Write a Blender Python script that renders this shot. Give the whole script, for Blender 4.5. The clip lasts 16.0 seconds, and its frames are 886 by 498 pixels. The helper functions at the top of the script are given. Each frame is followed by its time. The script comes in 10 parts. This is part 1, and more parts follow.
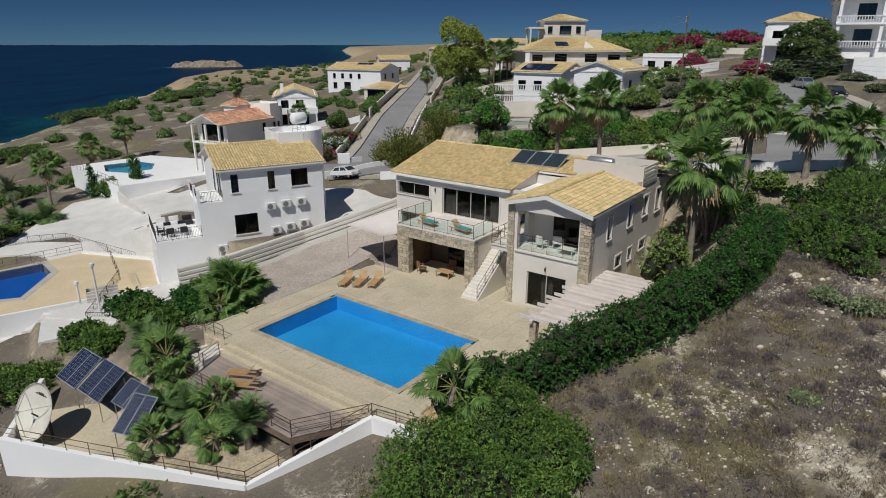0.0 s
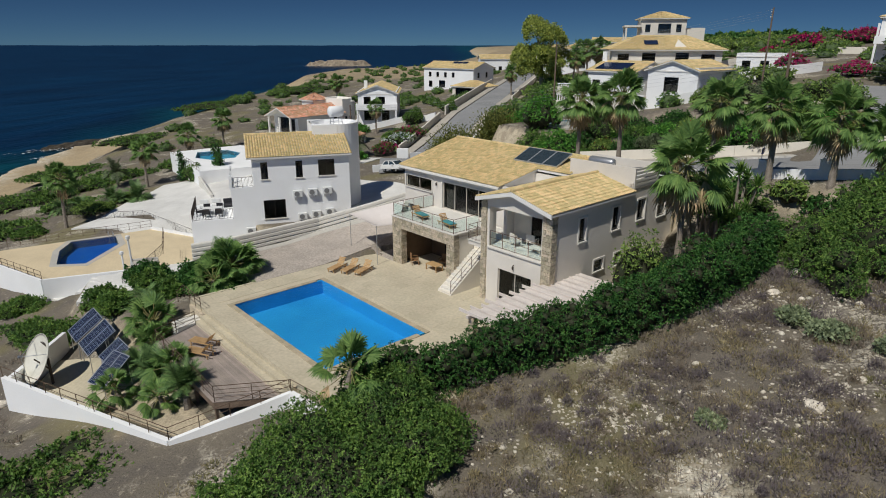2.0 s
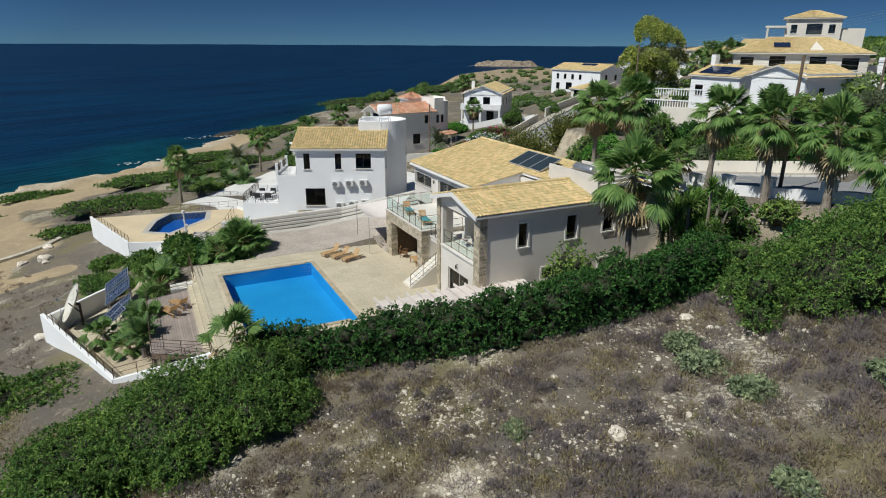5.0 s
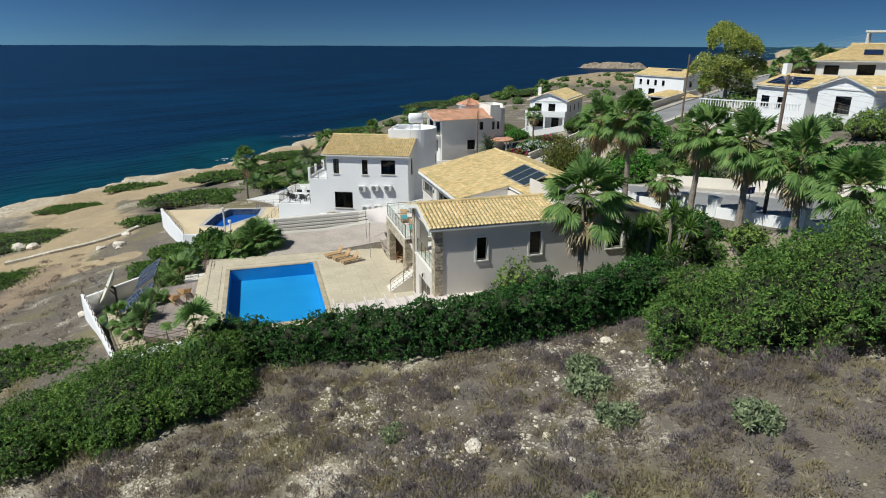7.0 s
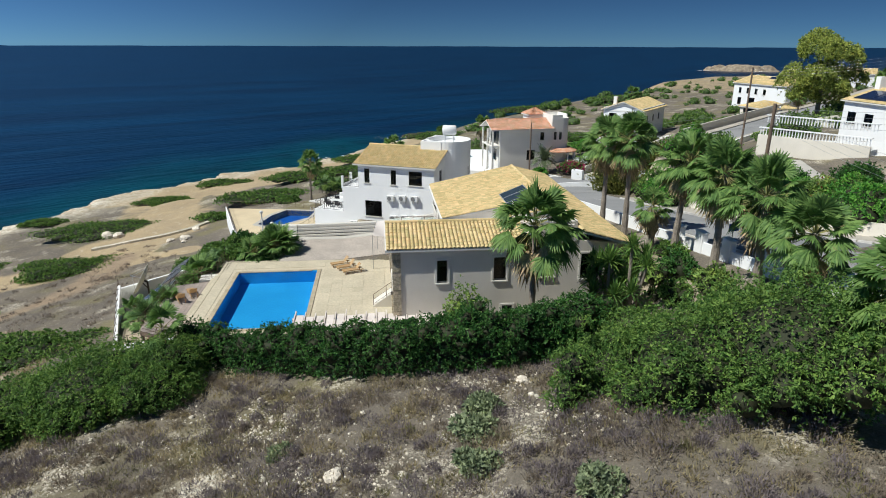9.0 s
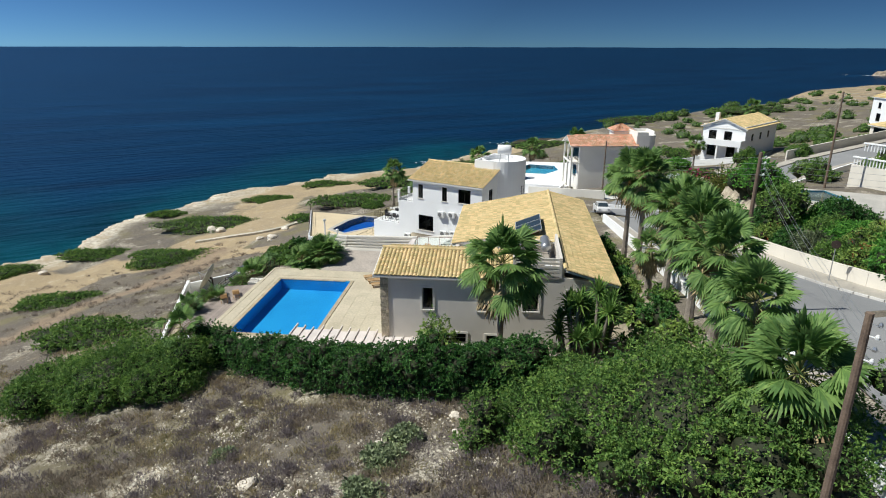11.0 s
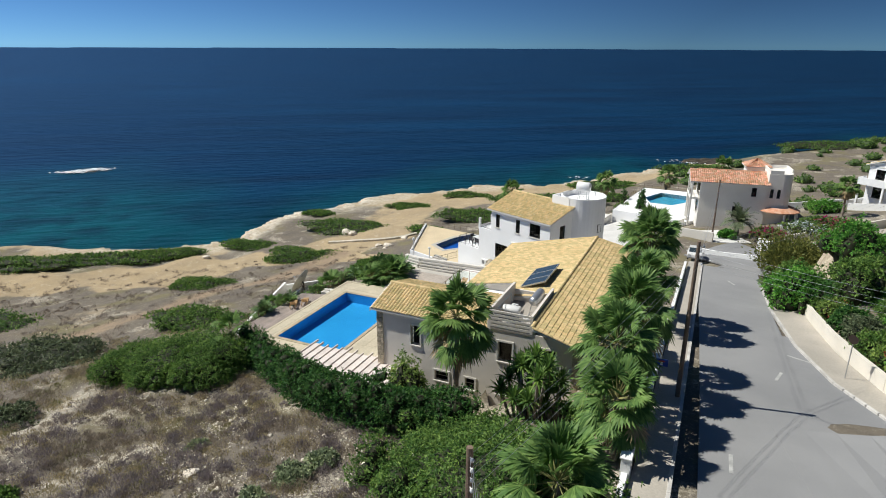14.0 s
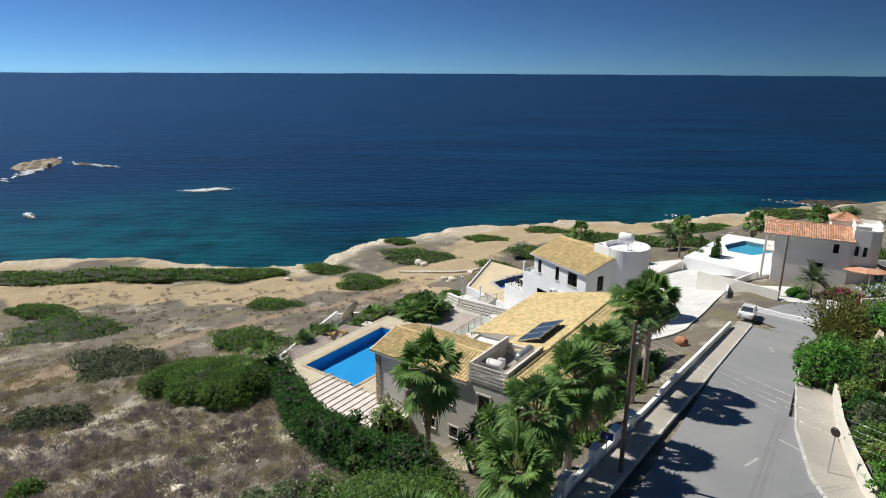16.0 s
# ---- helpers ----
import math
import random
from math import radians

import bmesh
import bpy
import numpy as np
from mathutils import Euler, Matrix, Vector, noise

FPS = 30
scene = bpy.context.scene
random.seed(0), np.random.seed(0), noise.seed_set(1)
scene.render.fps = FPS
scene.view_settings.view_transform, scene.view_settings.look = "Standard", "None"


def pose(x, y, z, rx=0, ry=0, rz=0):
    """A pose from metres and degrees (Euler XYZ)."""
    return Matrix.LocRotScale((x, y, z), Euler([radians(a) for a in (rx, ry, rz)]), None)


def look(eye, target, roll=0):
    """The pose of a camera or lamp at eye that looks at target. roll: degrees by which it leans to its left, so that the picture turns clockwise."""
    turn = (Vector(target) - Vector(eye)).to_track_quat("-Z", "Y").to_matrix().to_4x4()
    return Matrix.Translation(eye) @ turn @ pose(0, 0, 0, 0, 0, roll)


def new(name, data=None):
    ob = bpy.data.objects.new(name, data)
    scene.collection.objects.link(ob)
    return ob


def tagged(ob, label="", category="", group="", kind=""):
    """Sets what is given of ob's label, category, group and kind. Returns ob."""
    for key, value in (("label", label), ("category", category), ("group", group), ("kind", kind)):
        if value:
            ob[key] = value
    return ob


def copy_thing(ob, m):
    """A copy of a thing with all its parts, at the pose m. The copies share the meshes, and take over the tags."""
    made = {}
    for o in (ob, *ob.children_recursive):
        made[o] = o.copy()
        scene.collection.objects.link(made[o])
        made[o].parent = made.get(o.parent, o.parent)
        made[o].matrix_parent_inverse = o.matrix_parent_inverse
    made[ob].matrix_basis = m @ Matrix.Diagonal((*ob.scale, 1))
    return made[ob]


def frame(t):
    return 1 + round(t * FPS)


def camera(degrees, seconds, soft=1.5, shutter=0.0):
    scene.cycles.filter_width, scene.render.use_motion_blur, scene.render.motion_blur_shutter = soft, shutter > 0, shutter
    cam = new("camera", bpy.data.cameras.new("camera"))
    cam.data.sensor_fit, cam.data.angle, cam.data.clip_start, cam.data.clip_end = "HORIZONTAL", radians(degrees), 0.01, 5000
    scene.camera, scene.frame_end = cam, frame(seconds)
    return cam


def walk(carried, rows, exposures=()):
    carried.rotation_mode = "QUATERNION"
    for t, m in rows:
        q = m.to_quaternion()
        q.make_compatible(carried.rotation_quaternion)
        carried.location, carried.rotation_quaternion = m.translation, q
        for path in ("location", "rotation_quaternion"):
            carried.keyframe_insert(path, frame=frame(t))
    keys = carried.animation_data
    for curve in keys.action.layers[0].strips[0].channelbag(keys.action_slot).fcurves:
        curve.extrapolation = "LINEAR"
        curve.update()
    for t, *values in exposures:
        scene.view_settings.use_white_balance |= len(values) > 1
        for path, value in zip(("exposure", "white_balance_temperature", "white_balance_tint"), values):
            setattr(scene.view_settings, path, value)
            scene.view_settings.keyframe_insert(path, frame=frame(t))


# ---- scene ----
cam = camera(71.98, 16.0, soft=1.0)
ROWS = [
    (0, 0.75, 2.42, 17.62, 0.00, -18.62, 0.07),
    (0.5, 3.18, 2.39, 17.48, 2.92, -18.61, -0.02),
    (1, 5.64, 2.45, 17.38, 5.85, -18.60, 0.10),
    (1.5, 8.22, 2.58, 17.32, 8.67, -18.59, -0.09),
    (2, 10.77, 2.86, 17.25, 11.51, -18.59, 0.08),
    (2.5, 13.18, 3.28, 17.18, 14.24, -18.57, -0.04),
    (3, 15.54, 3.80, 17.14, 16.91, -18.57, 0.00),
    (3.5, 17.85, 4.36, 17.14, 19.56, -18.56, -0.07),
    (4, 20.13, 5.07, 17.15, 22.24, -18.59, 0.08),
    (6.5, 31.27, 8.37, 18.37, 34.32, -18.55, 0.24),
    (7, 33.28, 9.75, 18.66, 37.00, -18.57, 0.19),
    (7.5, 35.17, 11.31, 18.98, 39.64, -18.59, 0.22),
    (8, 36.94, 12.98, 19.32, 42.28, -18.58, 0.26),
    (8.5, 38.61, 14.77, 19.66, 44.89, -18.58, 0.19),
    (9, 40.18, 16.58, 20.06, 47.57, -18.56, 0.18),
    (11.5, 47.78, 25.40, 23.06, 63.20, -18.51, 0.18),
    (12, 49.17, 27.32, 23.78, 66.48, -18.50, 0.26),
    (12.5, 50.37, 29.29, 24.47, 69.45, -18.51, 0.18),
    (13, 51.42, 31.27, 25.13, 72.33, -18.48, 0.19),
    (13.5, 52.37, 33.34, 25.77, 75.09, -18.49, 0.11),
    (14, 53.20, 35.49, 26.46, 77.89, -18.46, 0.23),
    (14.5, 53.98, 37.56, 27.17, 80.59, -18.35, 0.21),
    (15, 54.62, 39.68, 27.91, 83.34, -17.91, 0.33),
    (15.5, 55.25, 41.89, 28.63, 86.05, -17.11, 0.23),
    (16, 55.82, 44.15, 29.35, 88.90, -16.32, 0.27),
]
walk(cam, [(t, pose(x, y, z, 90 + pitch, 0, yaw) @ pose(0, 0, 0, 0, 0, roll)) for t, x, y, z, yaw, pitch, roll in ROWS],
     [(0, -0.61, 6500, 9), (2, -0.53, 6500, 8), (4, -0.37, 6400, 6), (6.5, -0.14, 6330, 5), (9, 0.0, 6330, 5), (12.5, 0.07, 6420, 6), (16, 0.06, 6540, 8)])

# ---- daylight ----
SUN_EL, SUN_X, SUN_Y = 53.0, -0.38, -0.925
world = bpy.data.worlds.new("sky")
scene.world = world
world.use_nodes = True
wn = world.node_tree
sky = wn.nodes.new("ShaderNodeTexSky")
sky.sky_type, sky.sun_disc = "NISHITA", False
sky.sun_elevation, sky.sun_rotation = radians(SUN_EL), math.atan2(SUN_X, SUN_Y)
sky.altitude, sky.air_density, sky.dust_density, sky.ozone_density = 2500.0, 0.45, 0.0, 3.0
wn.nodes["Background"].inputs["Strength"].default_value = 0.062
clear = wn.nodes.new("ShaderNodeMix")
clear.data_type, clear.blend_type = "RGBA", "MULTIPLY"
clear.inputs["Factor"].default_value, clear.inputs["B"].default_value = 1.0, (0.51, 0.79, 1.0, 1)
wn.links.new(sky.outputs["Color"], clear.inputs["A"])
# sea haze: the sky grows brighter round towards the sun
ce = math.cos(radians(SUN_EL))
where = wn.nodes.new("ShaderNodeTexCoord")
to_sun = wn.nodes.new("ShaderNodeVectorMath")
to_sun.operation = "DOT_PRODUCT"
to_sun.inputs[1].default_value = (SUN_X * ce, SUN_Y * ce, math.sin(radians(SUN_EL)))
wn.links.new(where.outputs["Generated"], to_sun.inputs[0])
haze = wn.nodes.new("ShaderNodeMapRange")
haze.inputs["From Min"].default_value, haze.inputs["From Max"].default_value = -0.1, 1.0
haze.inputs["To Min"].default_value, haze.inputs["To Max"].default_value = 0.60, 2.25
wn.links.new(to_sun.outputs["Value"], haze.inputs["Value"])
lit = wn.nodes.new("ShaderNodeVectorMath")
lit.operation = "SCALE"
wn.links.new(clear.outputs["Result"], lit.inputs[0])
wn.links.new(haze.outputs["Result"], lit.inputs["Scale"])
wn.links.new(lit.outputs["Vector"], wn.nodes["Background"].inputs["Color"])
sun_data = bpy.data.lights.new("sun", "SUN")
sun_data.energy, sun_data.angle, sun_data.color = 5.0, radians(0.53), (1.0, 0.965, 0.905)
sun = new("sun", sun_data)
ce = math.cos(radians(SUN_EL))
sun.matrix_world = look((SUN_X * ce * 80, SUN_Y * ce * 80, math.sin(radians(SUN_EL)) * 80), (0, 0, 0))

# ---- materials ----
def surface(name, a, b=None, rough=0.75, big=0.4, fine=25.0, mix=1.0, grain=0.12, bump=0.15, metal=0.0, pick="", spread=0.25, spec=0.3):
    """A plain weathered surface: two tones by a broad noise, a finer grain, relief, and a spread of tone from piece to piece."""
    m = bpy.data.materials.new(name)
    m.use_nodes = True
    n, l = m.node_tree.nodes, m.node_tree.links
    p = n["Principled BSDF"]
    p.inputs["Roughness"].default_value, p.inputs["Metallic"].default_value = rough, metal
    p.inputs["Specular IOR Level"].default_value = spec
    g = n.new("ShaderNodeNewGeometry")
    broad = n.new("ShaderNodeTexNoise")
    broad.inputs["Scale"].default_value, broad.inputs["Detail"].default_value = big, 5
    l.new(g.outputs["Position"], broad.inputs["Vector"])
    ramp = n.new("ShaderNodeMapRange")
    ramp.inputs["From Min"].default_value, ramp.inputs["From Max"].default_value = 0.35, 0.65
    ramp.inputs["To Max"].default_value = mix
    l.new(broad.outputs["Fac"], ramp.inputs["Value"])
    two = n.new("ShaderNodeMix")
    two.data_type = "RGBA"
    two.inputs["A"].default_value, two.inputs["B"].default_value = (*a, 1), (*(b or a), 1)
    l.new(ramp.outputs["Result"], two.inputs["Factor"])
    small = n.new("ShaderNodeTexNoise")
    small.inputs["Scale"].default_value, small.inputs["Detail"].default_value = fine, 3
    l.new(g.outputs["Position"], small.inputs["Vector"])
    val = n.new("ShaderNodeMapRange")
    val.inputs["From Min"].default_value, val.inputs["From Max"].default_value = 0.3, 0.7
    val.inputs["To Min"].default_value, val.inputs["To Max"].default_value = 1 - grain, 1 + grain
    l.new(small.outputs["Fac"], val.inputs["Value"])
    hsv = n.new("ShaderNodeHueSaturation")
    l.new(two.outputs["Result"], hsv.inputs["Color"])
    last = val.outputs["Result"]
    if pick:
        src = n.new("ShaderNodeObjectInfo").outputs["Random"] if pick == "object" else g.outputs["Random Per Island"]
        r = n.new("ShaderNodeMapRange")
        r.inputs["To Min"].default_value, r.inputs["To Max"].default_value = 1 - spread, 1 + spread
        l.new(src, r.inputs["Value"])
        mul = n.new("ShaderNodeMath")
        mul.operation = "MULTIPLY"
        l.new(last, mul.inputs[0])
        l.new(r.outputs["Result"], mul.inputs[1])
        last = mul.outputs["Value"]
        h = n.new("ShaderNodeMapRange")
        h.inputs["To Min"].default_value, h.inputs["To Max"].default_value = 0.5 + 0.05 * spread, 0.5 - 0.05 * spread
        l.new(src, h.inputs["Value"])
        l.new(h.outputs["Result"], hsv.inputs["Hue"])
    l.new(last, hsv.inputs["Value"])
    l.new(hsv.outputs["Color"], p.inputs["Base Color"])
    if bump:
        bp = n.new("ShaderNodeBump")
        bp.inputs["Strength"].default_value, bp.inputs["Distance"].default_value = bump, 0.03
        l.new(small.outputs["Fac"], bp.inputs["Height"])
        l.new(bp.outputs["Normal"], p.inputs["Normal"])
    return m


def leaf(name, a, b, spread=0.45, rough=0.55, through_light=0.25):
    """Leaves: tone by clump and by leaf, with some light passing through the blade."""
    m = surface(name, a, b, rough=rough, big=0.7, fine=6.0, grain=0.2, bump=0, pick="island", spread=spread, spec=0.22)
    n, l = m.node_tree.nodes, m.node_tree.links
    p = n["Principled BSDF"]
    col = p.inputs["Base Color"].links[0].from_socket
    t = n.new("ShaderNodeBsdfTranslucent")
    l.new(col, t.inputs["Color"])
    mx = n.new("ShaderNodeMixShader")
    mx.inputs[0].default_value = through_light
    l.new(p.outputs[0], mx.inputs[1])
    l.new(t.outputs[0], mx.inputs[2])
    l.new(mx.outputs[0], n["Material Output"].inputs["Surface"])
    return m


def glassy(name, tint, ior=1.45, rough=0.02, waves=0.0, wave_scale=2.0):
    """A clear sheet: tinted see-through with a Fresnel gloss."""
    m = bpy.data.materials.new(name)
    m.use_nodes = True
    n, l = m.node_tree.nodes, m.node_tree.links
    n.remove(n["Principled BSDF"])
    t, g, mx, f = (n.new("ShaderNode" + k) for k in ("BsdfTransparent", "BsdfGlossy", "MixShader", "LayerWeight"))
    t.inputs["Color"].default_value, g.inputs["Roughness"].default_value, f.inputs["Blend"].default_value = (*tint, 1), rough, 0.5
    f0 = ((ior - 1) / (ior + 1)) ** 2
    steep, gain = n.new("ShaderNodeMath"), n.new("ShaderNodeMath")
    steep.operation, gain.operation = "POWER", "MULTIPLY_ADD"
    steep.inputs[1].default_value, gain.inputs[1].default_value, gain.inputs[2].default_value = 5.0, 1 - f0, f0
    l.new(f.outputs["Facing"], steep.inputs[0])
    l.new(steep.outputs[0], gain.inputs[0])
    l.new(gain.outputs[0], mx.inputs[0])
    l.new(t.outputs[0], mx.inputs[1])
    l.new(g.outputs[0], mx.inputs[2])
    l.new(mx.outputs[0], n["Material Output"].inputs["Surface"])
    if waves:
        geo, nz, bp = n.new("ShaderNodeNewGeometry"), n.new("ShaderNodeTexNoise"), n.new("ShaderNodeBump")
        nz.inputs["Scale"].default_value = wave_scale
        bp.inputs["Strength"].default_value, bp.inputs["Distance"].default_value = waves, 0.05
        l.new(geo.outputs["Position"], nz.inputs["Vector"])
        l.new(nz.outputs["Fac"], bp.inputs["Height"])
        l.new(bp.outputs["Normal"], g.inputs["Normal"])
        l.new(bp.outputs["Normal"], f.inputs["Normal"])
    return m


RENDER_GREY = surface("render_warm_grey", (0.72, 0.675, 0.61), (0.66, 0.615, 0.55), big=0.5, grain=0.05, bump=0.05)
WHITE_WALL = surface("white_paint", (0.88, 0.88, 0.875), (0.84, 0.84, 0.83), big=0.35, grain=0.04, bump=0.05)
CREAM_WALL = surface("cream_paint", (0.76, 0.71, 0.62), (0.69, 0.645, 0.56), big=0.4, grain=0.05, bump=0.05)
PALE_WALL = surface("pale_cream_paint", (0.86, 0.83, 0.77), (0.80, 0.77, 0.70), big=0.35, grain=0.05, bump=0.05)
TRIM = surface("trim_off_white", (0.72, 0.69, 0.63), (0.66, 0.63, 0.57), grain=0.05, bump=0.03)
STONE = surface("honey_stone", (0.50, 0.43, 0.31), (0.38, 0.33, 0.25), big=2.5, fine=9.0, grain=0.3, bump=0.5, pick="object", spread=0.28)
STONE_JOINT = surface("stone_mortar", (0.42, 0.38, 0.30), (0.34, 0.30, 0.24), big=2.0, grain=0.15)
TILE = surface("clay_tile_straw", (0.63, 0.495, 0.255), (0.56, 0.425, 0.205), big=0.9, fine=14, grain=0.14, bump=0.2, pick="island", spread=0.20)
TILE_RED = surface("clay_tile_red", (0.52, 0.24, 0.13), (0.60, 0.38, 0.26), big=1.6, fine=14, grain=0.2, bump=0.2, pick="island", spread=0.3)
TILE_BED = surface("roof_bed", (0.34, 0.25, 0.14), (0.26, 0.19, 0.11), grain=0.1)
FASCIA = surface("fascia_white", (0.76, 0.74, 0.70), (0.7, 0.68, 0.63), grain=0.04, bump=0.02)
PAVER = surface("pool_terrace_stone", (0.56, 0.495, 0.365), (0.49, 0.43, 0.315), big=0.35, fine=5.0, grain=0.10, bump=0.12, pick="object", spread=0.045)
COPING = surface("pool_coping", (0.46, 0.39, 0.27), (0.40, 0.34, 0.24), big=1.0, fine=8.0, grain=0.12, pick="object", spread=0.12)
COBBLE = surface("cobble_grey_pink", (0.46, 0.40, 0.345), (0.38, 0.335, 0.29), big=0.6, fine=8.0, grain=0.28, bump=0.35)
CONCRETE = surface("pale_concrete", (0.52, 0.49, 0.44), (0.43, 0.41, 0.37), big=0.4, fine=10, grain=0.10)
DECK = surface("weathered_deck_boards", (0.36, 0.30, 0.26), (0.29, 0.245, 0.215), big=1.2, fine=18, grain=0.15, pick="object", spread=0.12)
ASPHALT = surface("grey_asphalt", (0.285, 0.285, 0.285), (0.235, 0.237, 0.24), big=0.18, fine=30, grain=0.12, rough=0.9, bump=0.2)
PAVEMENT = surface("pavement_slabs", (0.46, 0.42, 0.36), (0.38, 0.35, 0.30), big=0.3, fine=9, grain=0.1)
KERB = surface("kerb_white", (0.62, 0.60, 0.56), (0.45, 0.43, 0.40), big=0.8, grain=0.12)
PAINT_LINE = surface("road_paint", (0.50, 0.50, 0.48), (0.34, 0.34, 0.33), big=2.0, grain=0.15)
IRON = surface("dark_iron", (0.045, 0.032, 0.026), (0.06, 0.045, 0.035), rough=0.5, grain=0.1, bump=0)
BRONZE = surface("bronze_rail", (0.13, 0.085, 0.055), (0.10, 0.065, 0.045), rough=0.45, grain=0.1, bump=0)
DARK_FRAME = surface("dark_window_frame", (0.02, 0.018, 0.017), rough=0.4, grain=0.05, bump=0)
ALU_FRAME = surface("beige_window_frame", (0.48, 0.44, 0.38), rough=0.45, grain=0.05, bump=0)
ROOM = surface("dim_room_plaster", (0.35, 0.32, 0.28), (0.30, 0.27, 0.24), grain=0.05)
CURTAIN = surface("curtain_cloth", (0.42, 0.38, 0.33), (0.33, 0.30, 0.26), big=4.0, grain=0.1)
WINDOW_GLASS = glassy("window_glass", (0.42, 0.45, 0.46))
RAIL_GLASS = glassy("rail_glass", (0.90, 0.96, 0.95))
PANEL_GLASS = surface("solar_cell_blue", (0.012, 0.022, 0.055), (0.018, 0.03, 0.07), big=3, grain=0.1, rough=0.12, bump=0, spec=0.6)
PANEL_LINE = surface("panel_frame_aluminium", (0.55, 0.56, 0.57), rough=0.4, metal=0.6, grain=0.05, bump=0)
COLLECTOR = surface("collector_dark_glass", (0.03, 0.045, 0.055), (0.04, 0.055, 0.065), big=2, grain=0.1, rough=0.15, bump=0, spec=0.6)
STEEL = surface("galvanised_steel", (0.52, 0.53, 0.54), (0.42, 0.43, 0.44), rough=0.35, metal=0.7, grain=0.1, bump=0)
POOL_BLUE = surface("pool_mosaic_blue", (0.041, 0.37, 0.71), (0.033, 0.32, 0.65), big=0.5, fine=9, grain=0.12, bump=0.0, rough=0.4)
POOL_DEEP = surface("pool_tiles_royal_blue", (0.018, 0.13, 0.50), (0.014, 0.105, 0.44), big=0.6, fine=9, grain=0.1, bump=0, rough=0.4)
POOL_TURQ = surface("pool_plaster_turquoise", (0.10, 0.46, 0.62), (0.08, 0.40, 0.56), big=0.6, grain=0.06, bump=0)
POOL_WATER = glassy("pool_water", (0.66, 0.88, 0.97), ior=1.33, rough=0.03, waves=0.25, wave_scale=3.5)
PLASTIC_WHITE = surface("white_plastic", (0.75, 0.75, 0.73), (0.68, 0.68, 0.66), rough=0.4, grain=0.03, bump=0)
GREY_GRILLE = surface("fan_grille_grey", (0.20, 0.20, 0.20), rough=0.5, grain=0.1, bump=0)
TEAK = surface("teak_wood", (0.50, 0.32, 0.155), (0.42, 0.265, 0.125), big=3, fine=30, grain=0.15)
WICKER = surface("wicker_brown", (0.30, 0.17, 0.08), (0.2, 0.11, 0.055), big=6, fine=60, grain=0.35, bump=0.4)
CANVAS = surface("canvas_white", (0.70, 0.64, 0.60), (0.64, 0.58, 0.54), big=0.7, grain=0.04, bump=0.05)
PERGOLA_PAINT = surface("weathered_pinkish_white_paint", (0.70, 0.635, 0.585), (0.62, 0.555, 0.51), big=1.2, grain=0.08, bump=0.05, pick="object", spread=0.06)
# brown wall tone, darkened to paint in the shade of the covered room
CAVE_BROWN = surface("brown_shaded_recess", (0.16, 0.105, 0.065), (0.12, 0.08, 0.05), big=1.5, grain=0.15)
TERRACOTTA = surface("terracotta", (0.42, 0.19, 0.10), (0.36, 0.16, 0.09), big=3, grain=0.12)
LIMESTONE = surface("pale_limestone", (0.62, 0.57, 0.47), (0.50, 0.45, 0.36), big=1.2, fine=6, grain=0.25, bump=0.6, pick="island", spread=0.22)
BARK = surface("palm_bark", (0.30, 0.255, 0.21), (0.22, 0.185, 0.15), big=3, fine=18, grain=0.3, bump=0.7)
WOOD_POLE = surface("tarred_pole", (0.20, 0.145, 0.105), (0.14, 0.10, 0.075), big=2, fine=20, grain=0.25)
THATCH = surface("dead_frond", (0.42, 0.325, 0.18), (0.31, 0.225, 0.12), big=2, fine=12, grain=0.2, bump=0, pick="island", spread=0.35)
PALM_LEAF = leaf("palm_leaf", (0.195, 0.320, 0.092), (0.140, 0.248, 0.072), spread=0.35, through_light=0.4)
PALM_STALK = surface("palm_stalk", (0.20, 0.21, 0.07), (0.25, 0.21, 0.09), grain=0.1, bump=0)
BUSH_LEAF = leaf("lentisk_leaf", (0.175, 0.300, 0.066), (0.105, 0.200, 0.050), through_light=0.36)
HEDGE_LEAF = leaf("hedge_leaf", (0.070, 0.182, 0.040), (0.040, 0.112, 0.027), through_light=0.28)
LIGHT_LEAF = leaf("light_green_leaf", (0.24, 0.35, 0.085), (0.18, 0.28, 0.07), through_light=0.32)
GREY_LEAF = leaf("grey_green_leaf", (0.165, 0.205, 0.110), (0.12, 0.155, 0.082))
YELLOW_LEAF = leaf("yellow_green_leaf", (0.40, 0.46, 0.115), (0.29, 0.36, 0.09), through_light=0.4)
THISTLE_LEAF = leaf("pale_thistle_leaf", (0.30, 0.36, 0.20), (0.24, 0.29, 0.165), through_light=0.3)
LAWN_LEAF = leaf("bright_shrub_leaf", (0.14, 0.36, 0.06), (0.10, 0.27, 0.045), through_light=0.35)
CYCAD_LEAF = leaf("cycad_leaf", (0.15, 0.25, 0.085), (0.11, 0.195, 0.07))
FLOWER = leaf("magenta_bract", (0.50, 0.03, 0.17), (0.42, 0.02, 0.12), spread=0.2)
FLOWER_RED = leaf("red_bloom", (0.40, 0.05, 0.04), (0.34, 0.09, 0.05), spread=0.25)
# core colours: the shade deep inside foliage is put into these dark tones
INNER = surface("inner_shade", (0.022, 0.030, 0.012), (0.032, 0.034, 0.016), big=2, grain=0.3)
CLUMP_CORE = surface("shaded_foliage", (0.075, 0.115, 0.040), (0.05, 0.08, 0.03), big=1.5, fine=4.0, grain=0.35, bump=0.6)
SCRUB = leaf("dry_scrub_blade", (0.33, 0.275, 0.215), (0.27, 0.225, 0.185), spread=0.25, through_light=0.35)
CAR_WHITE = surface("car_paint_white", (0.80, 0.80, 0.79), rough=0.2, grain=0.02, bump=0, spec=0.6)
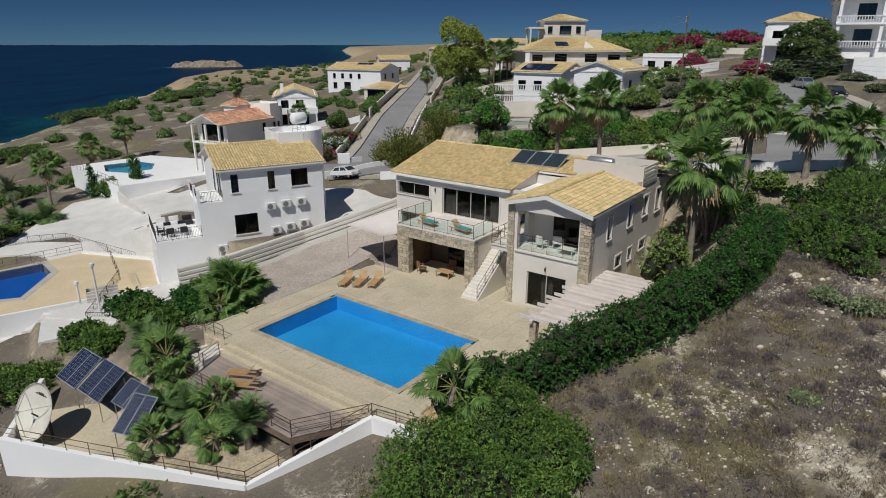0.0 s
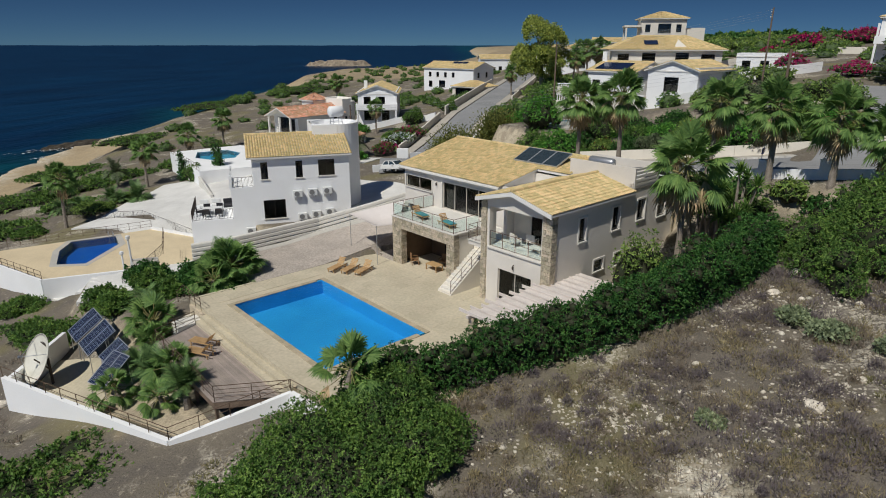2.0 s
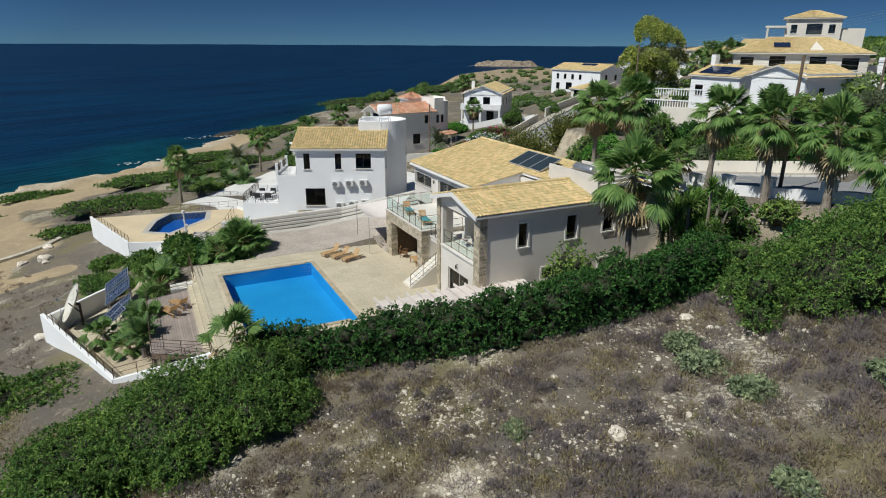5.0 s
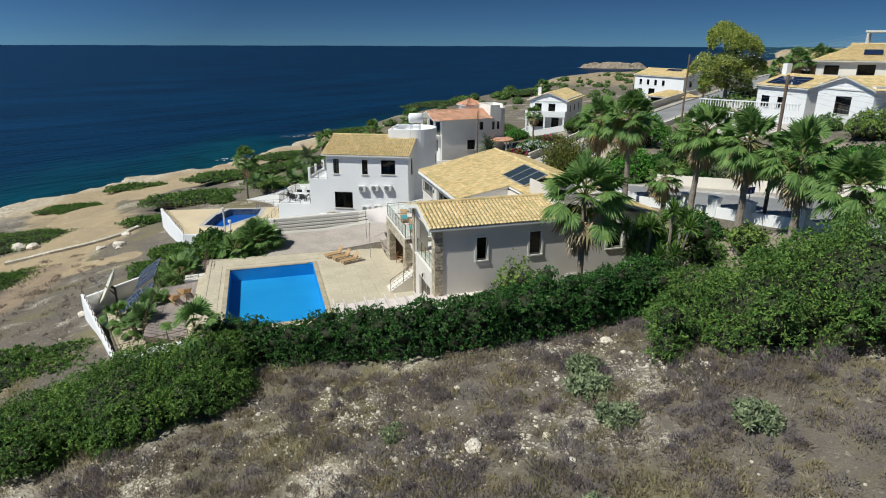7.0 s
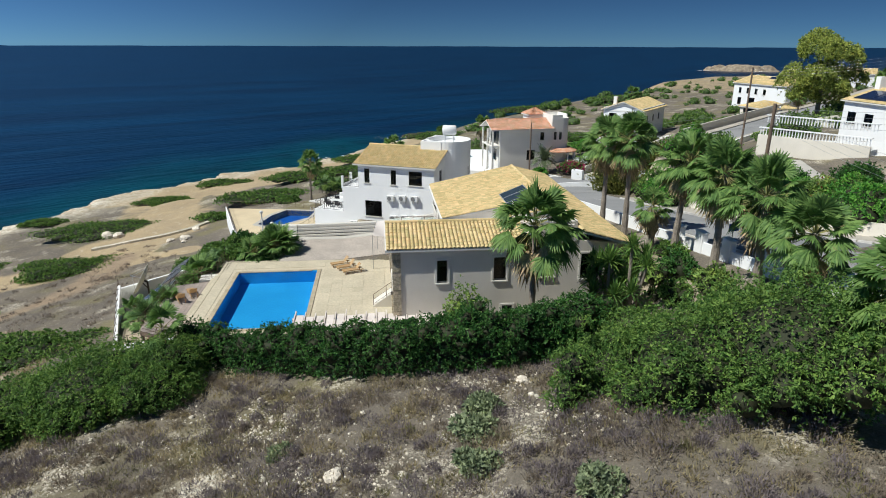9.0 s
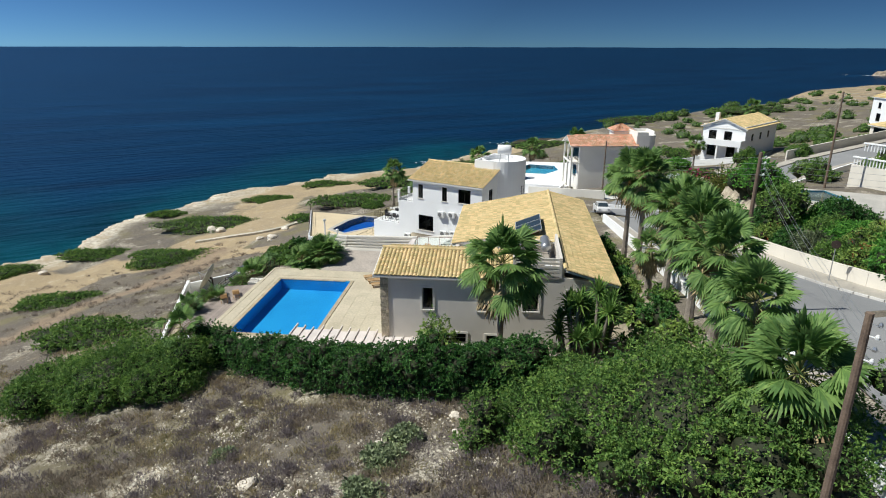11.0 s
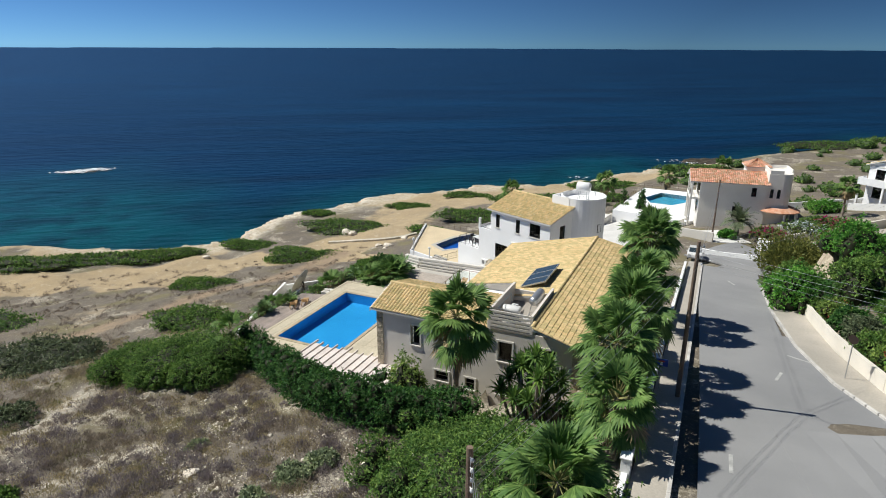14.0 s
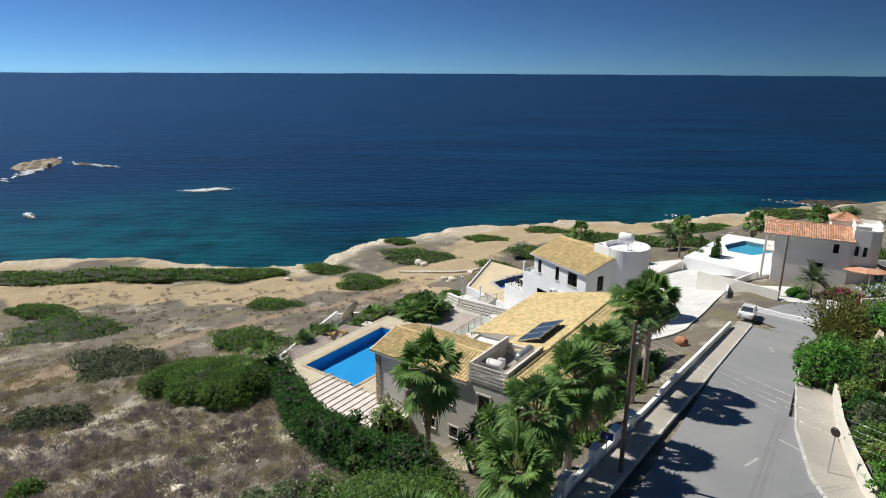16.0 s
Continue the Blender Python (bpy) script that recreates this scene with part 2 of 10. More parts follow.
CAR_BLACK = surface("car_paint_black", (0.012, 0.012, 0.014), rough=0.18, grain=0.02, bump=0, spec=0.6)
RUBBER = surface("tyre_rubber", (0.02, 0.02, 0.02), rough=0.8, grain=0.1, bump=0)
SIGN_BLUE = surface("sign_blue", (0.02, 0.06, 0.35), rough=0.4, grain=0.03, bump=0)
CUSHION_BLUE = surface("cushion_turquoise", (0.10, 0.33, 0.36), (0.08, 0.28, 0.31), big=3, grain=0.06)
CHARCOAL = surface("charcoal_cloth", (0.03, 0.03, 0.034), grain=0.1)
FOAM = surface("surf_foam", (0.82, 0.84, 0.85), (0.6, 0.66, 0.68), big=0.6, grain=0.15, bump=0.3)
CLIFF = surface("sea_worn_rock", (0.36, 0.295, 0.21), (0.20, 0.16, 0.12), big=0.25, fine=1.2, grain=0.25, bump=0.6)
DARK_ROCK = surface("wet_dark_rock", (0.09, 0.075, 0.055), (0.05, 0.042, 0.032), big=0.3, fine=1.5, grain=0.3, bump=0.6)
CONCRETE_WHITE = surface("white_screed_paving", (0.70, 0.685, 0.65), (0.62, 0.605, 0.57), big=0.5, fine=8, grain=0.08)
GARDEN_SOIL = surface("pale_garden_soil", (0.46, 0.385, 0.27), (0.36, 0.30, 0.215), big=0.9, fine=7, grain=0.25, bump=0.5)
DISH_PAINT = surface("aged_dish_paint", (0.66, 0.64, 0.56), (0.58, 0.56, 0.48), big=1.2, grain=0.08, bump=0)
CAR_SILVER = surface("car_paint_silver", (0.50, 0.51, 0.52), rough=0.25, metal=0.5, grain=0.02, bump=0, spec=0.6)

# ---- building helpers ----
def shape(verts, faces, name="m"):
    me = bpy.data.meshes.new(name)
    me.from_pydata([tuple(v) for v in verts], [], [tuple(f) for f in faces])
    me.update()
    return me


def bm_box(bm, x0, x1, y0, y1, z0, z1, bevel=0.0):
    vs = [bm.verts.new((x, y, z)) for z in (z0, z1) for x, y in ((x0, y0), (x1, y0), (x1, y1), (x0, y1))]
    fs = [bm.faces.new([vs[i] for i in q]) for q in ((3, 2, 1, 0), (4, 5, 6, 7), (0, 1, 5, 4), (1, 2, 6, 5), (2, 3, 7, 6), (3, 0, 4, 7))]
    if bevel:
        bmesh.ops.bevel(bm, geom=list({e for f in fs for e in f.edges}), offset=bevel, segments=1, affect="EDGES")


def bm_rod(bm, a, b, r, n=6, r2=None):
    a, b = Vector(a), Vector(b)
    q = (b - a).to_track_quat("Z", "Y").to_matrix()
    ra, rb = [], []
    for i in range(n):
        t = 2 * math.pi * i / n
        d = q @ Vector((math.cos(t), math.sin(t), 0))
        ra.append(bm.verts.new(a + d * r))
        rb.append(bm.verts.new(b + d * (r if r2 is None else r2)))
    for i in range(n):
        bm.faces.new((ra[i], ra[(i + 1) % n], rb[(i + 1) % n], rb[i]))
    bm.faces.new(ra[::-1])
    bm.faces.new(rb)


def bm_prism(bm, poly, z0, z1):
    """poly: (x, y) counter-clockwise; z1 may be a list with a height for each corner."""
    tops = z1 if isinstance(z1, (list, tuple)) else [z1] * len(poly)
    a = [bm.verts.new((x, y, z0)) for x, y in poly]
    b = [bm.verts.new((x, y, t)) for (x, y), t in zip(poly, tops)]
    n = len(poly)
    for i in range(n):
        bm.faces.new((a[i], a[(i + 1) % n], b[(i + 1) % n], b[i]))
    bm.faces.new(a[::-1])
    bm.faces.new(b)


def bm_lathe(bm, profile, n=16, centre=(0, 0, 0), arc=2 * math.pi):
    c = Vector(centre)
    closed = arc > 6.28
    rings = [[bm.verts.new(c + Vector((r * math.cos(arc * i / n), r * math.sin(arc * i / n), z))) for i in range(n if closed else n + 1)] for r, z in profile]
    for p, q in zip(rings, rings[1:]):
        for i in range(n):
            j = (i + 1) % n if closed else i + 1
            bm.faces.new((p[i], p[j], q[j], q[i]))


def link(name, data, material, parent=None, label="", m=None):
    if data.materials:
        data.materials[0] = material
    else:
        data.materials.append(material)
    ob = new(name, data)
    ob.parent = parent
    if m is not None:
        ob.matrix_basis = m
    if label:
        ob["label"] = label
    return ob


def part(name, bm, material, parent=None, label="", m=None, smooth=False):
    """Links a bmesh as one mesh object under a thing or a part."""
    me = bpy.data.meshes.new(name)
    bmesh.ops.recalc_face_normals(bm, faces=bm.faces)
    bm.to_mesh(me)
    bm.free()
    if smooth:
        me.shade_smooth()
    return link(name, me, material, parent, label, m)


def boxpart(name, dims, material, parent=None, label="", m=None, bevel=0.0):
    bm = bmesh.new()
    bm_box(bm, *dims, bevel=bevel)
    return part(name, bm, material, parent, label, m)


def thing(name, m, label, category, group="", kind=""):
    ob = new(name)
    ob.matrix_basis = m
    return tagged(ob, label, category, group, kind)


def wall_bm(bm, axis, at, t, a0, a1, z0, z1, holes=()):
    """A wall along an axis ('u' or 'v') from a0 to a1, whose body lies between at and at + t, in one piece; holes: (a0, a1, z0, z1)."""
    A = sorted({a0, a1, *[q for h in holes for q in h[:2] if a0 < q < a1]})
    Z = sorted({z0, z1, *[q for h in holes for q in h[2:] if z0 < q < z1]})
    na, nz = len(A) - 1, len(Z) - 1
    solid = {(i, k) for i in range(na) for k in range(nz) if not any(h[0] <= A[i] and A[i + 1] <= h[1] and h[2] <= Z[k] and Z[k + 1] <= h[3] for h in holes)}
    made = {}

    def vert(i, k, side):
        if (i, k, side) not in made:
            c = at + t * side
            made[i, k, side] = bm.verts.new((A[i], c, Z[k]) if axis == "u" else (c, A[i], Z[k]))
        return made[i, k, side]
    for i, k in solid:
        for side in (0, 1):
            bm.faces.new([vert(i, k, side), vert(i + 1, k, side), vert(i + 1, k + 1, side), vert(i, k + 1, side)])
        for di, dk, p, q in ((-1, 0, (i, k), (i, k + 1)), (1, 0, (i + 1, k), (i + 1, k + 1)), (0, -1, (i, k), (i + 1, k)), (0, 1, (i, k + 1), (i + 1, k + 1))):
            if (i + di, k + dk) not in solid:
                bm.faces.new([vert(*p, 0), vert(*q, 0), vert(*q, 1), vert(*p, 1)])


def window(parent, m, w, h, fram=None, leaves=2, bars=0, sill=True, surround=None, depth=0.12, name="window", pane_mat=None):
    """A window in its opening: m stands at the opening's lower left outer corner, x along the wall, y inwards, z up."""
    fram = fram or ALU_FRAME
    bm = bmesh.new()
    f = 0.06
    y0, y1 = depth, depth + 0.07
    bm_box(bm, 0, w, y0, y1, 0, f)
    bm_box(bm, 0, w, y0, y1, h - f, h)
    for i in range(leaves + 1):
        x = min(max(0, w * i / leaves - f / 2), w - f)
        bm_box(bm, x, x + f, y0 - 0.004, y1 + 0.004, f, h - f)
    for i in range(bars):
        z = h * (i + 1) / (bars + 1)
        bm_box(bm, f, w - f, y0 + 0.02, y1 - 0.02, z - 0.015, z + 0.015)
    ob = part(name, bm, fram, parent, "", m)
    pane = boxpart("pane", (f, w - f, y0 + 0.028, y0 + 0.040, f, h - f), pane_mat or WINDOW_GLASS, ob)
    pane.visible_shadow = False
    if sill:
        boxpart("sill", (-0.10, w + 0.10, -0.10, depth, -0.09, 0.0), TRIM, ob)
    if surround:
        bm = bmesh.new()
        s = surround
        bm_box(bm, -s, 0, -0.05, 0.02, 0.002, h + s)
        bm_box(bm, w, w + s, -0.05, 0.02, 0.002, h + s)
        bm_box(bm, 0, w, -0.05, 0.02, h, h + s)
        part("surround", bm, TRIM, ob)
    return ob


def facing(u, v, z, side):
    """Frames for openings on the four walls of an upright building: 's' looks to -v, 'e' to +u, 'n' to +v, 'w' to -u."""
    return pose(u, v, z, 0, 0, {"s": 0, "e": 90, "n": 180, "w": -90}[side])


def tile_mesh(a, b, c, d, wide=0.27, long=0.36, rise=0.075, seed=1):
    """Curved tiles over a roof plane: a, b along the eave, d above a, c above b. Each tile is an island."""
    rng = random.Random(seed)
    a, b, c, d = (Vector(p) for p in (a, b, c, d))
    nc = max(2, round((b - a).length / wide))
    nr = max(2, round((((d - a).length) + (c - b).length) / 2 / long))
    nrm = (b - a).cross(d - a).normalized()
    if nrm.z < 0:
        nrm = -nrm
    verts, faces = [], []
    for r in range(nr):
        s0, s1 = r / nr, min(1.0, (r + 1.12) / nr)
        for k in range(nc):
            t0, t1 = k / nc, (k + 1) / nc
            base = len(verts)
            jig = rng.uniform(-0.012, 0.014)
            for s, up, narrow in ((s0, 0.035, 0.0), (s1, 0.0, 0.06)):
                for j in range(5):
                    f = j / 4
                    t = t0 + (t1 - t0) * (narrow + f * (1 - 2 * narrow))
                    p = (a * (1 - t) + b * t) * (1 - s) + (d * (1 - t) + c * t) * s
                    verts.append(p + nrm * (0.03 + up + jig + rise * math.sin(math.pi * f)))
            for j in range(4):
                faces.append((base + j, base + j + 1, base + 6 + j, base + 5 + j))
            faces.append(tuple(base + j for j in (4, 3, 2, 1, 0)))
    return shape(verts, faces, "tiles")


def cap_mesh(p, q, r=0.14, long=0.38, seed=2):
    """Ridge tiles along a line."""
    rng = random.Random(seed)
    p, q = Vector(p), Vector(q)
    n = max(1, round((q - p).length / long))
    ax = (q - p).normalized()
    side = ax.cross(Vector((0, 0, 1))).normalized()
    up = side.cross(ax)
    verts, faces = [], []
    for k in range(n):
        base = len(verts)
        lift = rng.uniform(0, 0.015)
        for e, rr in ((0, r * 1.08), (1.08, r * 0.94)):
            o = p + (q - p) * min(1, (k + e) / n)
            for j in range(6):
                t = math.pi * j / 5
                verts.append(o + side * math.cos(t) * rr + up * (math.sin(t) * rr + lift))
        for j in range(5):
            faces.append((base + j, base + j + 1, base + 7 + j, base + 6 + j))
        faces.append(tuple(base + j for j in range(6)))
    return shape(verts, faces, "caps")


def roof_plane(parent, a, b, c, d, mat=None, thick=0.14, seed=1, fascia=True, name="roof", wide=0.27, long=0.36):
    """A sloping roof slab with its tiles as a part of it."""
    pts = [Vector(p) for p in (a, b, c, d)]
    bm = bmesh.new()
    lo = [bm.verts.new(p - Vector((0, 0, thick))) for p in pts]
    hi = [bm.verts.new(p) for p in pts]
    for i in range(4):
        bm.faces.new((lo[i], lo[(i + 1) % 4], hi[(i + 1) % 4], hi[i]))
    bm.faces.new(lo[::-1])
    bm.faces.new(hi)
    slab = part(name, bm, FASCIA if fascia else TILE_BED, parent)
    me = tile_mesh(a, b, c, d, seed=seed, wide=wide, long=long)
    tagged(link("tiles", me, mat or TILE, slab, "overlapping curved clay tiles"), kind="stuff")
    return slab


def railing(parent, pts, h=1.0, mat=None, gap=1.2, rails=(0.5, 1.0), balusters=0.0, glass=None, r=0.022, name="railing"):
    """A railing along a polyline of (x, y, z): posts, rails, and balusters or glass between."""
    mat = mat or BRONZE
    for a, b in zip(pts, pts[1:]):
        a, b = Vector(a), Vector(b)
        n = max(1, round((b - a).length / gap))
        bm = bmesh.new()
        for f in rails:
            bm_rod(bm, a + Vector((0, 0, h * f)), b + Vector((0, 0, h * f)), r if f > 0.95 else r * 0.7, 5)
        if balusters:
            k = max(1, round((b - a).length / balusters))
            for i in range(1, k):
                p = a.lerp(b, i / k)
                bm_rod(bm, p + Vector((0, 0, h * rails[0])), p + Vector((0, 0, h)), 0.009, 4)
        ob = part(name, bm, mat, parent)
        for i in range(n + 1):
            p = a.lerp(b, i / n)
            bm = bmesh.new()
            bm_rod(bm, p, p + Vector((0, 0, h)), r * 1.1, 5)
            part("post", bm, mat, ob)
        if glass:
            for i in range(n):
                p, q = a.lerp(b, (i + 0.06) / n), a.lerp(b, (i + 0.94) / n)
                o = (b - a).cross(Vector((0, 0, 1))).normalized() * 0.006
                z0, z1 = Vector((0, 0, 0.08)), Vector((0, 0, h - 0.1))
                bm = bmesh.new()
                vs = [bm.verts.new(x) for x in (p + z0 - o, q + z0 - o, q + z1 - o, p + z1 - o, p + z0 + o, q + z0 + o, q + z1 + o, p + z1 + o)]
                for f in ((0, 1, 2, 3), (7, 6, 5, 4), (0, 4, 5, 1), (1, 5, 6, 2), (2, 6, 7, 3), (3, 7, 4, 0)):
                    bm.faces.new([vs[i] for i in f])
                part("glass_panel", bm, glass, ob).visible_shadow = False


def smooth(a, b, x):
    t = np.clip((x - a) / (b - a), 0, 1)
    return t * t * (3 - 2 * t)


# the villa's own axes: u along its front, v to the road behind it
VILLA = pose(-11.3, 38.2, 0, 0, 0, -36.4)
CU, SU = math.cos(radians(-36.4)), math.sin(radians(-36.4))


def uv_of(x, y):
    return (x + 11.3) * CU + (y - 38.2) * SU, -(x + 11.3) * SU + (y - 38.2) * CU


def xy_of(u, v):
    return -11.3 + u * CU - v * SU, 38.2 + u * SU + v * CU

# ---- land and sea ----
SEA = -18.0


def wobble(x, y):
    return 2.5 * np.sin(x * 0.11 + 1.3 * np.sin(y * 0.07)) + 2.0 * np.sin(y * 0.19 + 0.5) + 1.2 * np.sin(y * 0.43 + x * 0.21) + 0.6 * np.sin(y * 1.1 + 2)


def shore(y):
    """Where the cliff's edge runs, by y."""
    ys = (-400, -60, -26, -6, 18, 27, 40, 80, 120, 165, 300, 360, 430, 470, 520, 900, 1500, 5000)
    xs = (-60, -78, -88, -76, -77, -98, -108, -118, -122, -142, -150, -184, -186, -150, -128, -150, -200, -900)
    return np.interp(y, ys, xs)


def ground(x, y):
    x, y = np.asarray(x, float), np.asarray(y, float)
    a, b = np.clip(x, -90, 130) / 50, np.clip(y, -70, 230) / 100
    h = -2.64 + 9.48 * a + 7.43 * b - 0.2 * a * a - 0.6 * a * b - 0.77 * b * b - 0.82 * a ** 3
    h = h - 0.8 * np.exp(-((x - 14) ** 2 + (y - 27) ** 2) / 150) - 1.4 * np.exp(-((x + 45) ** 2 + (y - 32) ** 2) / 500)
    h = h + smooth(230, 900, y) * 4 + 0.25 * np.sin(x * 0.35 + np.sin(y * 0.3)) * np.sin(y * 0.27 + 1)
    edge = shore(y)
    inland = smooth(5, 45, x - edge)
    head = smooth(440, 640, y) * smooth(0, 60, x - edge) * 5
    coast = -13.6 + 0.03 * (x - edge) + 0.4 * np.sin(x * 0.5) * np.sin(y * 0.4) + head
    h = np.where(y < 260, h, np.maximum(h, coast))
    h = coast * (1 - inland) + np.maximum(h, coast) * inland
    u, v = uv_of(x, y)

    def pad(h, u0, u1, v0, v1, z, soft=0.5):
        w = smooth(u0 - soft, u0, u) * smooth(-u1 - soft, -u1, -u) * smooth(v0 - soft, v0, v) * smooth(-v1 - soft, -v1, -v)
        return h * (1 - w) + z * w
    # the road's bed, the yards and the levelled plots
    rz = road_z(u)
    h = pad(h, -42, 60, 33.6, 46.0, rz - 0.25, 3.2)
    court = smooth(-16, -14.5, u) * smooth(10.2, 10.6, -u) * smooth(2, 4, v) * smooth(-20, -18, -v)
    h = h * (1 - court) + np.minimum(h, 0.9 + 0.12 * np.clip(v - 12, 0, 9)) * court
    yard = 0.035 * np.clip(-u - 2.9, 0, 8) + 0.10 * np.clip(v - 9, 0, 9) * smooth(-0.5, 3, -u) + 0.22 * np.clip(v - 13, 0, 9) * smooth(3, 7, -u)
    h = pad(h, -10.4, 0.6, 2.8, 18.6, yard - 0.12, 0.4)
    bank = -0.75 - 0.42 * np.clip(-2.2 - v, 0, 9) - 0.10 * np.clip(-6 - u, 0, 9)
    h = pad(h, -12.5, -3.4, -5.5, 1.6, bank, 1.6)
    h = pad(h, -2.0, 18.5, -0.7, 19.0, -0.6, 0.5)
    h = pad(h, -3.2, 16.2, 14.2, 29.2, -0.4, 0.3)
    h = pad(h, -0.5, 12.5, -0.5, 7.6, -2.4, 0.5)
    h = pad(h, -20, 12, 48.5, 66, 6.6, 2.0)
    lane = smooth(9.0, 4.5, np.abs(x - lane_x(y))) * smooth(86, 92, y) * smooth(262, 240, y)
    h = h * (1 - lane) + (lane_z(y) - 0.25) * lane
    br = smooth(8.0, 5.0, np.abs(x - branch_x(y))) * smooth(58, 63, y) * smooth(104, 98, y)
    h = h * (1 - br) + (branch_z(y) - 0.3) * br
    k2 = smooth(-64, -60, x) * smooth(34, 37, -x) * smooth(84, 88, y) * smooth(-116, -112, -y)
    h = h * (1 - k2) + k2 * np.where(h > -2.2, -2.2, h)
    side = smooth(16.4, 16.7, u) * smooth(-22.5, -20.0, -u) * smooth(13, 15, v) * smooth(-31, -29.5, -v)
    h = h * (1 - side) + side * (0.15 + 0.13 * np.clip(v - 12, 0, 30) + 0.30 * np.clip(v - 25.2, 0, 5))
    w2 = (x + 19.6) * 0.872 + (y - 57.07) * 0.489
    v2 = -(x + 19.6) * 0.489 + (y - 57.07) * 0.872
    k = smooth(-0.6, -0.2, w2) * smooth(-11.5, -10.5, -w2) * smooth(-1.5, 0.2, v2) * smooth(-12, -10, -v2)
    h = h * (1 - k) + k * -0.2
    k = smooth(-24.5, -24, w2) * smooth(4.0, 4.4, -w2) * smooth(1.0, 1.4, v2) * smooth(-24, -22.5, -v2) * smooth(-55, -54.4, x)
    h = h * (1 - k) + k * -7.2
    k = smooth(-16.5, -15.5, w2) * smooth(0.2, 0.8, -w2) * smooth(-7.0, -6.0, v2) * smooth(-0.8, -0.2, -v2)
    h = h * (1 - k) + k * (-3.25 + 0.06 * w2)
    # the cliff falls away to the sea
    over = edge + wobble(x, y) * 0.8 - x
    return np.where(over > 0, np.maximum(h - 1.3 * over - 2.0 * smooth(0, 2, over), SEA - 4), h)


def lane_x(y):
    return np.interp(y, (84, 92, 97, 104, 126, 155, 189, 218, 270), (-5.5, -10.5, -11.2, -10.4, -8.7, -6.0, -4.1, -2.4, 0.5))


def lane_z(y):
    return np.interp(y, (84, 92, 97, 104, 126, 155, 189, 218, 270), (1.5, 0.6, 0.25, 1.0, 4.0, 6.2, 7.7, 9.5, 11.0))


def branch_x(y):
    return np.interp(y, (54, 64, 71.5, 78, 86, 96, 110), (33, 38.0, 43.2, 47.2, 49.3, 50.0, 49.0))


def branch_z(y):
    return np.interp(y, (54, 62, 71.7, 77.7, 92, 110), (7.7, 8.1, 9.4, 10.4, 11.4, 12.2))


def near_line(x, y, pts):
    """Distance of points to a broken line."""
    best = np.full(np.shape(x), 1e9)
    for (ax, ay), (bx, by) in zip(pts, pts[1:]):
        t = np.clip(((x - ax) * (bx - ax) + (y - ay) * (by - ay)) / ((bx - ax) ** 2 + (by - ay) ** 2), 0, 1)
        best = np.minimum(best, np.hypot(x - ax - t * (bx - ax), y - ay - t * (by - ay)))
    return best


def road_z(u):
    """The street climbs along u and levels out at both ends."""
    u = np.asarray(u, float)
    return 4.6 + 0.145 * np.clip(u, -30, 30) + 0.05 * np.clip(u - 30, 0, 200) - 0.01 * np.clip(-30 - u, 0, 200)


def steps(*runs):
    out = []
    for a, b, s in runs:
        out += list(np.arange(a, b, s))
    return np.array(out + [runs[-1][1]])


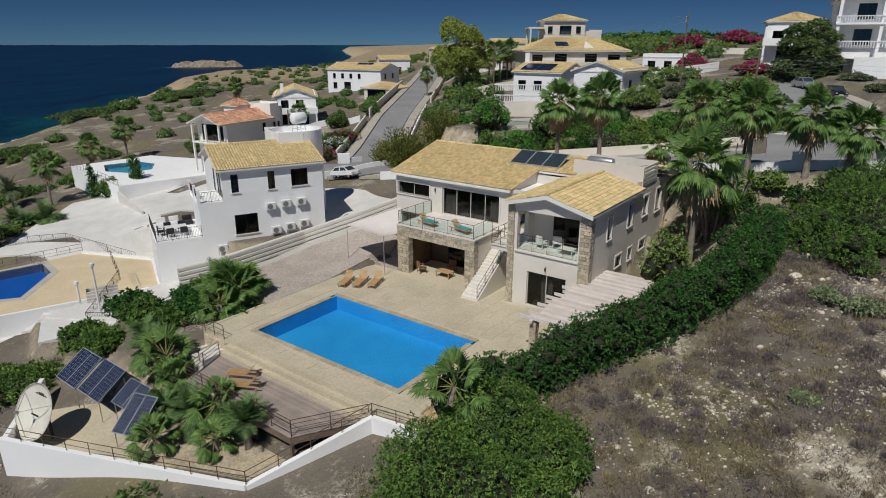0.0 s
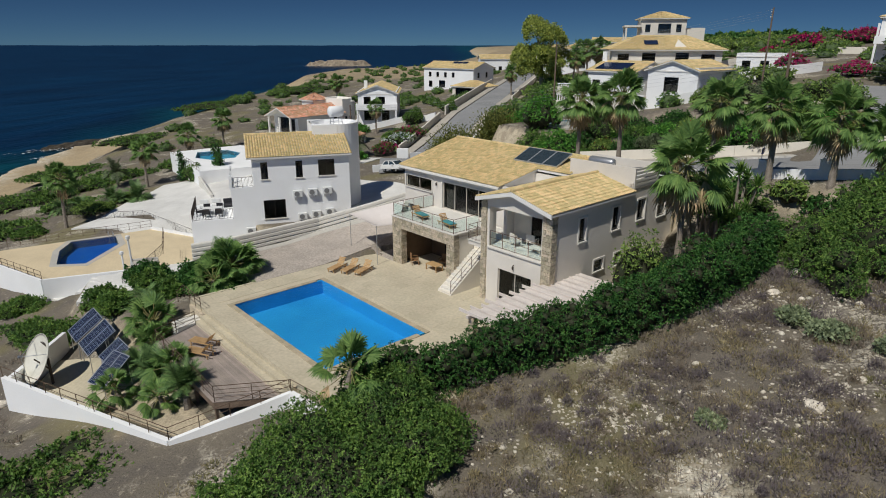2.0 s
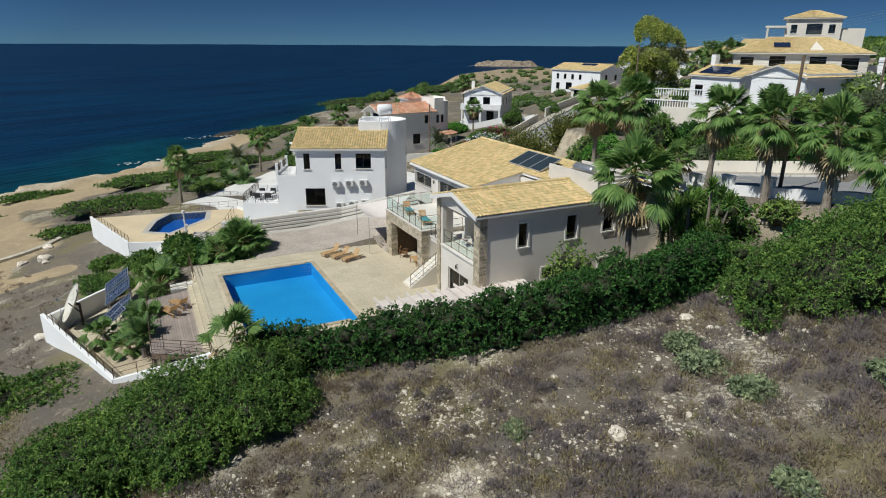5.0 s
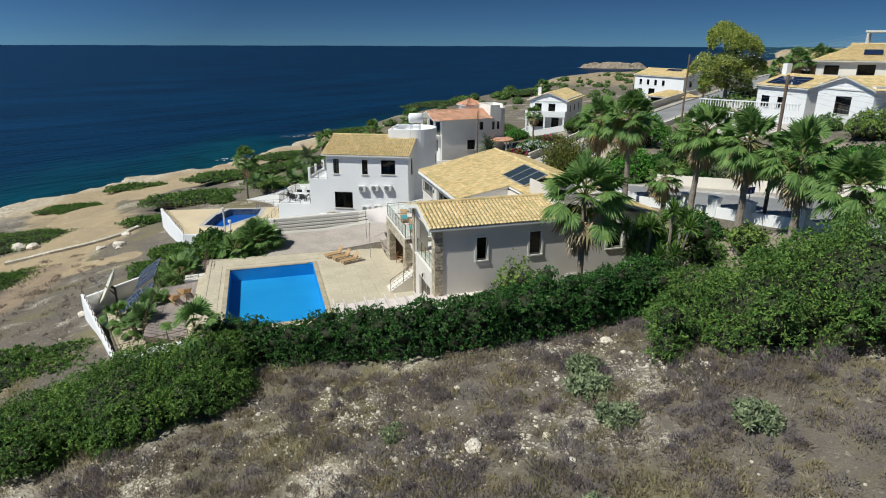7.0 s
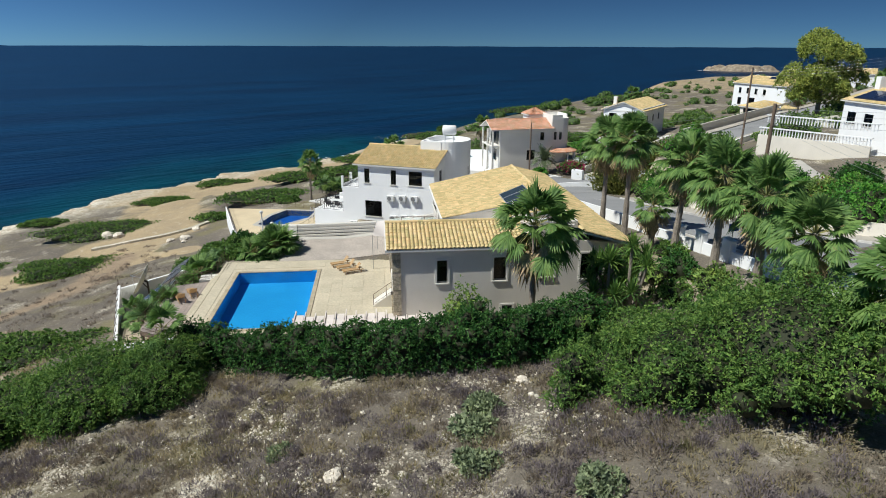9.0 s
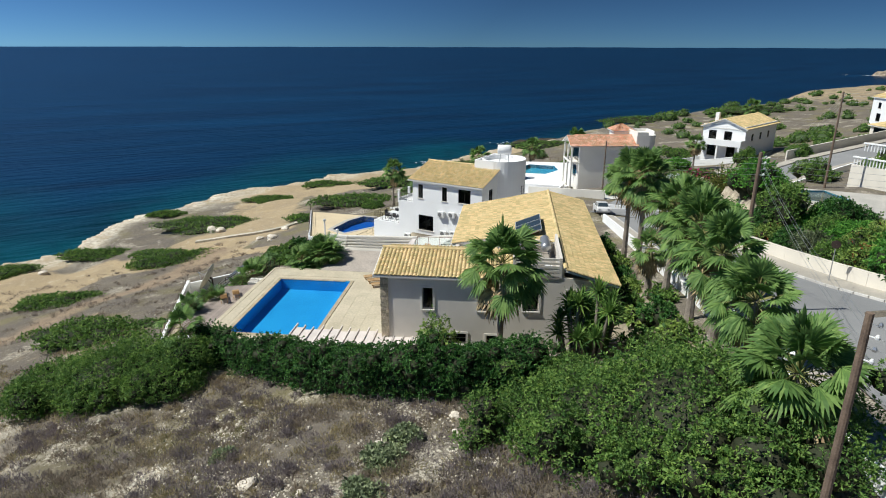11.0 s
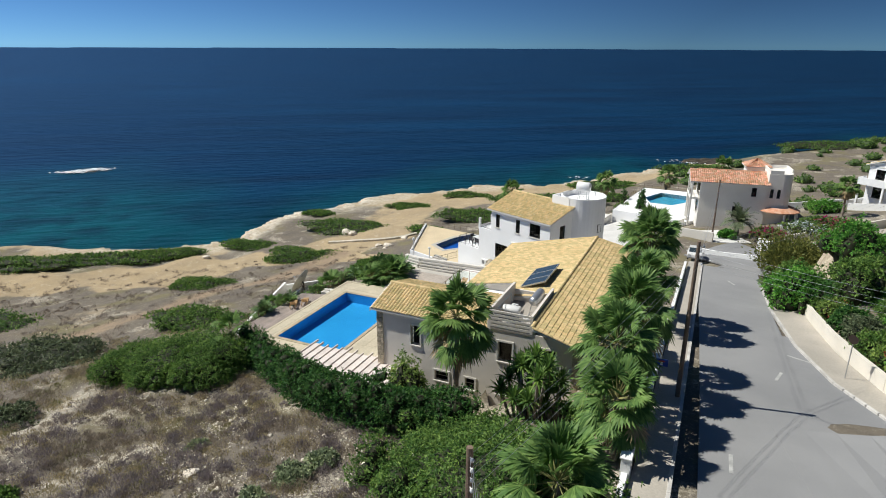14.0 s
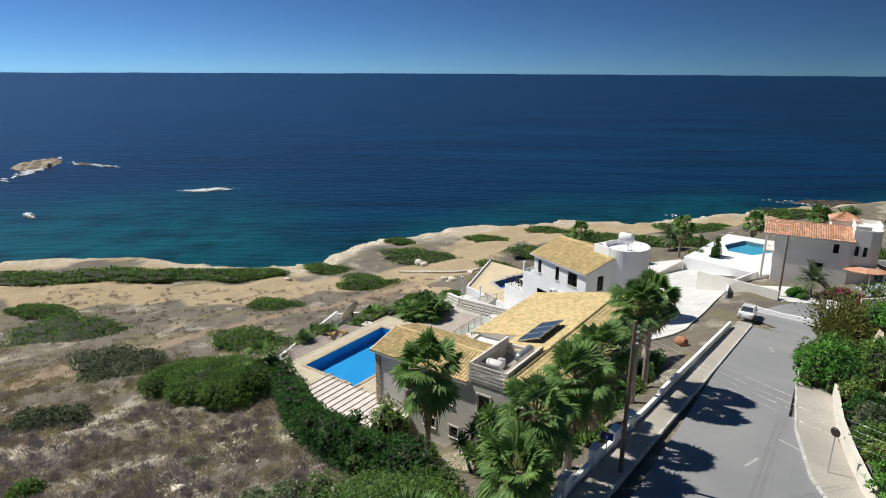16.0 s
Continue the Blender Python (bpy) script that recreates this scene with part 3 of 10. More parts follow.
def land_mesh():
    xs = steps((-400, -150, 12), (-150, -70, 1.6), (-70, 60, 0.8), (60, 140, 3), (140, 600, 20), (600, 4000, 170))
    ys = steps((-500, -80, 14), (-80, -10, 2.5), (-10, 112, 0.8), (112, 260, 2.5), (260, 700, 8), (700, 4300, 120))
    X, Y = np.meshgrid(xs, ys)
    Z = ground(X, Y)
    nx, ny = len(xs), len(ys)
    me = bpy.data.meshes.new("land")
    co = np.stack([X.ravel(), Y.ravel(), Z.ravel()], 1)
    i = np.arange(nx * ny).reshape(ny, nx)
    q = np.stack([i[:-1, :-1], i[:-1, 1:], i[1:, 1:], i[1:, :-1]], -1).reshape(-1, 4)
    q = q[co[q, 2].max(1) > SEA - 2.5]
    me.vertices.add(len(co))
    me.vertices.foreach_set("co", co.ravel())
    me.loops.add(q.size)
    me.loops.foreach_set("vertex_index", q.ravel())
    me.polygons.add(len(q))
    me.polygons.foreach_set("loop_start", np.arange(0, q.size, 4))
    me.update(calc_edges=True)
    # how sandy the soil is: the shore, the dirt tracks, and bare patches
    x, y = co[:, 0], co[:, 1]
    d = x - shore(y)
    rag = 2.2 * np.sin(y * 0.21 + 0.06 * x) + 1.4 * np.sin(y * 0.53 + x * 0.3)
    beach = [(-52, -120), (-56, -60), (-57.7, -33.7), (-58, -18.6), (-57.2, 6), (-59.8, 25.6), (-60, 40), (-64, 49), (-84, 58), (-104, 66), (-111, 88), (-106, 102), (-112, 130)]
    sand = smooth(11, 4, near_line(x, y, beach) + rag)
    sand = np.maximum(sand, smooth(34, 22, d + 2 * rag) * smooth(46, 62, y))
    sand = np.maximum(sand, smooth(12, 3, d + rag) * 0.9)
    track = [(14, -16), (4, -6), (-3, -0.6), (-8.5, 0.9), (-20.9, 10.8), (-37.5, 19.7), (-46.4, 31.6), (-54, 38)]
    ruddy = smooth(3.2, 1.2, near_line(x, y, track) + 0.3 * rag)
    path = [(-60, 30), (-52, 40), (-47, 46)]
    sand = np.maximum(sand, smooth(3.0, 1.0, near_line(x, y, path) + 0.3 * rag))
    sand = np.maximum(sand, 0.34 * smooth(16, 4, x) * smooth(-60, -30, x) * smooth(-60, -30, y) * smooth(40, 20, y))
    far = smooth(220, 330, y) * 0.55 * smooth(130, 60, x)
    sand = np.clip(np.maximum(sand, far), 0, 1)
    pale = smooth(16, 4, d + rag) * smooth(14, 24, y) * smooth(56, 42, y) + smooth(7, 1, d + rag) * 0.6
    veins = [[(15, 12), (13.6, 15.2), (9, 17), (5, 20.0), (5.5, 23.7)], [(14.6, 11.5), (8.3, 13.9), (2.3, 16.2)], [(19.5, 19.0), (17.2, 22.2), (16.3, 24.0)]]
    for line in veins:
        pale = np.maximum(pale, 0.85 * smooth(1.1, 0.3, near_line(x, y, line) + 0.18 * rag))
    for key, val in (("ruddy", ruddy), ("pale", np.clip(pale, 0, 1))):
        at = me.attributes.new(key, "FLOAT", "POINT")
        at.data.foreach_set("value", val.astype(np.float32))
    at = me.attributes.new("sand", "FLOAT", "POINT")
    at.data.foreach_set("value", sand.astype(np.float32))
    me.shade_smooth()
    return me


def land_material():
    m = bpy.data.materials.new("dry_scrubland")
    m.use_nodes = True
    n, l = m.node_tree.nodes, m.node_tree.links
    p = n["Principled BSDF"]
    p.inputs["Roughness"].default_value, p.inputs["Specular IOR Level"].default_value = 0.95, 0.1
    g = n.new("ShaderNodeNewGeometry")

    def nz(scale, detail=5, rough=0.6):
        t = n.new("ShaderNodeTexNoise")
        t.inputs["Scale"].default_value, t.inputs["Detail"].default_value, t.inputs["Roughness"].default_value = scale, detail, rough
        l.new(g.outputs["Position"], t.inputs["Vector"])
        return t.outputs["Fac"]

    def rng(src, a, b, c=0.0, d=1.0):
        t = n.new("ShaderNodeMapRange")
        for k, v in zip(("From Min", "From Max", "To Min", "To Max"), (a, b, c, d)):
            t.inputs[k].default_value = v
        l.new(src, t.inputs["Value"])
        return t.outputs["Result"]

    def mixc(f, a, b):
        t = n.new("ShaderNodeMix")
        t.data_type = "RGBA"
        for k, v in (("Factor", f), ("A", a), ("B", b)):
            if isinstance(v, tuple):
                t.inputs[k].default_value = (*v, 1)
            else:
                l.new(v, t.inputs[k])
        return t.outputs["Result"]

    def mth(op, a, b):
        t = n.new("ShaderNodeMath")
        t.operation = op
        for k, v in enumerate((a, b)):
            if isinstance(v, float):
                t.inputs[k].default_value = v
            else:
                l.new(v, t.inputs[k])
        return t.outputs[0]
    dry = mixc(rng(nz(0.35), 0.38, 0.62), (0.185, 0.160, 0.125), (0.150, 0.131, 0.110))
    dry = mixc(rng(nz(0.12), 0.50, 0.62), dry, (0.190, 0.168, 0.098))
    dry = mixc(rng(nz(2.6, 6, 0.7), 0.58, 0.66), dry, (0.33, 0.29, 0.225))
    stony = mth("MULTIPLY", rng(nz(0.16, 6), 0.55, 0.62), rng(nz(5.0, 6, 0.75), 0.46, 0.54))
    dry = mixc(stony, dry, (0.48, 0.435, 0.35))
    sandc = mixc(rng(nz(0.25), 0.35, 0.65), (0.43, 0.335, 0.205), (0.36, 0.285, 0.185))
    sandc = mixc(rng(nz(0.9), 0.58, 0.68), sandc, (0.48, 0.40, 0.285))
    at = n.new("ShaderNodeAttribute")
    at.attribute_name = "sand"
    s = rng(mth("ADD", at.outputs["Fac"], mth("MULTIPLY", mth("SUBTRACT", nz(0.3), 0.5), 0.9)), 0.38, 0.62)
    col = mixc(s, dry, sandc)
    at2, at3 = n.new("ShaderNodeAttribute"), n.new("ShaderNodeAttribute")
    at2.attribute_name, at3.attribute_name = "ruddy", "pale"
    col = mixc(mth("MULTIPLY", at2.outputs["Fac"], rng(nz(0.5), 0.2, 0.5)), col, mixc(rng(nz(0.8), 0.4, 0.6), (0.285, 0.215, 0.15), (0.33, 0.255, 0.175)))
    col = mixc(mth("MULTIPLY", at3.outputs["Fac"], rng(nz(0.4), 0.3, 0.5)), col, mixc(rng(nz(1.3, 6, 0.7), 0.42, 0.6), (0.66, 0.61, 0.50), (0.40, 0.345, 0.26)))
    # bare rock where it is steep
    sep = n.new("ShaderNodeSeparateXYZ")
    l.new(g.outputs["Normal"], sep.inputs[0])
    col = mixc(rng(sep.outputs["Z"], 0.9, 0.62), col, mixc(rng(nz(0.8), 0.4, 0.6), (0.52, 0.45, 0.33), (0.36, 0.30, 0.22)))
    sepp = n.new("ShaderNodeSeparateXYZ")
    l.new(g.outputs["Position"], sepp.inputs[0])
    col = mixc(rng(sepp.outputs["Z"], SEA + 1.4, SEA + 0.2), col, (0.10, 0.085, 0.06))
    hsv = n.new("ShaderNodeHueSaturation")
    l.new(col, hsv.inputs["Color"])
    l.new(rng(nz(14, 3), 0.3, 0.7, 0.75, 1.25), hsv.inputs["Value"])
    l.new(hsv.outputs["Color"], p.inputs["Base Color"])
    bp = n.new("ShaderNodeBump")
    bp.inputs["Strength"].default_value, bp.inputs["Distance"].default_value = 0.7, 0.15
    l.new(nz(5, 6, 0.7), bp.inputs["Height"])
    l.new(bp.outputs["Normal"], p.inputs["Normal"])
    return m


def sea_material():
    m = bpy.data.materials.new("sea_water")
    m.use_nodes = True
    n, l = m.node_tree.nodes, m.node_tree.links
    p = n["Principled BSDF"]
    p.inputs["Roughness"].default_value, p.inputs["IOR"].default_value, p.inputs["Specular IOR Level"].default_value = 0.30, 1.33, 0.27
    g = n.new("ShaderNodeNewGeometry")
    at = n.new("ShaderNodeAttribute")
    at.attribute_name = "shallow"
    mp = n.new("ShaderNodeMapping")
    mp.inputs["Scale"].default_value = (1, 0.3, 1)
    l.new(g.outputs["Position"], mp.inputs["Vector"])
    big = n.new("ShaderNodeTexNoise")
    big.inputs["Scale"].default_value, big.inputs["Detail"].default_value = 0.02, 6
    l.new(mp.outputs["Vector"], big.inputs["Vector"])
    r = n.new("ShaderNodeMapRange")
    r.inputs["From Min"].default_value, r.inputs["From Max"].default_value = 0.35, 0.65
    l.new(big.outputs["Fac"], r.inputs["Value"])
    deep = n.new("ShaderNodeMix")
    deep.data_type = "RGBA"
    deep.inputs["A"].default_value, deep.inputs["B"].default_value = (0.0003, 0.011, 0.032, 1), (0.0005, 0.020, 0.053, 1)
    l.new(r.outputs["Result"], deep.inputs["Factor"])
    near = n.new("ShaderNodeMix")
    near.data_type = "RGBA"
    near.inputs["B"].default_value = (0.0016, 0.060, 0.066, 1)
    l.new(deep.outputs["Result"], near.inputs["A"])
    l.new(at.outputs["Fac"], near.inputs["Factor"])
    # weed and rock beds under the shallow water; long dark cloud-shadow bands painted further out
    bed = n.new("ShaderNodeTexNoise")
    bed.inputs["Scale"].default_value, bed.inputs["Detail"].default_value, bed.inputs["Roughness"].default_value = 0.06, 7, 0.62
    l.new(g.outputs["Position"], bed.inputs["Vector"])
    br = n.new("ShaderNodeMapRange")
    br.inputs["From Min"].default_value, br.inputs["From Max"].default_value = 0.44, 0.60
    br.inputs["To Min"].default_value, br.inputs["To Max"].default_value = 1.15, 0.42
    l.new(bed.outputs["Fac"], br.inputs["Value"])
    cloud_bands = n.new("ShaderNodeTexNoise")
    cloud_bands.inputs["Scale"].default_value, cloud_bands.inputs["Detail"].default_value = 0.09, 5
    mp2 = n.new("ShaderNodeMapping")
    mp2.inputs["Scale"].default_value = (1, 0.12, 1)
    l.new(g.outputs["Position"], mp2.inputs["Vector"])
    l.new(mp2.outputs["Vector"], cloud_bands.inputs["Vector"])
    sr = n.new("ShaderNodeMapRange")
    sr.inputs["From Min"].default_value, sr.inputs["From Max"].default_value = 0.36, 0.66
    sr.inputs["To Min"].default_value, sr.inputs["To Max"].default_value = 0.70, 1.35
    l.new(cloud_bands.outputs["Fac"], sr.inputs["Value"])
    pick = n.new("ShaderNodeMix")
    l.new(at.outputs["Fac"], pick.inputs[0])
    l.new(sr.outputs["Result"], pick.inputs[2])
    l.new(br.outputs["Result"], pick.inputs[3])
    shade = n.new("ShaderNodeHueSaturation")
    l.new(near.outputs["Result"], shade.inputs["Color"])
    l.new(pick.outputs[0], shade.inputs["Value"])
    l.new(shade.outputs["Color"], p.inputs["Base Color"])
    w1, w2 = n.new("ShaderNodeTexNoise"), n.new("ShaderNodeTexNoise")
    w1.inputs["Scale"].default_value, w1.inputs["Detail"].default_value = 0.35, 6
    w2.inputs["Scale"].default_value, w2.inputs["Detail"].default_value = 0.05, 4
    l.new(mp.outputs["Vector"], w1.inputs["Vector"])
    l.new(mp.outputs["Vector"], w2.inputs["Vector"])
    add = n.new("ShaderNodeMath")
    l.new(w1.outputs["Fac"], add.inputs[0])
    l.new(w2.outputs["Fac"], add.inputs[1])
    bp = n.new("ShaderNodeBump")
    bp.inputs["Strength"].default_value, bp.inputs["Distance"].default_value = 0.5, 1.2
    l.new(add.outputs[0], bp.inputs["Height"])
    l.new(bp.outputs["Normal"], p.inputs["Normal"])
    return m


def sea_mesh():
    """Flat by the shore; its far rim is lifted a little so that the edge stands at the true horizon."""
    xs = steps((-4700, -700, 200), (-700, -260, 22), (-260, -60, 5), (-60, 340, 80), (340, 3000, 400))
    ys = steps((-3600, -300, 200), (-300, 500, 8), (500, 1200, 35), (1200, 4700, 200))
    X, Y = np.meshgrid(xs, ys)
    R = np.hypot(X, Y)
    Z = SEA + 30.0 * smooth(900, 6200, R)
    nx, ny = len(xs), len(ys)
    i = np.arange(nx * ny).reshape(ny, nx)
    q = np.stack([i[:-1, :-1], i[:-1, 1:], i[1:, 1:], i[1:, :-1]], -1).reshape(-1, 4)
    keep = (R.ravel()[q].max(1) < 4750)
    me = shape(np.stack([X.ravel(), Y.ravel(), Z.ravel()], 1), q[keep])
    off = shore(Y.ravel()) - X.ravel()
    n2 = 16 * np.sin(Y.ravel() * 0.035 + 0.7) + 9 * np.sin(Y.ravel() * 0.09 + X.ravel() * 0.05)
    south = smooth(70, -30, Y.ravel())
    sh = smooth(66 + 80 * south, 4, off + n2) * (0.7 + 0.3 * south) * np.where(off > -200, 1, 0)
    at = me.attributes.new("shallow", "FLOAT", "POINT")
    at.data.foreach_set("value", sh.astype(np.float32))
    me.shade_smooth()
    return me


land = tagged(link("ground", land_mesh(), land_material()), "dry scrubby hillside falling to a sandy limestone shore", "ground", kind="structure")
water = tagged(link("water", sea_mesh(), sea_material()), "deep blue sea, turquoise in the shallows", "sea", kind="structure")


def drape(name, a, b, c, d, mat, lift=0.05, cell=0.8, height=None, thick=0.0):
    """A surface laid on the ground over a four-cornered patch."""
    a, b, c, d = (np.array(p, float) for p in (a, b, c, d))
    nu = max(1, int(max(np.linalg.norm(b - a), np.linalg.norm(c - d)) / cell))
    nv = max(1, int(max(np.linalg.norm(d - a), np.linalg.norm(c - b)) / cell))
    vs, fs = [], []
    for j in range(nv + 1):
        for i in range(nu + 1):
            s, t = i / nu, j / nv
            p = (a * (1 - s) + b * s) * (1 - t) + (d * (1 - s) + c * s) * t
            z = float(height(p[0], p[1])) if height else float(ground(p[0], p[1]))
            vs.append((p[0], p[1], z + lift))
    for j in range(nv):
        for i in range(nu):
            k = j * (nu + 1) + i
            fs.append((k, k + 1, k + nu + 2, k + nu + 1))
    if thick:
        n0 = len(vs)
        vs += [(x, y, z - thick) for x, y, z in vs]
        rim = [*range(nu + 1), *[j * (nu + 1) + nu for j in range(1, nv + 1)], *[nv * (nu + 1) + i for i in range(nu - 1, -1, -1)], *[j * (nu + 1) for j in range(nv - 1, 0, -1)]]
        for i, k in enumerate(rim):
            m2 = rim[(i + 1) % len(rim)]
            fs.append((m2, k, k + n0, m2 + n0))
    return link(name, shape(vs, fs), mat)


def ribbon(name, pts, width, mat, z, thick=0.12, side=0.0):
    """A strip along a line of (x, y) at the height z(x, y), shifted sideways; with real edges."""
    P = np.array(pts, float)
    fine = [P[0]]
    for p, q in zip(P, P[1:]):
        k = max(1, int(np.linalg.norm(q - p) / 1.2))
        fine += [p + (q - p) * (i + 1) / k for i in range(k)]
    P = np.array(fine)
    T = np.gradient(P, axis=0)
    T /= np.linalg.norm(T, axis=1)[:, None]
    N = np.stack([-T[:, 1], T[:, 0]], 1)
    vs, fs = [], []
    for p, nn in zip(P, N):
        for o in (side - width / 2, side + width / 2):
            q = p + nn * o
            h = float(z(*q))
            vs += [(q[0], q[1], h), (q[0], q[1], h - thick)]
    for i in range(len(P) - 1):
        k = 4 * i
        fs += [(k, k + 2, k + 6, k + 4)[::-1], (k + 1, k, k + 4, k + 5)[::-1], (k + 2, k + 3, k + 7, k + 6)[::-1]]
    fs += [(0, 1, 3, 2), (4 * len(P) - 4, 4 * len(P) - 2, 4 * len(P) - 1, 4 * len(P) - 3)]
    return link(name, shape(vs, fs), mat)


# ---- the street ----
def street_h(x, y):
    return road_z(uv_of(x, y)[0])


road_line = [xy_of(-23, 39.1), xy_of(-5, 39.2), xy_of(6, 39.6), xy_of(20, 40.0), xy_of(31, 40.2), xy_of(45, 40.4), xy_of(80, 41.0)]
lane_line = [(float(lane_x(y)), float(y)) for y in (84, 88, 92, 97, 104, 115, 126, 140, 155, 172, 189, 204, 218, 240, 262)]
branch_line = [(float(branch_x(y)), float(y)) for y in (56, 60, 64, 71.5, 78, 86, 96, 106)]


def lane_h(x, y):
    """Follows the street near its end, and the lane's own climb further on."""
    w = smooth(84, 92, y)
    return street_h(x, y) * (1 - w) + lane_z(y) * w


def branch_h(x, y):
    w = smooth(57, 64, y)
    return street_h(x, y) * (1 - w) + branch_z(y) * w


def bend_h(x, y):
    return street_h(x, y)

# ---- the villa ----
villa = thing("villa", VILLA, "two-storey rendered villa with straw-coloured tile roofs and stone pillars", "house")
T = 0.3
UP = 4.0
bm = bmesh.new()
wall_bm(bm, "u", 18.3, T, -3.6, 8.0, 3.6, 6.9, [(-3.45, 0.05, 5.2, 6.25), (1.42, 6.95, 4.05, 6.3)])
part("front_wall", bm, RENDER_GREY, villa, "warm grey rendered wall")
bm = bmesh.new()
wall_bm(bm, "v", -3.6, T, 18.6, 29.5, 1.0, 6.95)
part("west_wall", bm, RENDER_GREY, villa)
bm = bmesh.new()
wall_bm(bm, "u", 29.5, -T, -3.3, 16.4, -0.3, 7.35, [(4.0, 6.2, 4.9, 6.4), (9.0, 11.0, 4.9, 6.4)])
part("back_wall", bm, RENDER_GREY, villa)
SIDE_HOLES = [(16.72, 17.48, 4.9, 6.5), (20.55, 21.45, 4.95, 6.6), (23.68, 24.72, 5.1, 6.62), (26.55, 27.8, 4.85, 6.68),
              (18.72, 19.82, 2.35, 3.15), (21.2, 21.95, 2.2, 3.1), (23.6, 24.9, 2.4, 3.1)]
bm = bmesh.new()
wall_bm(bm, "v", 16.45, -T, 13.9, 29.5, -0.3, 7.25, SIDE_HOLES)
part("side_wall", bm, RENDER_GREY, villa)
bm = bmesh.new()
bm_prism(bm, [(16.15, 22.8), (16.45, 22.8), (16.45, 29.5), (16.15, 29.5)], 7.25, [8.0, 8.0, 7.3, 7.3])
bm_prism(bm, [(16.16, 22.8), (16.44, 22.8), (16.44, 26.3), (16.16, 26.3)], 7.26, [7.9, 7.9, 8.42, 8.42])
part("gable_infill", bm, RENDER_GREY, villa)
bm = bmesh.new()
wall_bm(bm, "v", 8.0, -T, 18.6, 22.6, 3.6, 7.0)
bm_prism(bm, [(7.7, 18.3), (8.0, 18.3), (8.0, 22.6), (7.7, 22.6)], 7.0, [7.0, 7.0, 7.62, 7.62])
wall_bm(bm, "u", 22.3, T, 8.0, 10.5, 0, 7.5)
part("court_wall", bm, RENDER_GREY, villa)
# floors that close the rooms
bm = bmesh.new()
bm_box(bm, -3.3, 16.1, 18.6, 29.2, 3.75, 3.98)
bm_box(bm, 10.8, 16.15, 14.2, 22.3, 3.7, 3.96)
bm_box(bm, 0.5, 16.15, 18.6, 29.2, -0.2, 0.02)
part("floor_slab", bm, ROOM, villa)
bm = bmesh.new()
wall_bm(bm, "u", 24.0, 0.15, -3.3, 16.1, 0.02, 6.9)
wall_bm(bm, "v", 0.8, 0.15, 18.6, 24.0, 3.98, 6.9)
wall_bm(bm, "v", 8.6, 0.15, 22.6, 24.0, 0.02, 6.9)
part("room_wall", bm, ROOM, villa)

for u0, u1, z0, z1, n in ((-3.45, 0.05, 5.2, 6.25, 2), (1.42, 6.95, 4.05, 6.3, 4)):
    window(villa, facing(u0, 18.3, z0, "s"), u1 - u0, z1 - z0, leaves=n, surround=0.14, sill=z0 > 5)
for k, (a, b, z0, z1) in enumerate(SIDE_HOLES):
    window(villa, facing(16.45, a, z0, "e"), b - a, z1 - z0, leaves=1, surround=0.13, bars=0 if k < 4 else 1, pane_mat=None)
for u0, u1 in ((4.0, 6.2), (9.0, 11.0)):
    window(villa, facing(u1, 29.5, 4.9, "n"), u1 - u0, 1.5, surround=0.12)
# curtains seen behind the sliding doors
for u0, u1, z0, z1, v in ((1.5, 2.6, 4.05, 6.25, 18.72), (5.9, 6.9, 4.05, 6.25, 18.72), (12.9, 13.8, 0.12, 2.55, 14.45)):
    vs, fs = [], []
    n = 26
    for i in range(n + 1):
        for z in (z0, z1):
            vs.append((u0 + (u1 - u0) * i / n, v + 0.05 * math.sin(i * 1.9), z))
    for i in range(n):
        fs.append((2 * i, 2 * i + 2, 2 * i + 3, 2 * i + 1))
    link("curtain", shape(vs, fs), CURTAIN, villa, "pale hanging curtain")

# main roof
E0, R0, B0 = 7.0, 8.5, 7.5
roof_plane(villa, (-3.9, 17.95, E0), (8.1, 17.95, E0), (8.1, 26.3, R0), (-5.2, 26.3, R0), seed=3)
zc = E0 + (R0 - E0) * (22.4 - 17.95) / (26.3 - 17.95)
roof_plane(villa, (8.1, 22.4, zc), (11.2, 22.4, zc), (11.2, 26.3, R0), (8.1, 26.3, R0), seed=4)
roof_plane(villa, (17.35, 29.85, B0), (-5.8, 29.85, B0), (-5.2, 26.3, R0), (17.35, 26.3, R0), seed=5)
link("ridge_tiles", cap_mesh((-5.2, 26.3, R0 + 0.06), (17.35, 26.3, R0 + 0.06)), TILE, villa)
link("verge_tiles", cap_mesh((8.1, 17.95, E0 + 0.05), (8.1, 22.4, zc + 0.05), r=0.1), TILE, villa)
link("verge_tiles", cap_mesh((-3.9, 17.95, E0 + 0.05), (-5.2, 26.3, R0 + 0.05), r=0.1), TILE, villa)
link("verge_tiles", cap_mesh((17.3, 29.85, B0 + 0.05), (17.3, 26.3, R0 + 0.05), r=0.1), TILE, villa)
boxpart("gutter", (-3.9, 8.1, 17.86, 17.94, 6.82, 6.95), FASCIA, villa)

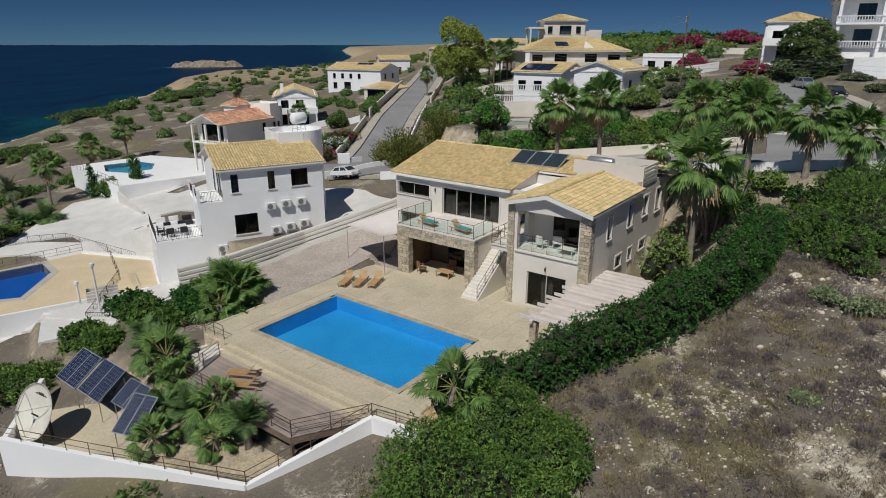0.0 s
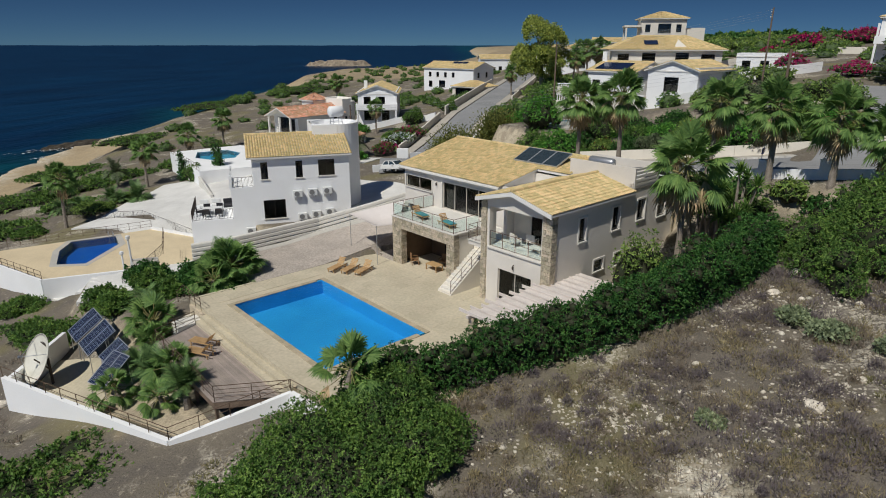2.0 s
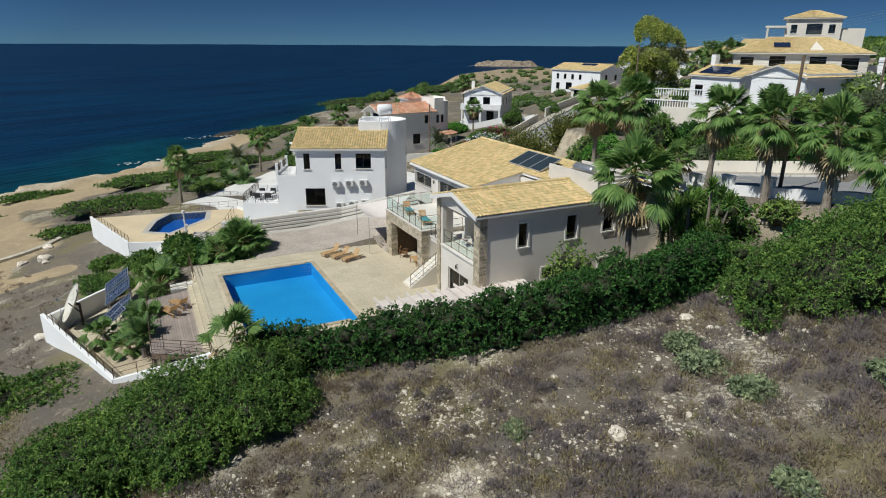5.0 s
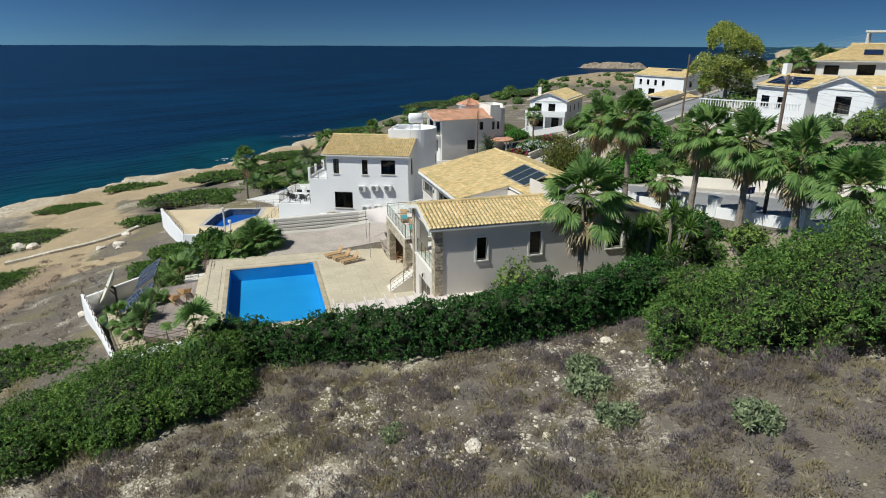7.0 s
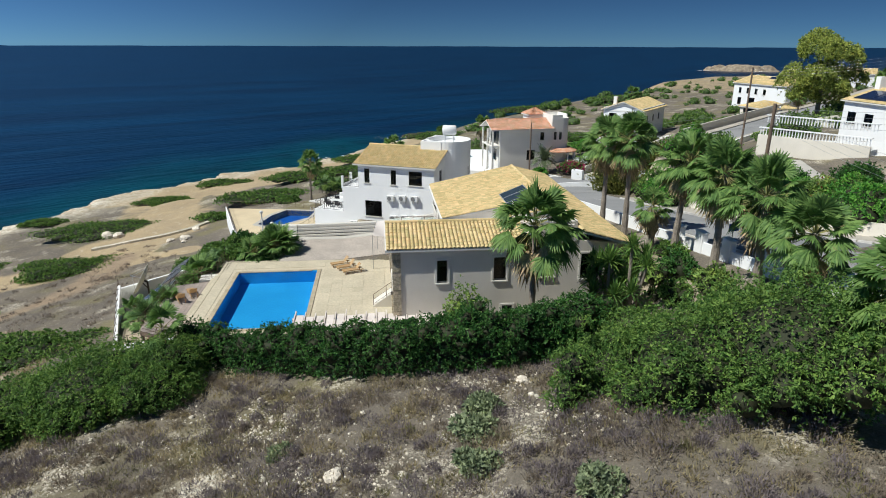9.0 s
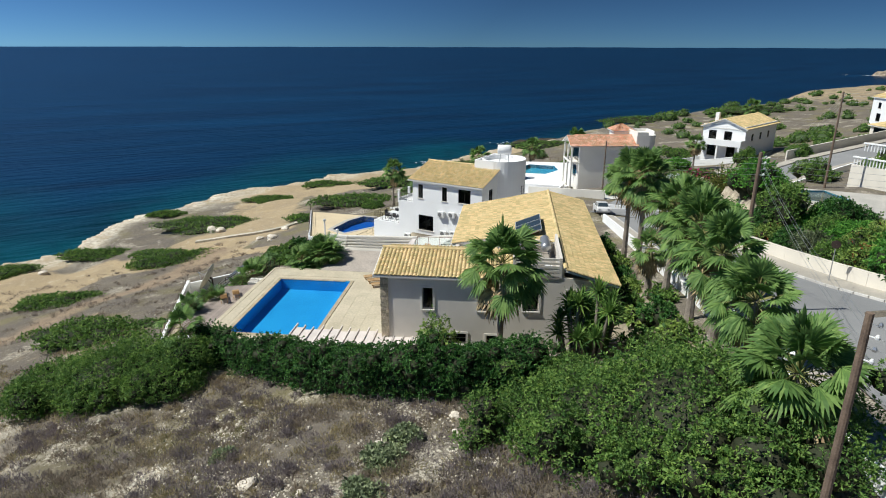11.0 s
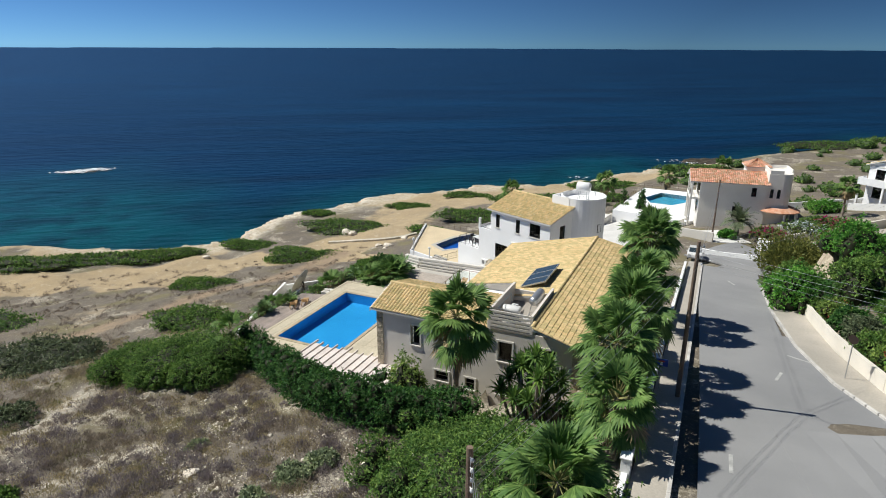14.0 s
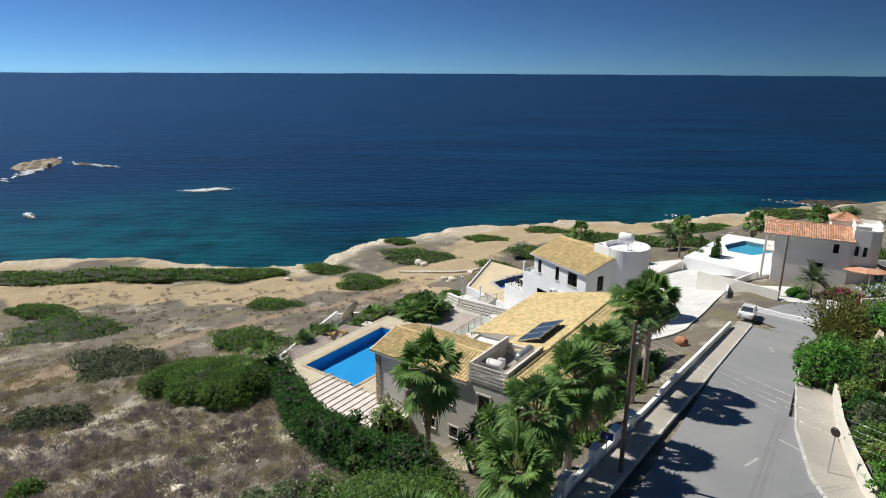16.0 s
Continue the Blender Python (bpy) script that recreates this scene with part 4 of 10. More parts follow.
# the wing with its gabled roof
bm = bmesh.new()
wall_bm(bm, "u", 13.9, T, 10.5, 16.15, -0.3, 7.2, [(11.1, 15.65, 4.0, 6.85), (12.0, 14.95, 0.05, 2.6)])
bm_prism(bm, [(10.5, 13.9), (13.4, 13.9), (13.4, 14.2), (10.5, 14.2)], 7.2, [7.3, 8.05, 8.05, 7.3])
bm_prism(bm, [(13.4, 13.9), (16.45, 13.9), (16.45, 14.2), (13.4, 14.2)], 7.2, [8.05, 7.26, 7.26, 8.05])
part("wing_front", bm, RENDER_GREY, villa)
bm = bmesh.new()
wall_bm(bm, "v", 10.5, T, 14.2, 22.3, -0.3, 7.25, [(14.9, 16.0, 4.0, 6.2)])
part("wing_wall", bm, RENDER_GREY, villa)
bm = bmesh.new()
wall_bm(bm, "u", 16.8, 0.15, 10.8, 16.15, 3.96, 7.2, [(12.4, 15.4, 3.98, 6.3)])
part("balcony_back_wall", bm, CREAM_WALL, villa)
window(villa, facing(12.4, 16.8, 3.98, "s"), 3.0, 2.32, fram=DARK_FRAME, leaves=3, sill=False, depth=0.04, name="sliding_door")
window(villa, facing(12.0, 13.9, 0.05, "s"), 2.95, 2.55, leaves=2, sill=False, name="sliding_door")
boxpart("balcony_floor", (10.8, 16.15, 14.2, 16.8, 3.962, 4.0), TRIM, villa)
boxpart("balcony_ceiling", (10.8, 16.15, 14.2, 22.3, 7.0, 7.1), WHITE_WALL, villa)
boxpart("balcony_sill", (11.0, 15.75, 13.78, 14.22, 3.9, 4.01), TRIM, villa)
railing(villa, [(11.1, 14.02, 4.0), (15.65, 14.02, 4.0)], h=1.1, rails=(0.06, 0.55, 1.0), gap=1.1, glass=RAIL_GLASS)
roof_plane(villa, (16.75, 22.9, 7.38), (16.75, 13.4, 7.38), (13.4, 13.4, 8.25), (13.4, 22.9, 8.25), seed=6)
roof_plane(villa, (10.2, 13.4, 7.40), (10.2, 22.9, 7.40), (13.4, 22.9, 8.25), (13.4, 13.4, 8.25), seed=7)
link("ridge_tiles", cap_mesh((13.4, 13.4, 8.31), (13.4, 22.9, 8.31)), TILE, villa)
for a, b in (((16.75, 13.4, 7.36), (13.4, 13.4, 8.22)), ((13.4, 13.4, 8.22), (10.2, 13.4, 7.38))):
    a, b = Vector(a), Vector(b)
    vs = [p + Vector((0, dy, dz)) for p in (a, b) for dy in (-0.06, 0.0) for dz in (-0.22, 0.05)]
    link("bargeboard", shape(vs, [(0, 1, 5, 4), (2, 6, 7, 3), (1, 3, 7, 5), (0, 4, 6, 2), (0, 2, 3, 1), (4, 5, 7, 6)]), FASCIA, villa)

# roof plant enclosure
bm = bmesh.new()
wall_bm(bm, "u", 22.9, 0.18, 10.9, 16.5, 7.3, 9.0)
wall_bm(bm, "u", 25.95, 0.18, 10.9, 16.5, 7.6, 9.0)
wall_bm(bm, "v", 10.9, 0.18, 23.08, 25.95, 7.3, 8.5)
part("plant_parapet", bm, RENDER_GREY, villa, "warm grey rendered parapet")
boxpart("plant_floor", (11.08, 16.5, 23.08, 25.95, 7.5, 7.6), ROOM, villa)
bm = bmesh.new()
for i in range(5):
    z = 7.72 + i * 0.27
    bm_box(bm, 16.42, 16.5, 23.08, 25.95, z, z + 0.16)
part("plant_louvre", bm, RENDER_GREY, villa, "pale horizontal louvre boards")

# the terrace over the covered room
bm = bmesh.new()
wall_bm(bm, "v", 0.2, 0.55, 14.45, 18.3, -0.3, 3.3)
part("terrace_wall", bm, CREAM_WALL, villa)
bm = bmesh.new()
wall_bm(bm, "v", 7.55, -0.55, 14.45, 18.3, -0.3, 3.3)
part("terrace_wall", bm, CREAM_WALL, villa)
# lining whose dark colour carries the shade of this recess
bm = bmesh.new()
bm_box(bm, 0.75, 7.0, 17.6, 18.3, -0.3, 3.3)
bm_box(bm, 0.75, 0.8, 14.46, 17.6, -0.3, 3.3)
bm_box(bm, 6.95, 7.0, 14.46, 17.6, -0.3, 3.3)
part("room_lining", bm, CAVE_BROWN, villa, "brown lining darkened for the shade of the covered room")
boxpart("terrace_slab", (0.2, 7.55, 14.3, 18.3, 3.3, 3.62), CREAM_WALL, villa)
boxpart("terrace_floor", (0.1, 7.65, 13.82, 18.3, 3.9, 3.98), TRIM, villa)
bm = bmesh.new()
bm_box(bm, 0.25, 7.5, 13.98, 18.3, 3.62, 3.9)
part("terrace_fill", bm, CREAM_WALL, villa)
window(villa, facing(2.6, 17.6, 0.0, "s"), 2.9, 2.3, fram=DARK_FRAME, leaves=2, sill=False, depth=-0.08, name="sliding_door")
railing(villa, [(0.3, 18.2, 3.98), (0.3, 13.95, 3.98), (7.45, 13.95, 3.98), (7.45, 16.6, 3.98)], h=1.08, rails=(0.07, 1.0), gap=1.2, glass=RAIL_GLASS)

# stair from the pool terrace up to the balcony level
rise, tread, ns = 0.1773, 0.26, 22
for i in range(ns):
    boxpart("step", (7.62, 8.85, 12.3 + i * tread, 12.3 + (i + 1) * tread + 0.03, i * rise - (0.0 if i == 0 else 0.12), (i + 1) * rise), TRIM if i % 2 else CREAM_WALL, villa)
bm = bmesh.new()
bm_prism(bm, [(8.86, 12.3), (8.98, 12.3), (8.98, 18.0), (8.86, 18.0)], -0.02, [0.12, 0.12, 4.0, 4.0])
bm_prism(bm, [(7.56, 12.3), (7.62, 12.3), (7.62, 13.9), (7.56, 13.9)], -0.02, [0.1, 0.1, 1.1, 1.1])
part("stair_side", bm, CREAM_WALL, villa)
railing(villa, [(8.9, 12.35, 0.15), (8.9, 16.5, 2.95)], h=0.95, rails=(0.15, 0.55, 1.0), gap=1.3)
bm = bmesh.new()
bm_box(bm, 8.98, 10.5, 14.0, 18.3, 3.62, 3.95)
part("landing", bm, RENDER_GREY, villa)
boxpart("landing_floor", (8.92, 10.5, 13.92, 18.3, 3.95, 4.0), TRIM, villa)
railing(villa, [(10.45, 14.0, 4.0), (9.0, 14.0, 4.0), (9.0, 16.6, 4.0)], h=1.05, rails=(0.1, 0.55, 1.0), gap=0.8)
bm = bmesh.new()
wall_bm(bm, "u", 18.3, T, 8.0, 10.5, -0.3, 7.0, [(8.6, 9.6, 4.0, 6.1)])
part("link_wall", bm, RENDER_GREY, villa)
boxpart("link_roof", (7.7, 10.5, 18.3, 22.3, 6.6, 6.8), WHITE_WALL, villa)


def stone_block(parent, u0, u1, v0, v1, z0, z1, rng, course=0.24, proud=0.035):
    """A pillar or lintel of squared stones laid in courses round a core."""
    boxpart("core", (u0 + proud, u1 - proud, v0 + proud, v1 - proud, z0, z1), STONE_JOINT, parent)
    z = z0
    while z < z1 - 0.05:
        h = min(course * rng.uniform(0.75, 1.3), z1 - z)
        if z1 - z - h < 0.1:
            h = z1 - z
        for axis, lo, hi, at, out in (("u", u0, u1, v0, -1), ("v", v0, v1, u1, 1), ("v", v0, v1, u0, -1)):
            a = lo
            while a < hi - 0.04:
                w = min(rng.uniform(0.22, 0.52), hi - a)
                if hi - a - w < 0.12:
                    w = hi - a
                p = rng.uniform(0.0, 0.025)
                g = 0.012
                lo_o, hi_o = (at - p, at + 0.05) if out < 0 else (at - 0.05, at + p)
                dims = (a + g, a + w - g, lo_o, hi_o, z + g, z + h - g) if axis == "u" else (lo_o, hi_o, a + g, a + w - g, z + g, z + h - g)
                boxpart("stone", dims, STONE, parent)
                a += w
        z += h


rng = random.Random(11)
for dims in ((0.18, 1.3, 13.88, 14.45, 0, 3.05), (6.75, 7.58, 13.88, 14.45, 0, 3.05), (0.18, 7.58, 13.86, 14.4, 3.05, 3.9),
             (10.4, 10.88, 13.8, 14.3, 0, 7.2), (15.78, 16.52, 13.8, 14.35, 0, 7.2), (16.0, 16.52, 29.0, 29.6, 2.5, 7.3)):
    pil = part("pillar" if dims[5] - dims[4] > 1 else "lintel", bmesh.new(), STONE_JOINT, villa, "honey-coloured coursed stone")
    stone_block(pil, *dims, rng)

# wall lamps
for u, v, z in ((0.75, 18.22, 6.0), (13.45, 13.82, 3.05)):
    bm = bmesh.new()
    bm_lathe(bm, [(0.0, 0), (0.05, 0.02), (0.07, 0.2), (0.03, 0.28), (0.0, 0.3)], 8, (u, v - 0.06, z - 0.15))
    bm_box(bm, u - 0.015, u + 0.015, v - 0.06, v + 0.08, z + 0.13, z + 0.16)
    part("wall_lamp", bm, IRON, villa)

# ---- pool and its terrace ----
DECK_Z = 0.0
pool = thing("swimming_pool", VILLA, "rectangular blue mosaic swimming pool set in a stone terrace", "swimming pool")
bm = bmesh.new()
bm_box(bm, 0.0, 12.0, 0.0, 7.1, -1.25, -1.1)
for d in ((-0.15, 0.0, -0.15, 7.25), (12.0, 12.15, -0.15, 7.25), (0.0, 12.0, -0.15, 0.0), (0.0, 12.0, 7.1, 7.25)):
    bm_box(bm, *d, -1.25, -0.03)
part("basin", bm, POOL_BLUE, pool, "blue mosaic tiles")
vs, fs = [], []
for j in range(2):
    for i in range(2):
        vs.append((12.0 * i, 7.1 * j, -0.09))
pw = link("water", shape(vs, [(0, 1, 3, 2)]), POOL_WATER, pool, "clear still water")
pw.visible_shadow = False
me_cop = bpy.data.meshes.new("coping")
b2 = bmesh.new()
bm_box(b2, 0.008, 0.592, 0, 0.36, -0.03, 0.035, bevel=0.012)
b2.to_mesh(me_cop)
b2.free()
for i in range(21):
    link("coping_stone", me_cop, COPING, pool, m=pose(-0.3 + i * 0.6, 7.1 - 0.02, 0))
    link("coping_stone", me_cop, COPING, pool, m=pose(-0.3 + i * 0.6, -0.34, 0))
for i in range(11):
    link("coping_stone", me_cop, COPING, pool, m=pose(0.02, 0.02 + i * 0.6 + 0.0, 0, 0, 0, 90) if i < 11 else None)
    link("coping_stone", me_cop, COPING, pool, m=pose(12.34, 0.02 + i * 0.6, 0, 0, 0, 90))
# terrace of stone slabs round the pool, laid in bands
terrace = thing("terrace", VILLA, "beige stone pool terrace laid in large slabs", "terrace", kind="structure")
bm = bmesh.new()
for d in ((-2.9, -0.32, -1.6, 13.85), (12.32, 19.4, -1.6, 13.85), (-0.32, 12.32, -1.6, -0.32), (-0.32, 12.32, 7.42, 13.85), (7.6, 10.4, 13.85, 18.3), (0.75, 7.0, 13.85, 17.6)):
    bm_box(bm, *d, -0.55, -0.02)
part("bed", bm, PAVER, terrace)
edge = bmesh.new()
for d in ((-2.9, 19.4, -1.85, -1.6), (-3.15, -2.9, -1.85, 3.0)):
    bm_box(edge, *d, -3.6, 0.02)
part("edge", edge, PAVER, terrace)

# ---- street surfaces ----
tagged(ribbon("road", road_line, 6.0, ASPHALT, bend_h), "grey asphalt street with worn patches", "road", kind="structure")
tagged(ribbon("road", lane_line, 5.2, ASPHALT, lambda x, y: lane_h(x, y) + 0.015), "grey asphalt lane running along the coast", "road", kind="structure")
tagged(ribbon("road", branch_line, 8.4, ASPHALT, lambda x, y: branch_h(x, y) + 0.012), "grey asphalt side street climbing from the bend", "road", kind="structure")
tagged(ribbon("pavement", branch_line[1:], 1.8, PAVEMENT, lambda x, y: branch_h(x, y) + 0.14, side=-5.1, thick=0.4), "pale pavement of the side street", "pavement", kind="structure")


def along(us, v):
    return [xy_of(u, v(u) if callable(v) else v) for u in us]


def east_kerb(u):
    return float(np.interp(u, (-16, -5, 6, 13, 20, 28, 34), (42.0, 42.25, 43.2, 44.6, 47.4, 52.0, 58.0)))


west_us = (-24, -18, -12, -6, 0, 6, 12, 18, 24, 30, 36, 42, 60, 80)
east_us = (-15, -10, -5, 0, 6, 10, 13, 16, 20, 24, 28, 32)
kerb_h = lambda x, y: bend_h(x, y) + 0.14
tagged(ribbon("pavement", along(west_us, 35.3), 1.5, PAVEMENT, lambda x, y: bend_h(x, y) + 0.12, thick=0.3), "pale concrete pavement beside the street", "pavement", kind="structure")
tagged(ribbon("pavement", along(east_us, lambda u: east_kerb(u) + 1.3), 2.4, PAVEMENT, lambda x, y: bend_h(x, y) + 0.12, thick=0.4), "pale concrete pavement along the bend", "pavement", kind="structure")
tagged(ribbon("road_apron", along((4, 10, 16, 22, 28, 33), lambda u: east_kerb(u) - 3.2), 6.6, ASPHALT, lambda x, y: bend_h(x, y) - 0.006, thick=0.2), "grey asphalt widening at the bend", "road", kind="structure")


def kerb_run(us, v, label):
    """Kerb stones, each laid to the slope of the street."""
    run = thing("kerb", Matrix(), label, "kerb", kind="structure")
    P = [np.array(xy_of(u, v(u) if callable(v) else v)) for u in np.arange(us[0], us[1], 1.0)]
    for p, q in zip(P, P[1:]):
        d = q - p
        L = float(np.linalg.norm(d))
        zp, zq = float(bend_h(*p)), float(bend_h(*q))
        m = pose(p[0], p[1], zp, 0, -math.degrees(math.atan2(zq - zp, L)), math.degrees(math.atan2(d[1], d[0])))
        link("kerb_stone", KERB_MESH, KERB, run, m=m)


KERB_MESH = bpy.data.meshes.new("kerb_stone")
b2 = bmesh.new()
bm_box(b2, 0.01, 0.99, -0.09, 0.09, -0.15, 0.15, bevel=0.015)
b2.to_mesh(KERB_MESH)
b2.free()
kerb_run((-23, 48), 36.1, "worn white-painted concrete kerb stones")
kerb_run((-15, 31), east_kerb, "worn pale kerb stones round the bend")
# worn paint marks on the asphalt
for k, (u, v, a) in enumerate(((-14.5, 39.2, 20), (9.0, 43.2, 60), (13.5, 41.5, -15), (24, 41.0, 10), (31, 42.5, 25), (27, 38.5, 0))):
    x, y = xy_of(u, v)
    z0 = float(bend_h(x, y)) + 0.006
    ux, uy = CU, SU
    vs = []
    for a2, b in ((-0.9, -0.09), (0.9, -0.09), (0.9, 0.09), (-0.9, 0.09)):
        t = radians(a - 36.4)
        px, py = x + a2 * math.cos(t) - b * math.sin(t), y + a2 * math.sin(t) + b * math.cos(t)
        vs.append((px, py, float(bend_h(px, py)) + 0.008))
    vs += [(p[0], p[1], p[2] - 0.004) for p in vs]
    tagged(link("road_marking", shape(vs, [(0, 1, 2, 3), (4, 7, 6, 5), (0, 4, 5, 1), (1, 5, 6, 2), (2, 6, 7, 3), (3, 7, 4, 0)]), PAINT_LINE), "worn white paint mark on asphalt", "road marking", "road markings", kind="structure")


def masonry(name, pts, h, t, mat, label, category="wall", base=-0.8, top=None, cap=None, kind="structure"):
    """A wall along (x, y[, ztop]) points with thickness; its foot follows the ground."""
    P = [np.array(p, float) for p in pts]
    bm = bmesh.new()
    capbm = bmesh.new()
    for p, q in zip(P, P[1:]):
        d = (q - p)[:2]
        L = float(np.linalg.norm(d))
        nrm = np.array([-d[1], d[0]]) / L * t / 2
        n = max(1, int(L / 2.0)) if len(p) < 3 else 1
        for i in range(n):
            a, b = p + (q - p) * i / n, p + (q - p) * (i + 1) / n
            za, zb = ((a[2], b[2]) if len(p) > 2 else (float(top(*a[:2])) + h, float(top(*b[:2])) + h)) if (len(p) > 2 or top) else (float(ground(*a[:2])) + h, float(ground(*b[:2])) + h)
            lo = min(float(ground(*a[:2])), float(ground(*b[:2])), za - h, zb - h) + base
            poly = [tuple(a[:2] - nrm), tuple(b[:2] - nrm), tuple(b[:2] + nrm), tuple(a[:2] + nrm)]
            bm_prism(bm, poly, lo, [za, zb, zb, za])
            if cap:
                c2 = nrm * 1.35
                poly = [tuple(a[:2] - c2), tuple(b[:2] - c2), tuple(b[:2] + c2), tuple(a[:2] + c2)]
                vs = [capbm.verts.new((x, y, z + dz)) for dz in (0.002, 0.07) for (x, y), z in zip(poly, (za, zb, zb, za))]
                for f in ((3, 2, 1, 0), (4, 5, 6, 7), (0, 1, 5, 4), (1, 2, 6, 5), (2, 3, 7, 6), (3, 0, 4, 7)):
                    capbm.faces.new([vs[j] for j in f])
    ob = thing(name, Matrix(), label, category, kind=kind)
    part("body", bm, mat, ob)
    if cap:
        part("coping", capbm, cap, ob)
    else:
        capbm.free()
    return ob


# boundary wall of the villa on the street, with white piers
masonry("wall_street", along((-20, -10, 0, 8), 34.3), 0.75, 0.25, WHITE_WALL, "low white rendered wall along the street", top=street_h)
masonry("wall_street", along((8, 16, 24, 32, 40, 50), 34.3), 0.5, 0.25, WHITE_WALL, "low white rendered wall along the street", top=street_h)
for u in (14.6, 17.6, 20.8, 25.0, 30.5):
    x, y = xy_of(u, 34.3)
    z0 = float(street_h(x, y))
    bm = bmesh.new()
    bm_box(bm, -0.45, 0.45, -0.2, 0.2, z0 - 1, z0 + 1.15)
    bm_box(bm, -0.5, 0.5, -0.25, 0.25, z0 + 1.15, z0 + 1.24, bevel=0.02)
    tagged(part("gate_pier", bm, WHITE_WALL, None, m=pose(x, y, 0, 0, 0, -36.4)), "white rendered pier on the street wall", "pier", "street wall piers")
# wall on the far side, under the flowering hedge
masonry("wall_bank", along((-14, -8, -2, 4, 9, 13, 17, 21, 25), lambda u: east_kerb(u) + 2.65), 1.15, 0.3, CREAM_WALL, "weathered cream retaining wall under a hedge", top=street_h)
masonry("wall_bank", [(-16, 84.5), (-6, 92), (-4, 98)], 1.0, 0.25, WHITE_WALL, "white garden wall at the street's end")

# villa: white outer wall of the lower garden
GW = [xy_of(-5.6, -13.2) + (-2.95,), xy_of(9.05, -7.85) + (-2.42,), xy_of(12.2, -2.3) + (-0.35,), xy_of(18.3, -1.9) + (0.1,)]
gw = masonry("wall_garden", GW, 1.2, 0.28, WHITE_WALL, "white rendered retaining wall round the lower garden", base=-1.4)
railing(gw, [Vector(p) for p in GW], h=0.75, rails=(0.5, 1.0), gap=1.5)
masonry("wall_garden", [xy_of(-5.6, -13.2) + (-3.3,), xy_of(-12.5, -8.5) + (-3.9,)], 0.7, 0.28, WHITE_WALL, "white rendered garden wall", base=-1.4)


# ---- the neighbouring white house ----
NB = pose(-19.6, 57.07, 0, 0, 0, 29.3)
nb = thing("white_house", NB, "two-storey white rendered house with a straw tile roof", "house")
FH = [(1.0, 1.67, 4.4, 6.1), (4.4, 5.07, 4.4, 6.1), (6.65, 8.3, 4.47, 6.1), (1.0, 3.15, 0.35, 2.25)]
bm = bmesh.new()
wall_bm(bm, "u", 0.35, 0.3, 0.2, 9.8, -3.0, 6.55, FH)
part("front_wall", bm, WHITE_WALL, nb)
bm = bmesh.new()
wall_bm(bm, "v", 9.8, -0.3, 0.65, 9.6, -1.0, 6.55, [(2.2, 3.2, 4.2, 6.0)])
bm_prism(bm, [(9.5, 0.35), (9.8, 0.35), (9.8, 5.0), (9.5, 5.0)], 6.55, [6.6, 6.6, 8.1, 8.1])
bm_prism(bm, [(9.5, 5.0), (9.8, 5.0), (9.8, 9.6), (9.5, 9.6)], 6.55, [8.1, 8.1, 6.6, 6.6])
part("east_wall", bm, WHITE_WALL, nb)
bm = bmesh.new()
wall_bm(bm, "v", 0.2, 0.3, 0.65, 9.6, -3.0, 6.55, [(1.0, 3.4, 3.8, 6.1), (4.0, 5.4, 3.8, 6.1), (1.2, 5.0, 0.62, 2.8)])
bm_prism(bm, [(0.2, 0.35), (0.5, 0.35), (0.5, 5.0), (0.2, 5.0)], 6.55, [6.6, 6.6, 8.1, 8.1])
bm_prism(bm, [(0.2, 5.0), (0.5, 5.0), (0.5, 9.6), (0.2, 9.6)], 6.55, [8.1, 8.1, 6.6, 6.6])
wall_bm(bm, "u", 9.6, 0.3, 0.2, 9.8, -1.0, 6.55)
part("west_wall", bm, WHITE_WALL, nb)
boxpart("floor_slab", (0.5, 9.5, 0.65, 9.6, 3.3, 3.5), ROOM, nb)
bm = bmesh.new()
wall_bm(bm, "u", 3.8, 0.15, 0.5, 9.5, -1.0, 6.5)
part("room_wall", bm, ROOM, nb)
for k, (a, b, z0, z1) in enumerate(FH):
    window(nb, facing(a, 0.35, z0, "s"), b - a, z1 - z0, fram=DARK_FRAME, leaves=2 if k != 2 else 2, bars=2 if k < 2 else 0, depth=0.08)
window(nb, facing(9.8, 2.2, 4.2, "e"), 1.0, 1.8, fram=DARK_FRAME, leaves=1, depth=0.08)
for a, b, z0, z1 in ((1.0, 3.4, 3.8, 6.1), (4.0, 5.4, 3.8, 6.1), (1.2, 5.0, 0.62, 2.8)):
    window(nb, facing(0.2, b, z0, "w"), b - a, z1 - z0, fram=DARK_FRAME, leaves=2, sill=False, depth=0.08, name="balcony_door")
roof_plane(nb, (-0.3, -0.05, 6.63), (10.1, -0.05, 6.63), (10.1, 5.0, 8.2), (-0.3, 5.0, 8.2), seed=21)
roof_plane(nb, (10.1, 10.0, 6.63), (-0.3, 10.0, 6.63), (-0.3, 5.0, 8.2), (10.1, 5.0, 8.2), seed=22)
link("ridge_tiles", cap_mesh((-0.3, 5.0, 8.25), (10.1, 5.0, 8.25)), TILE, nb)
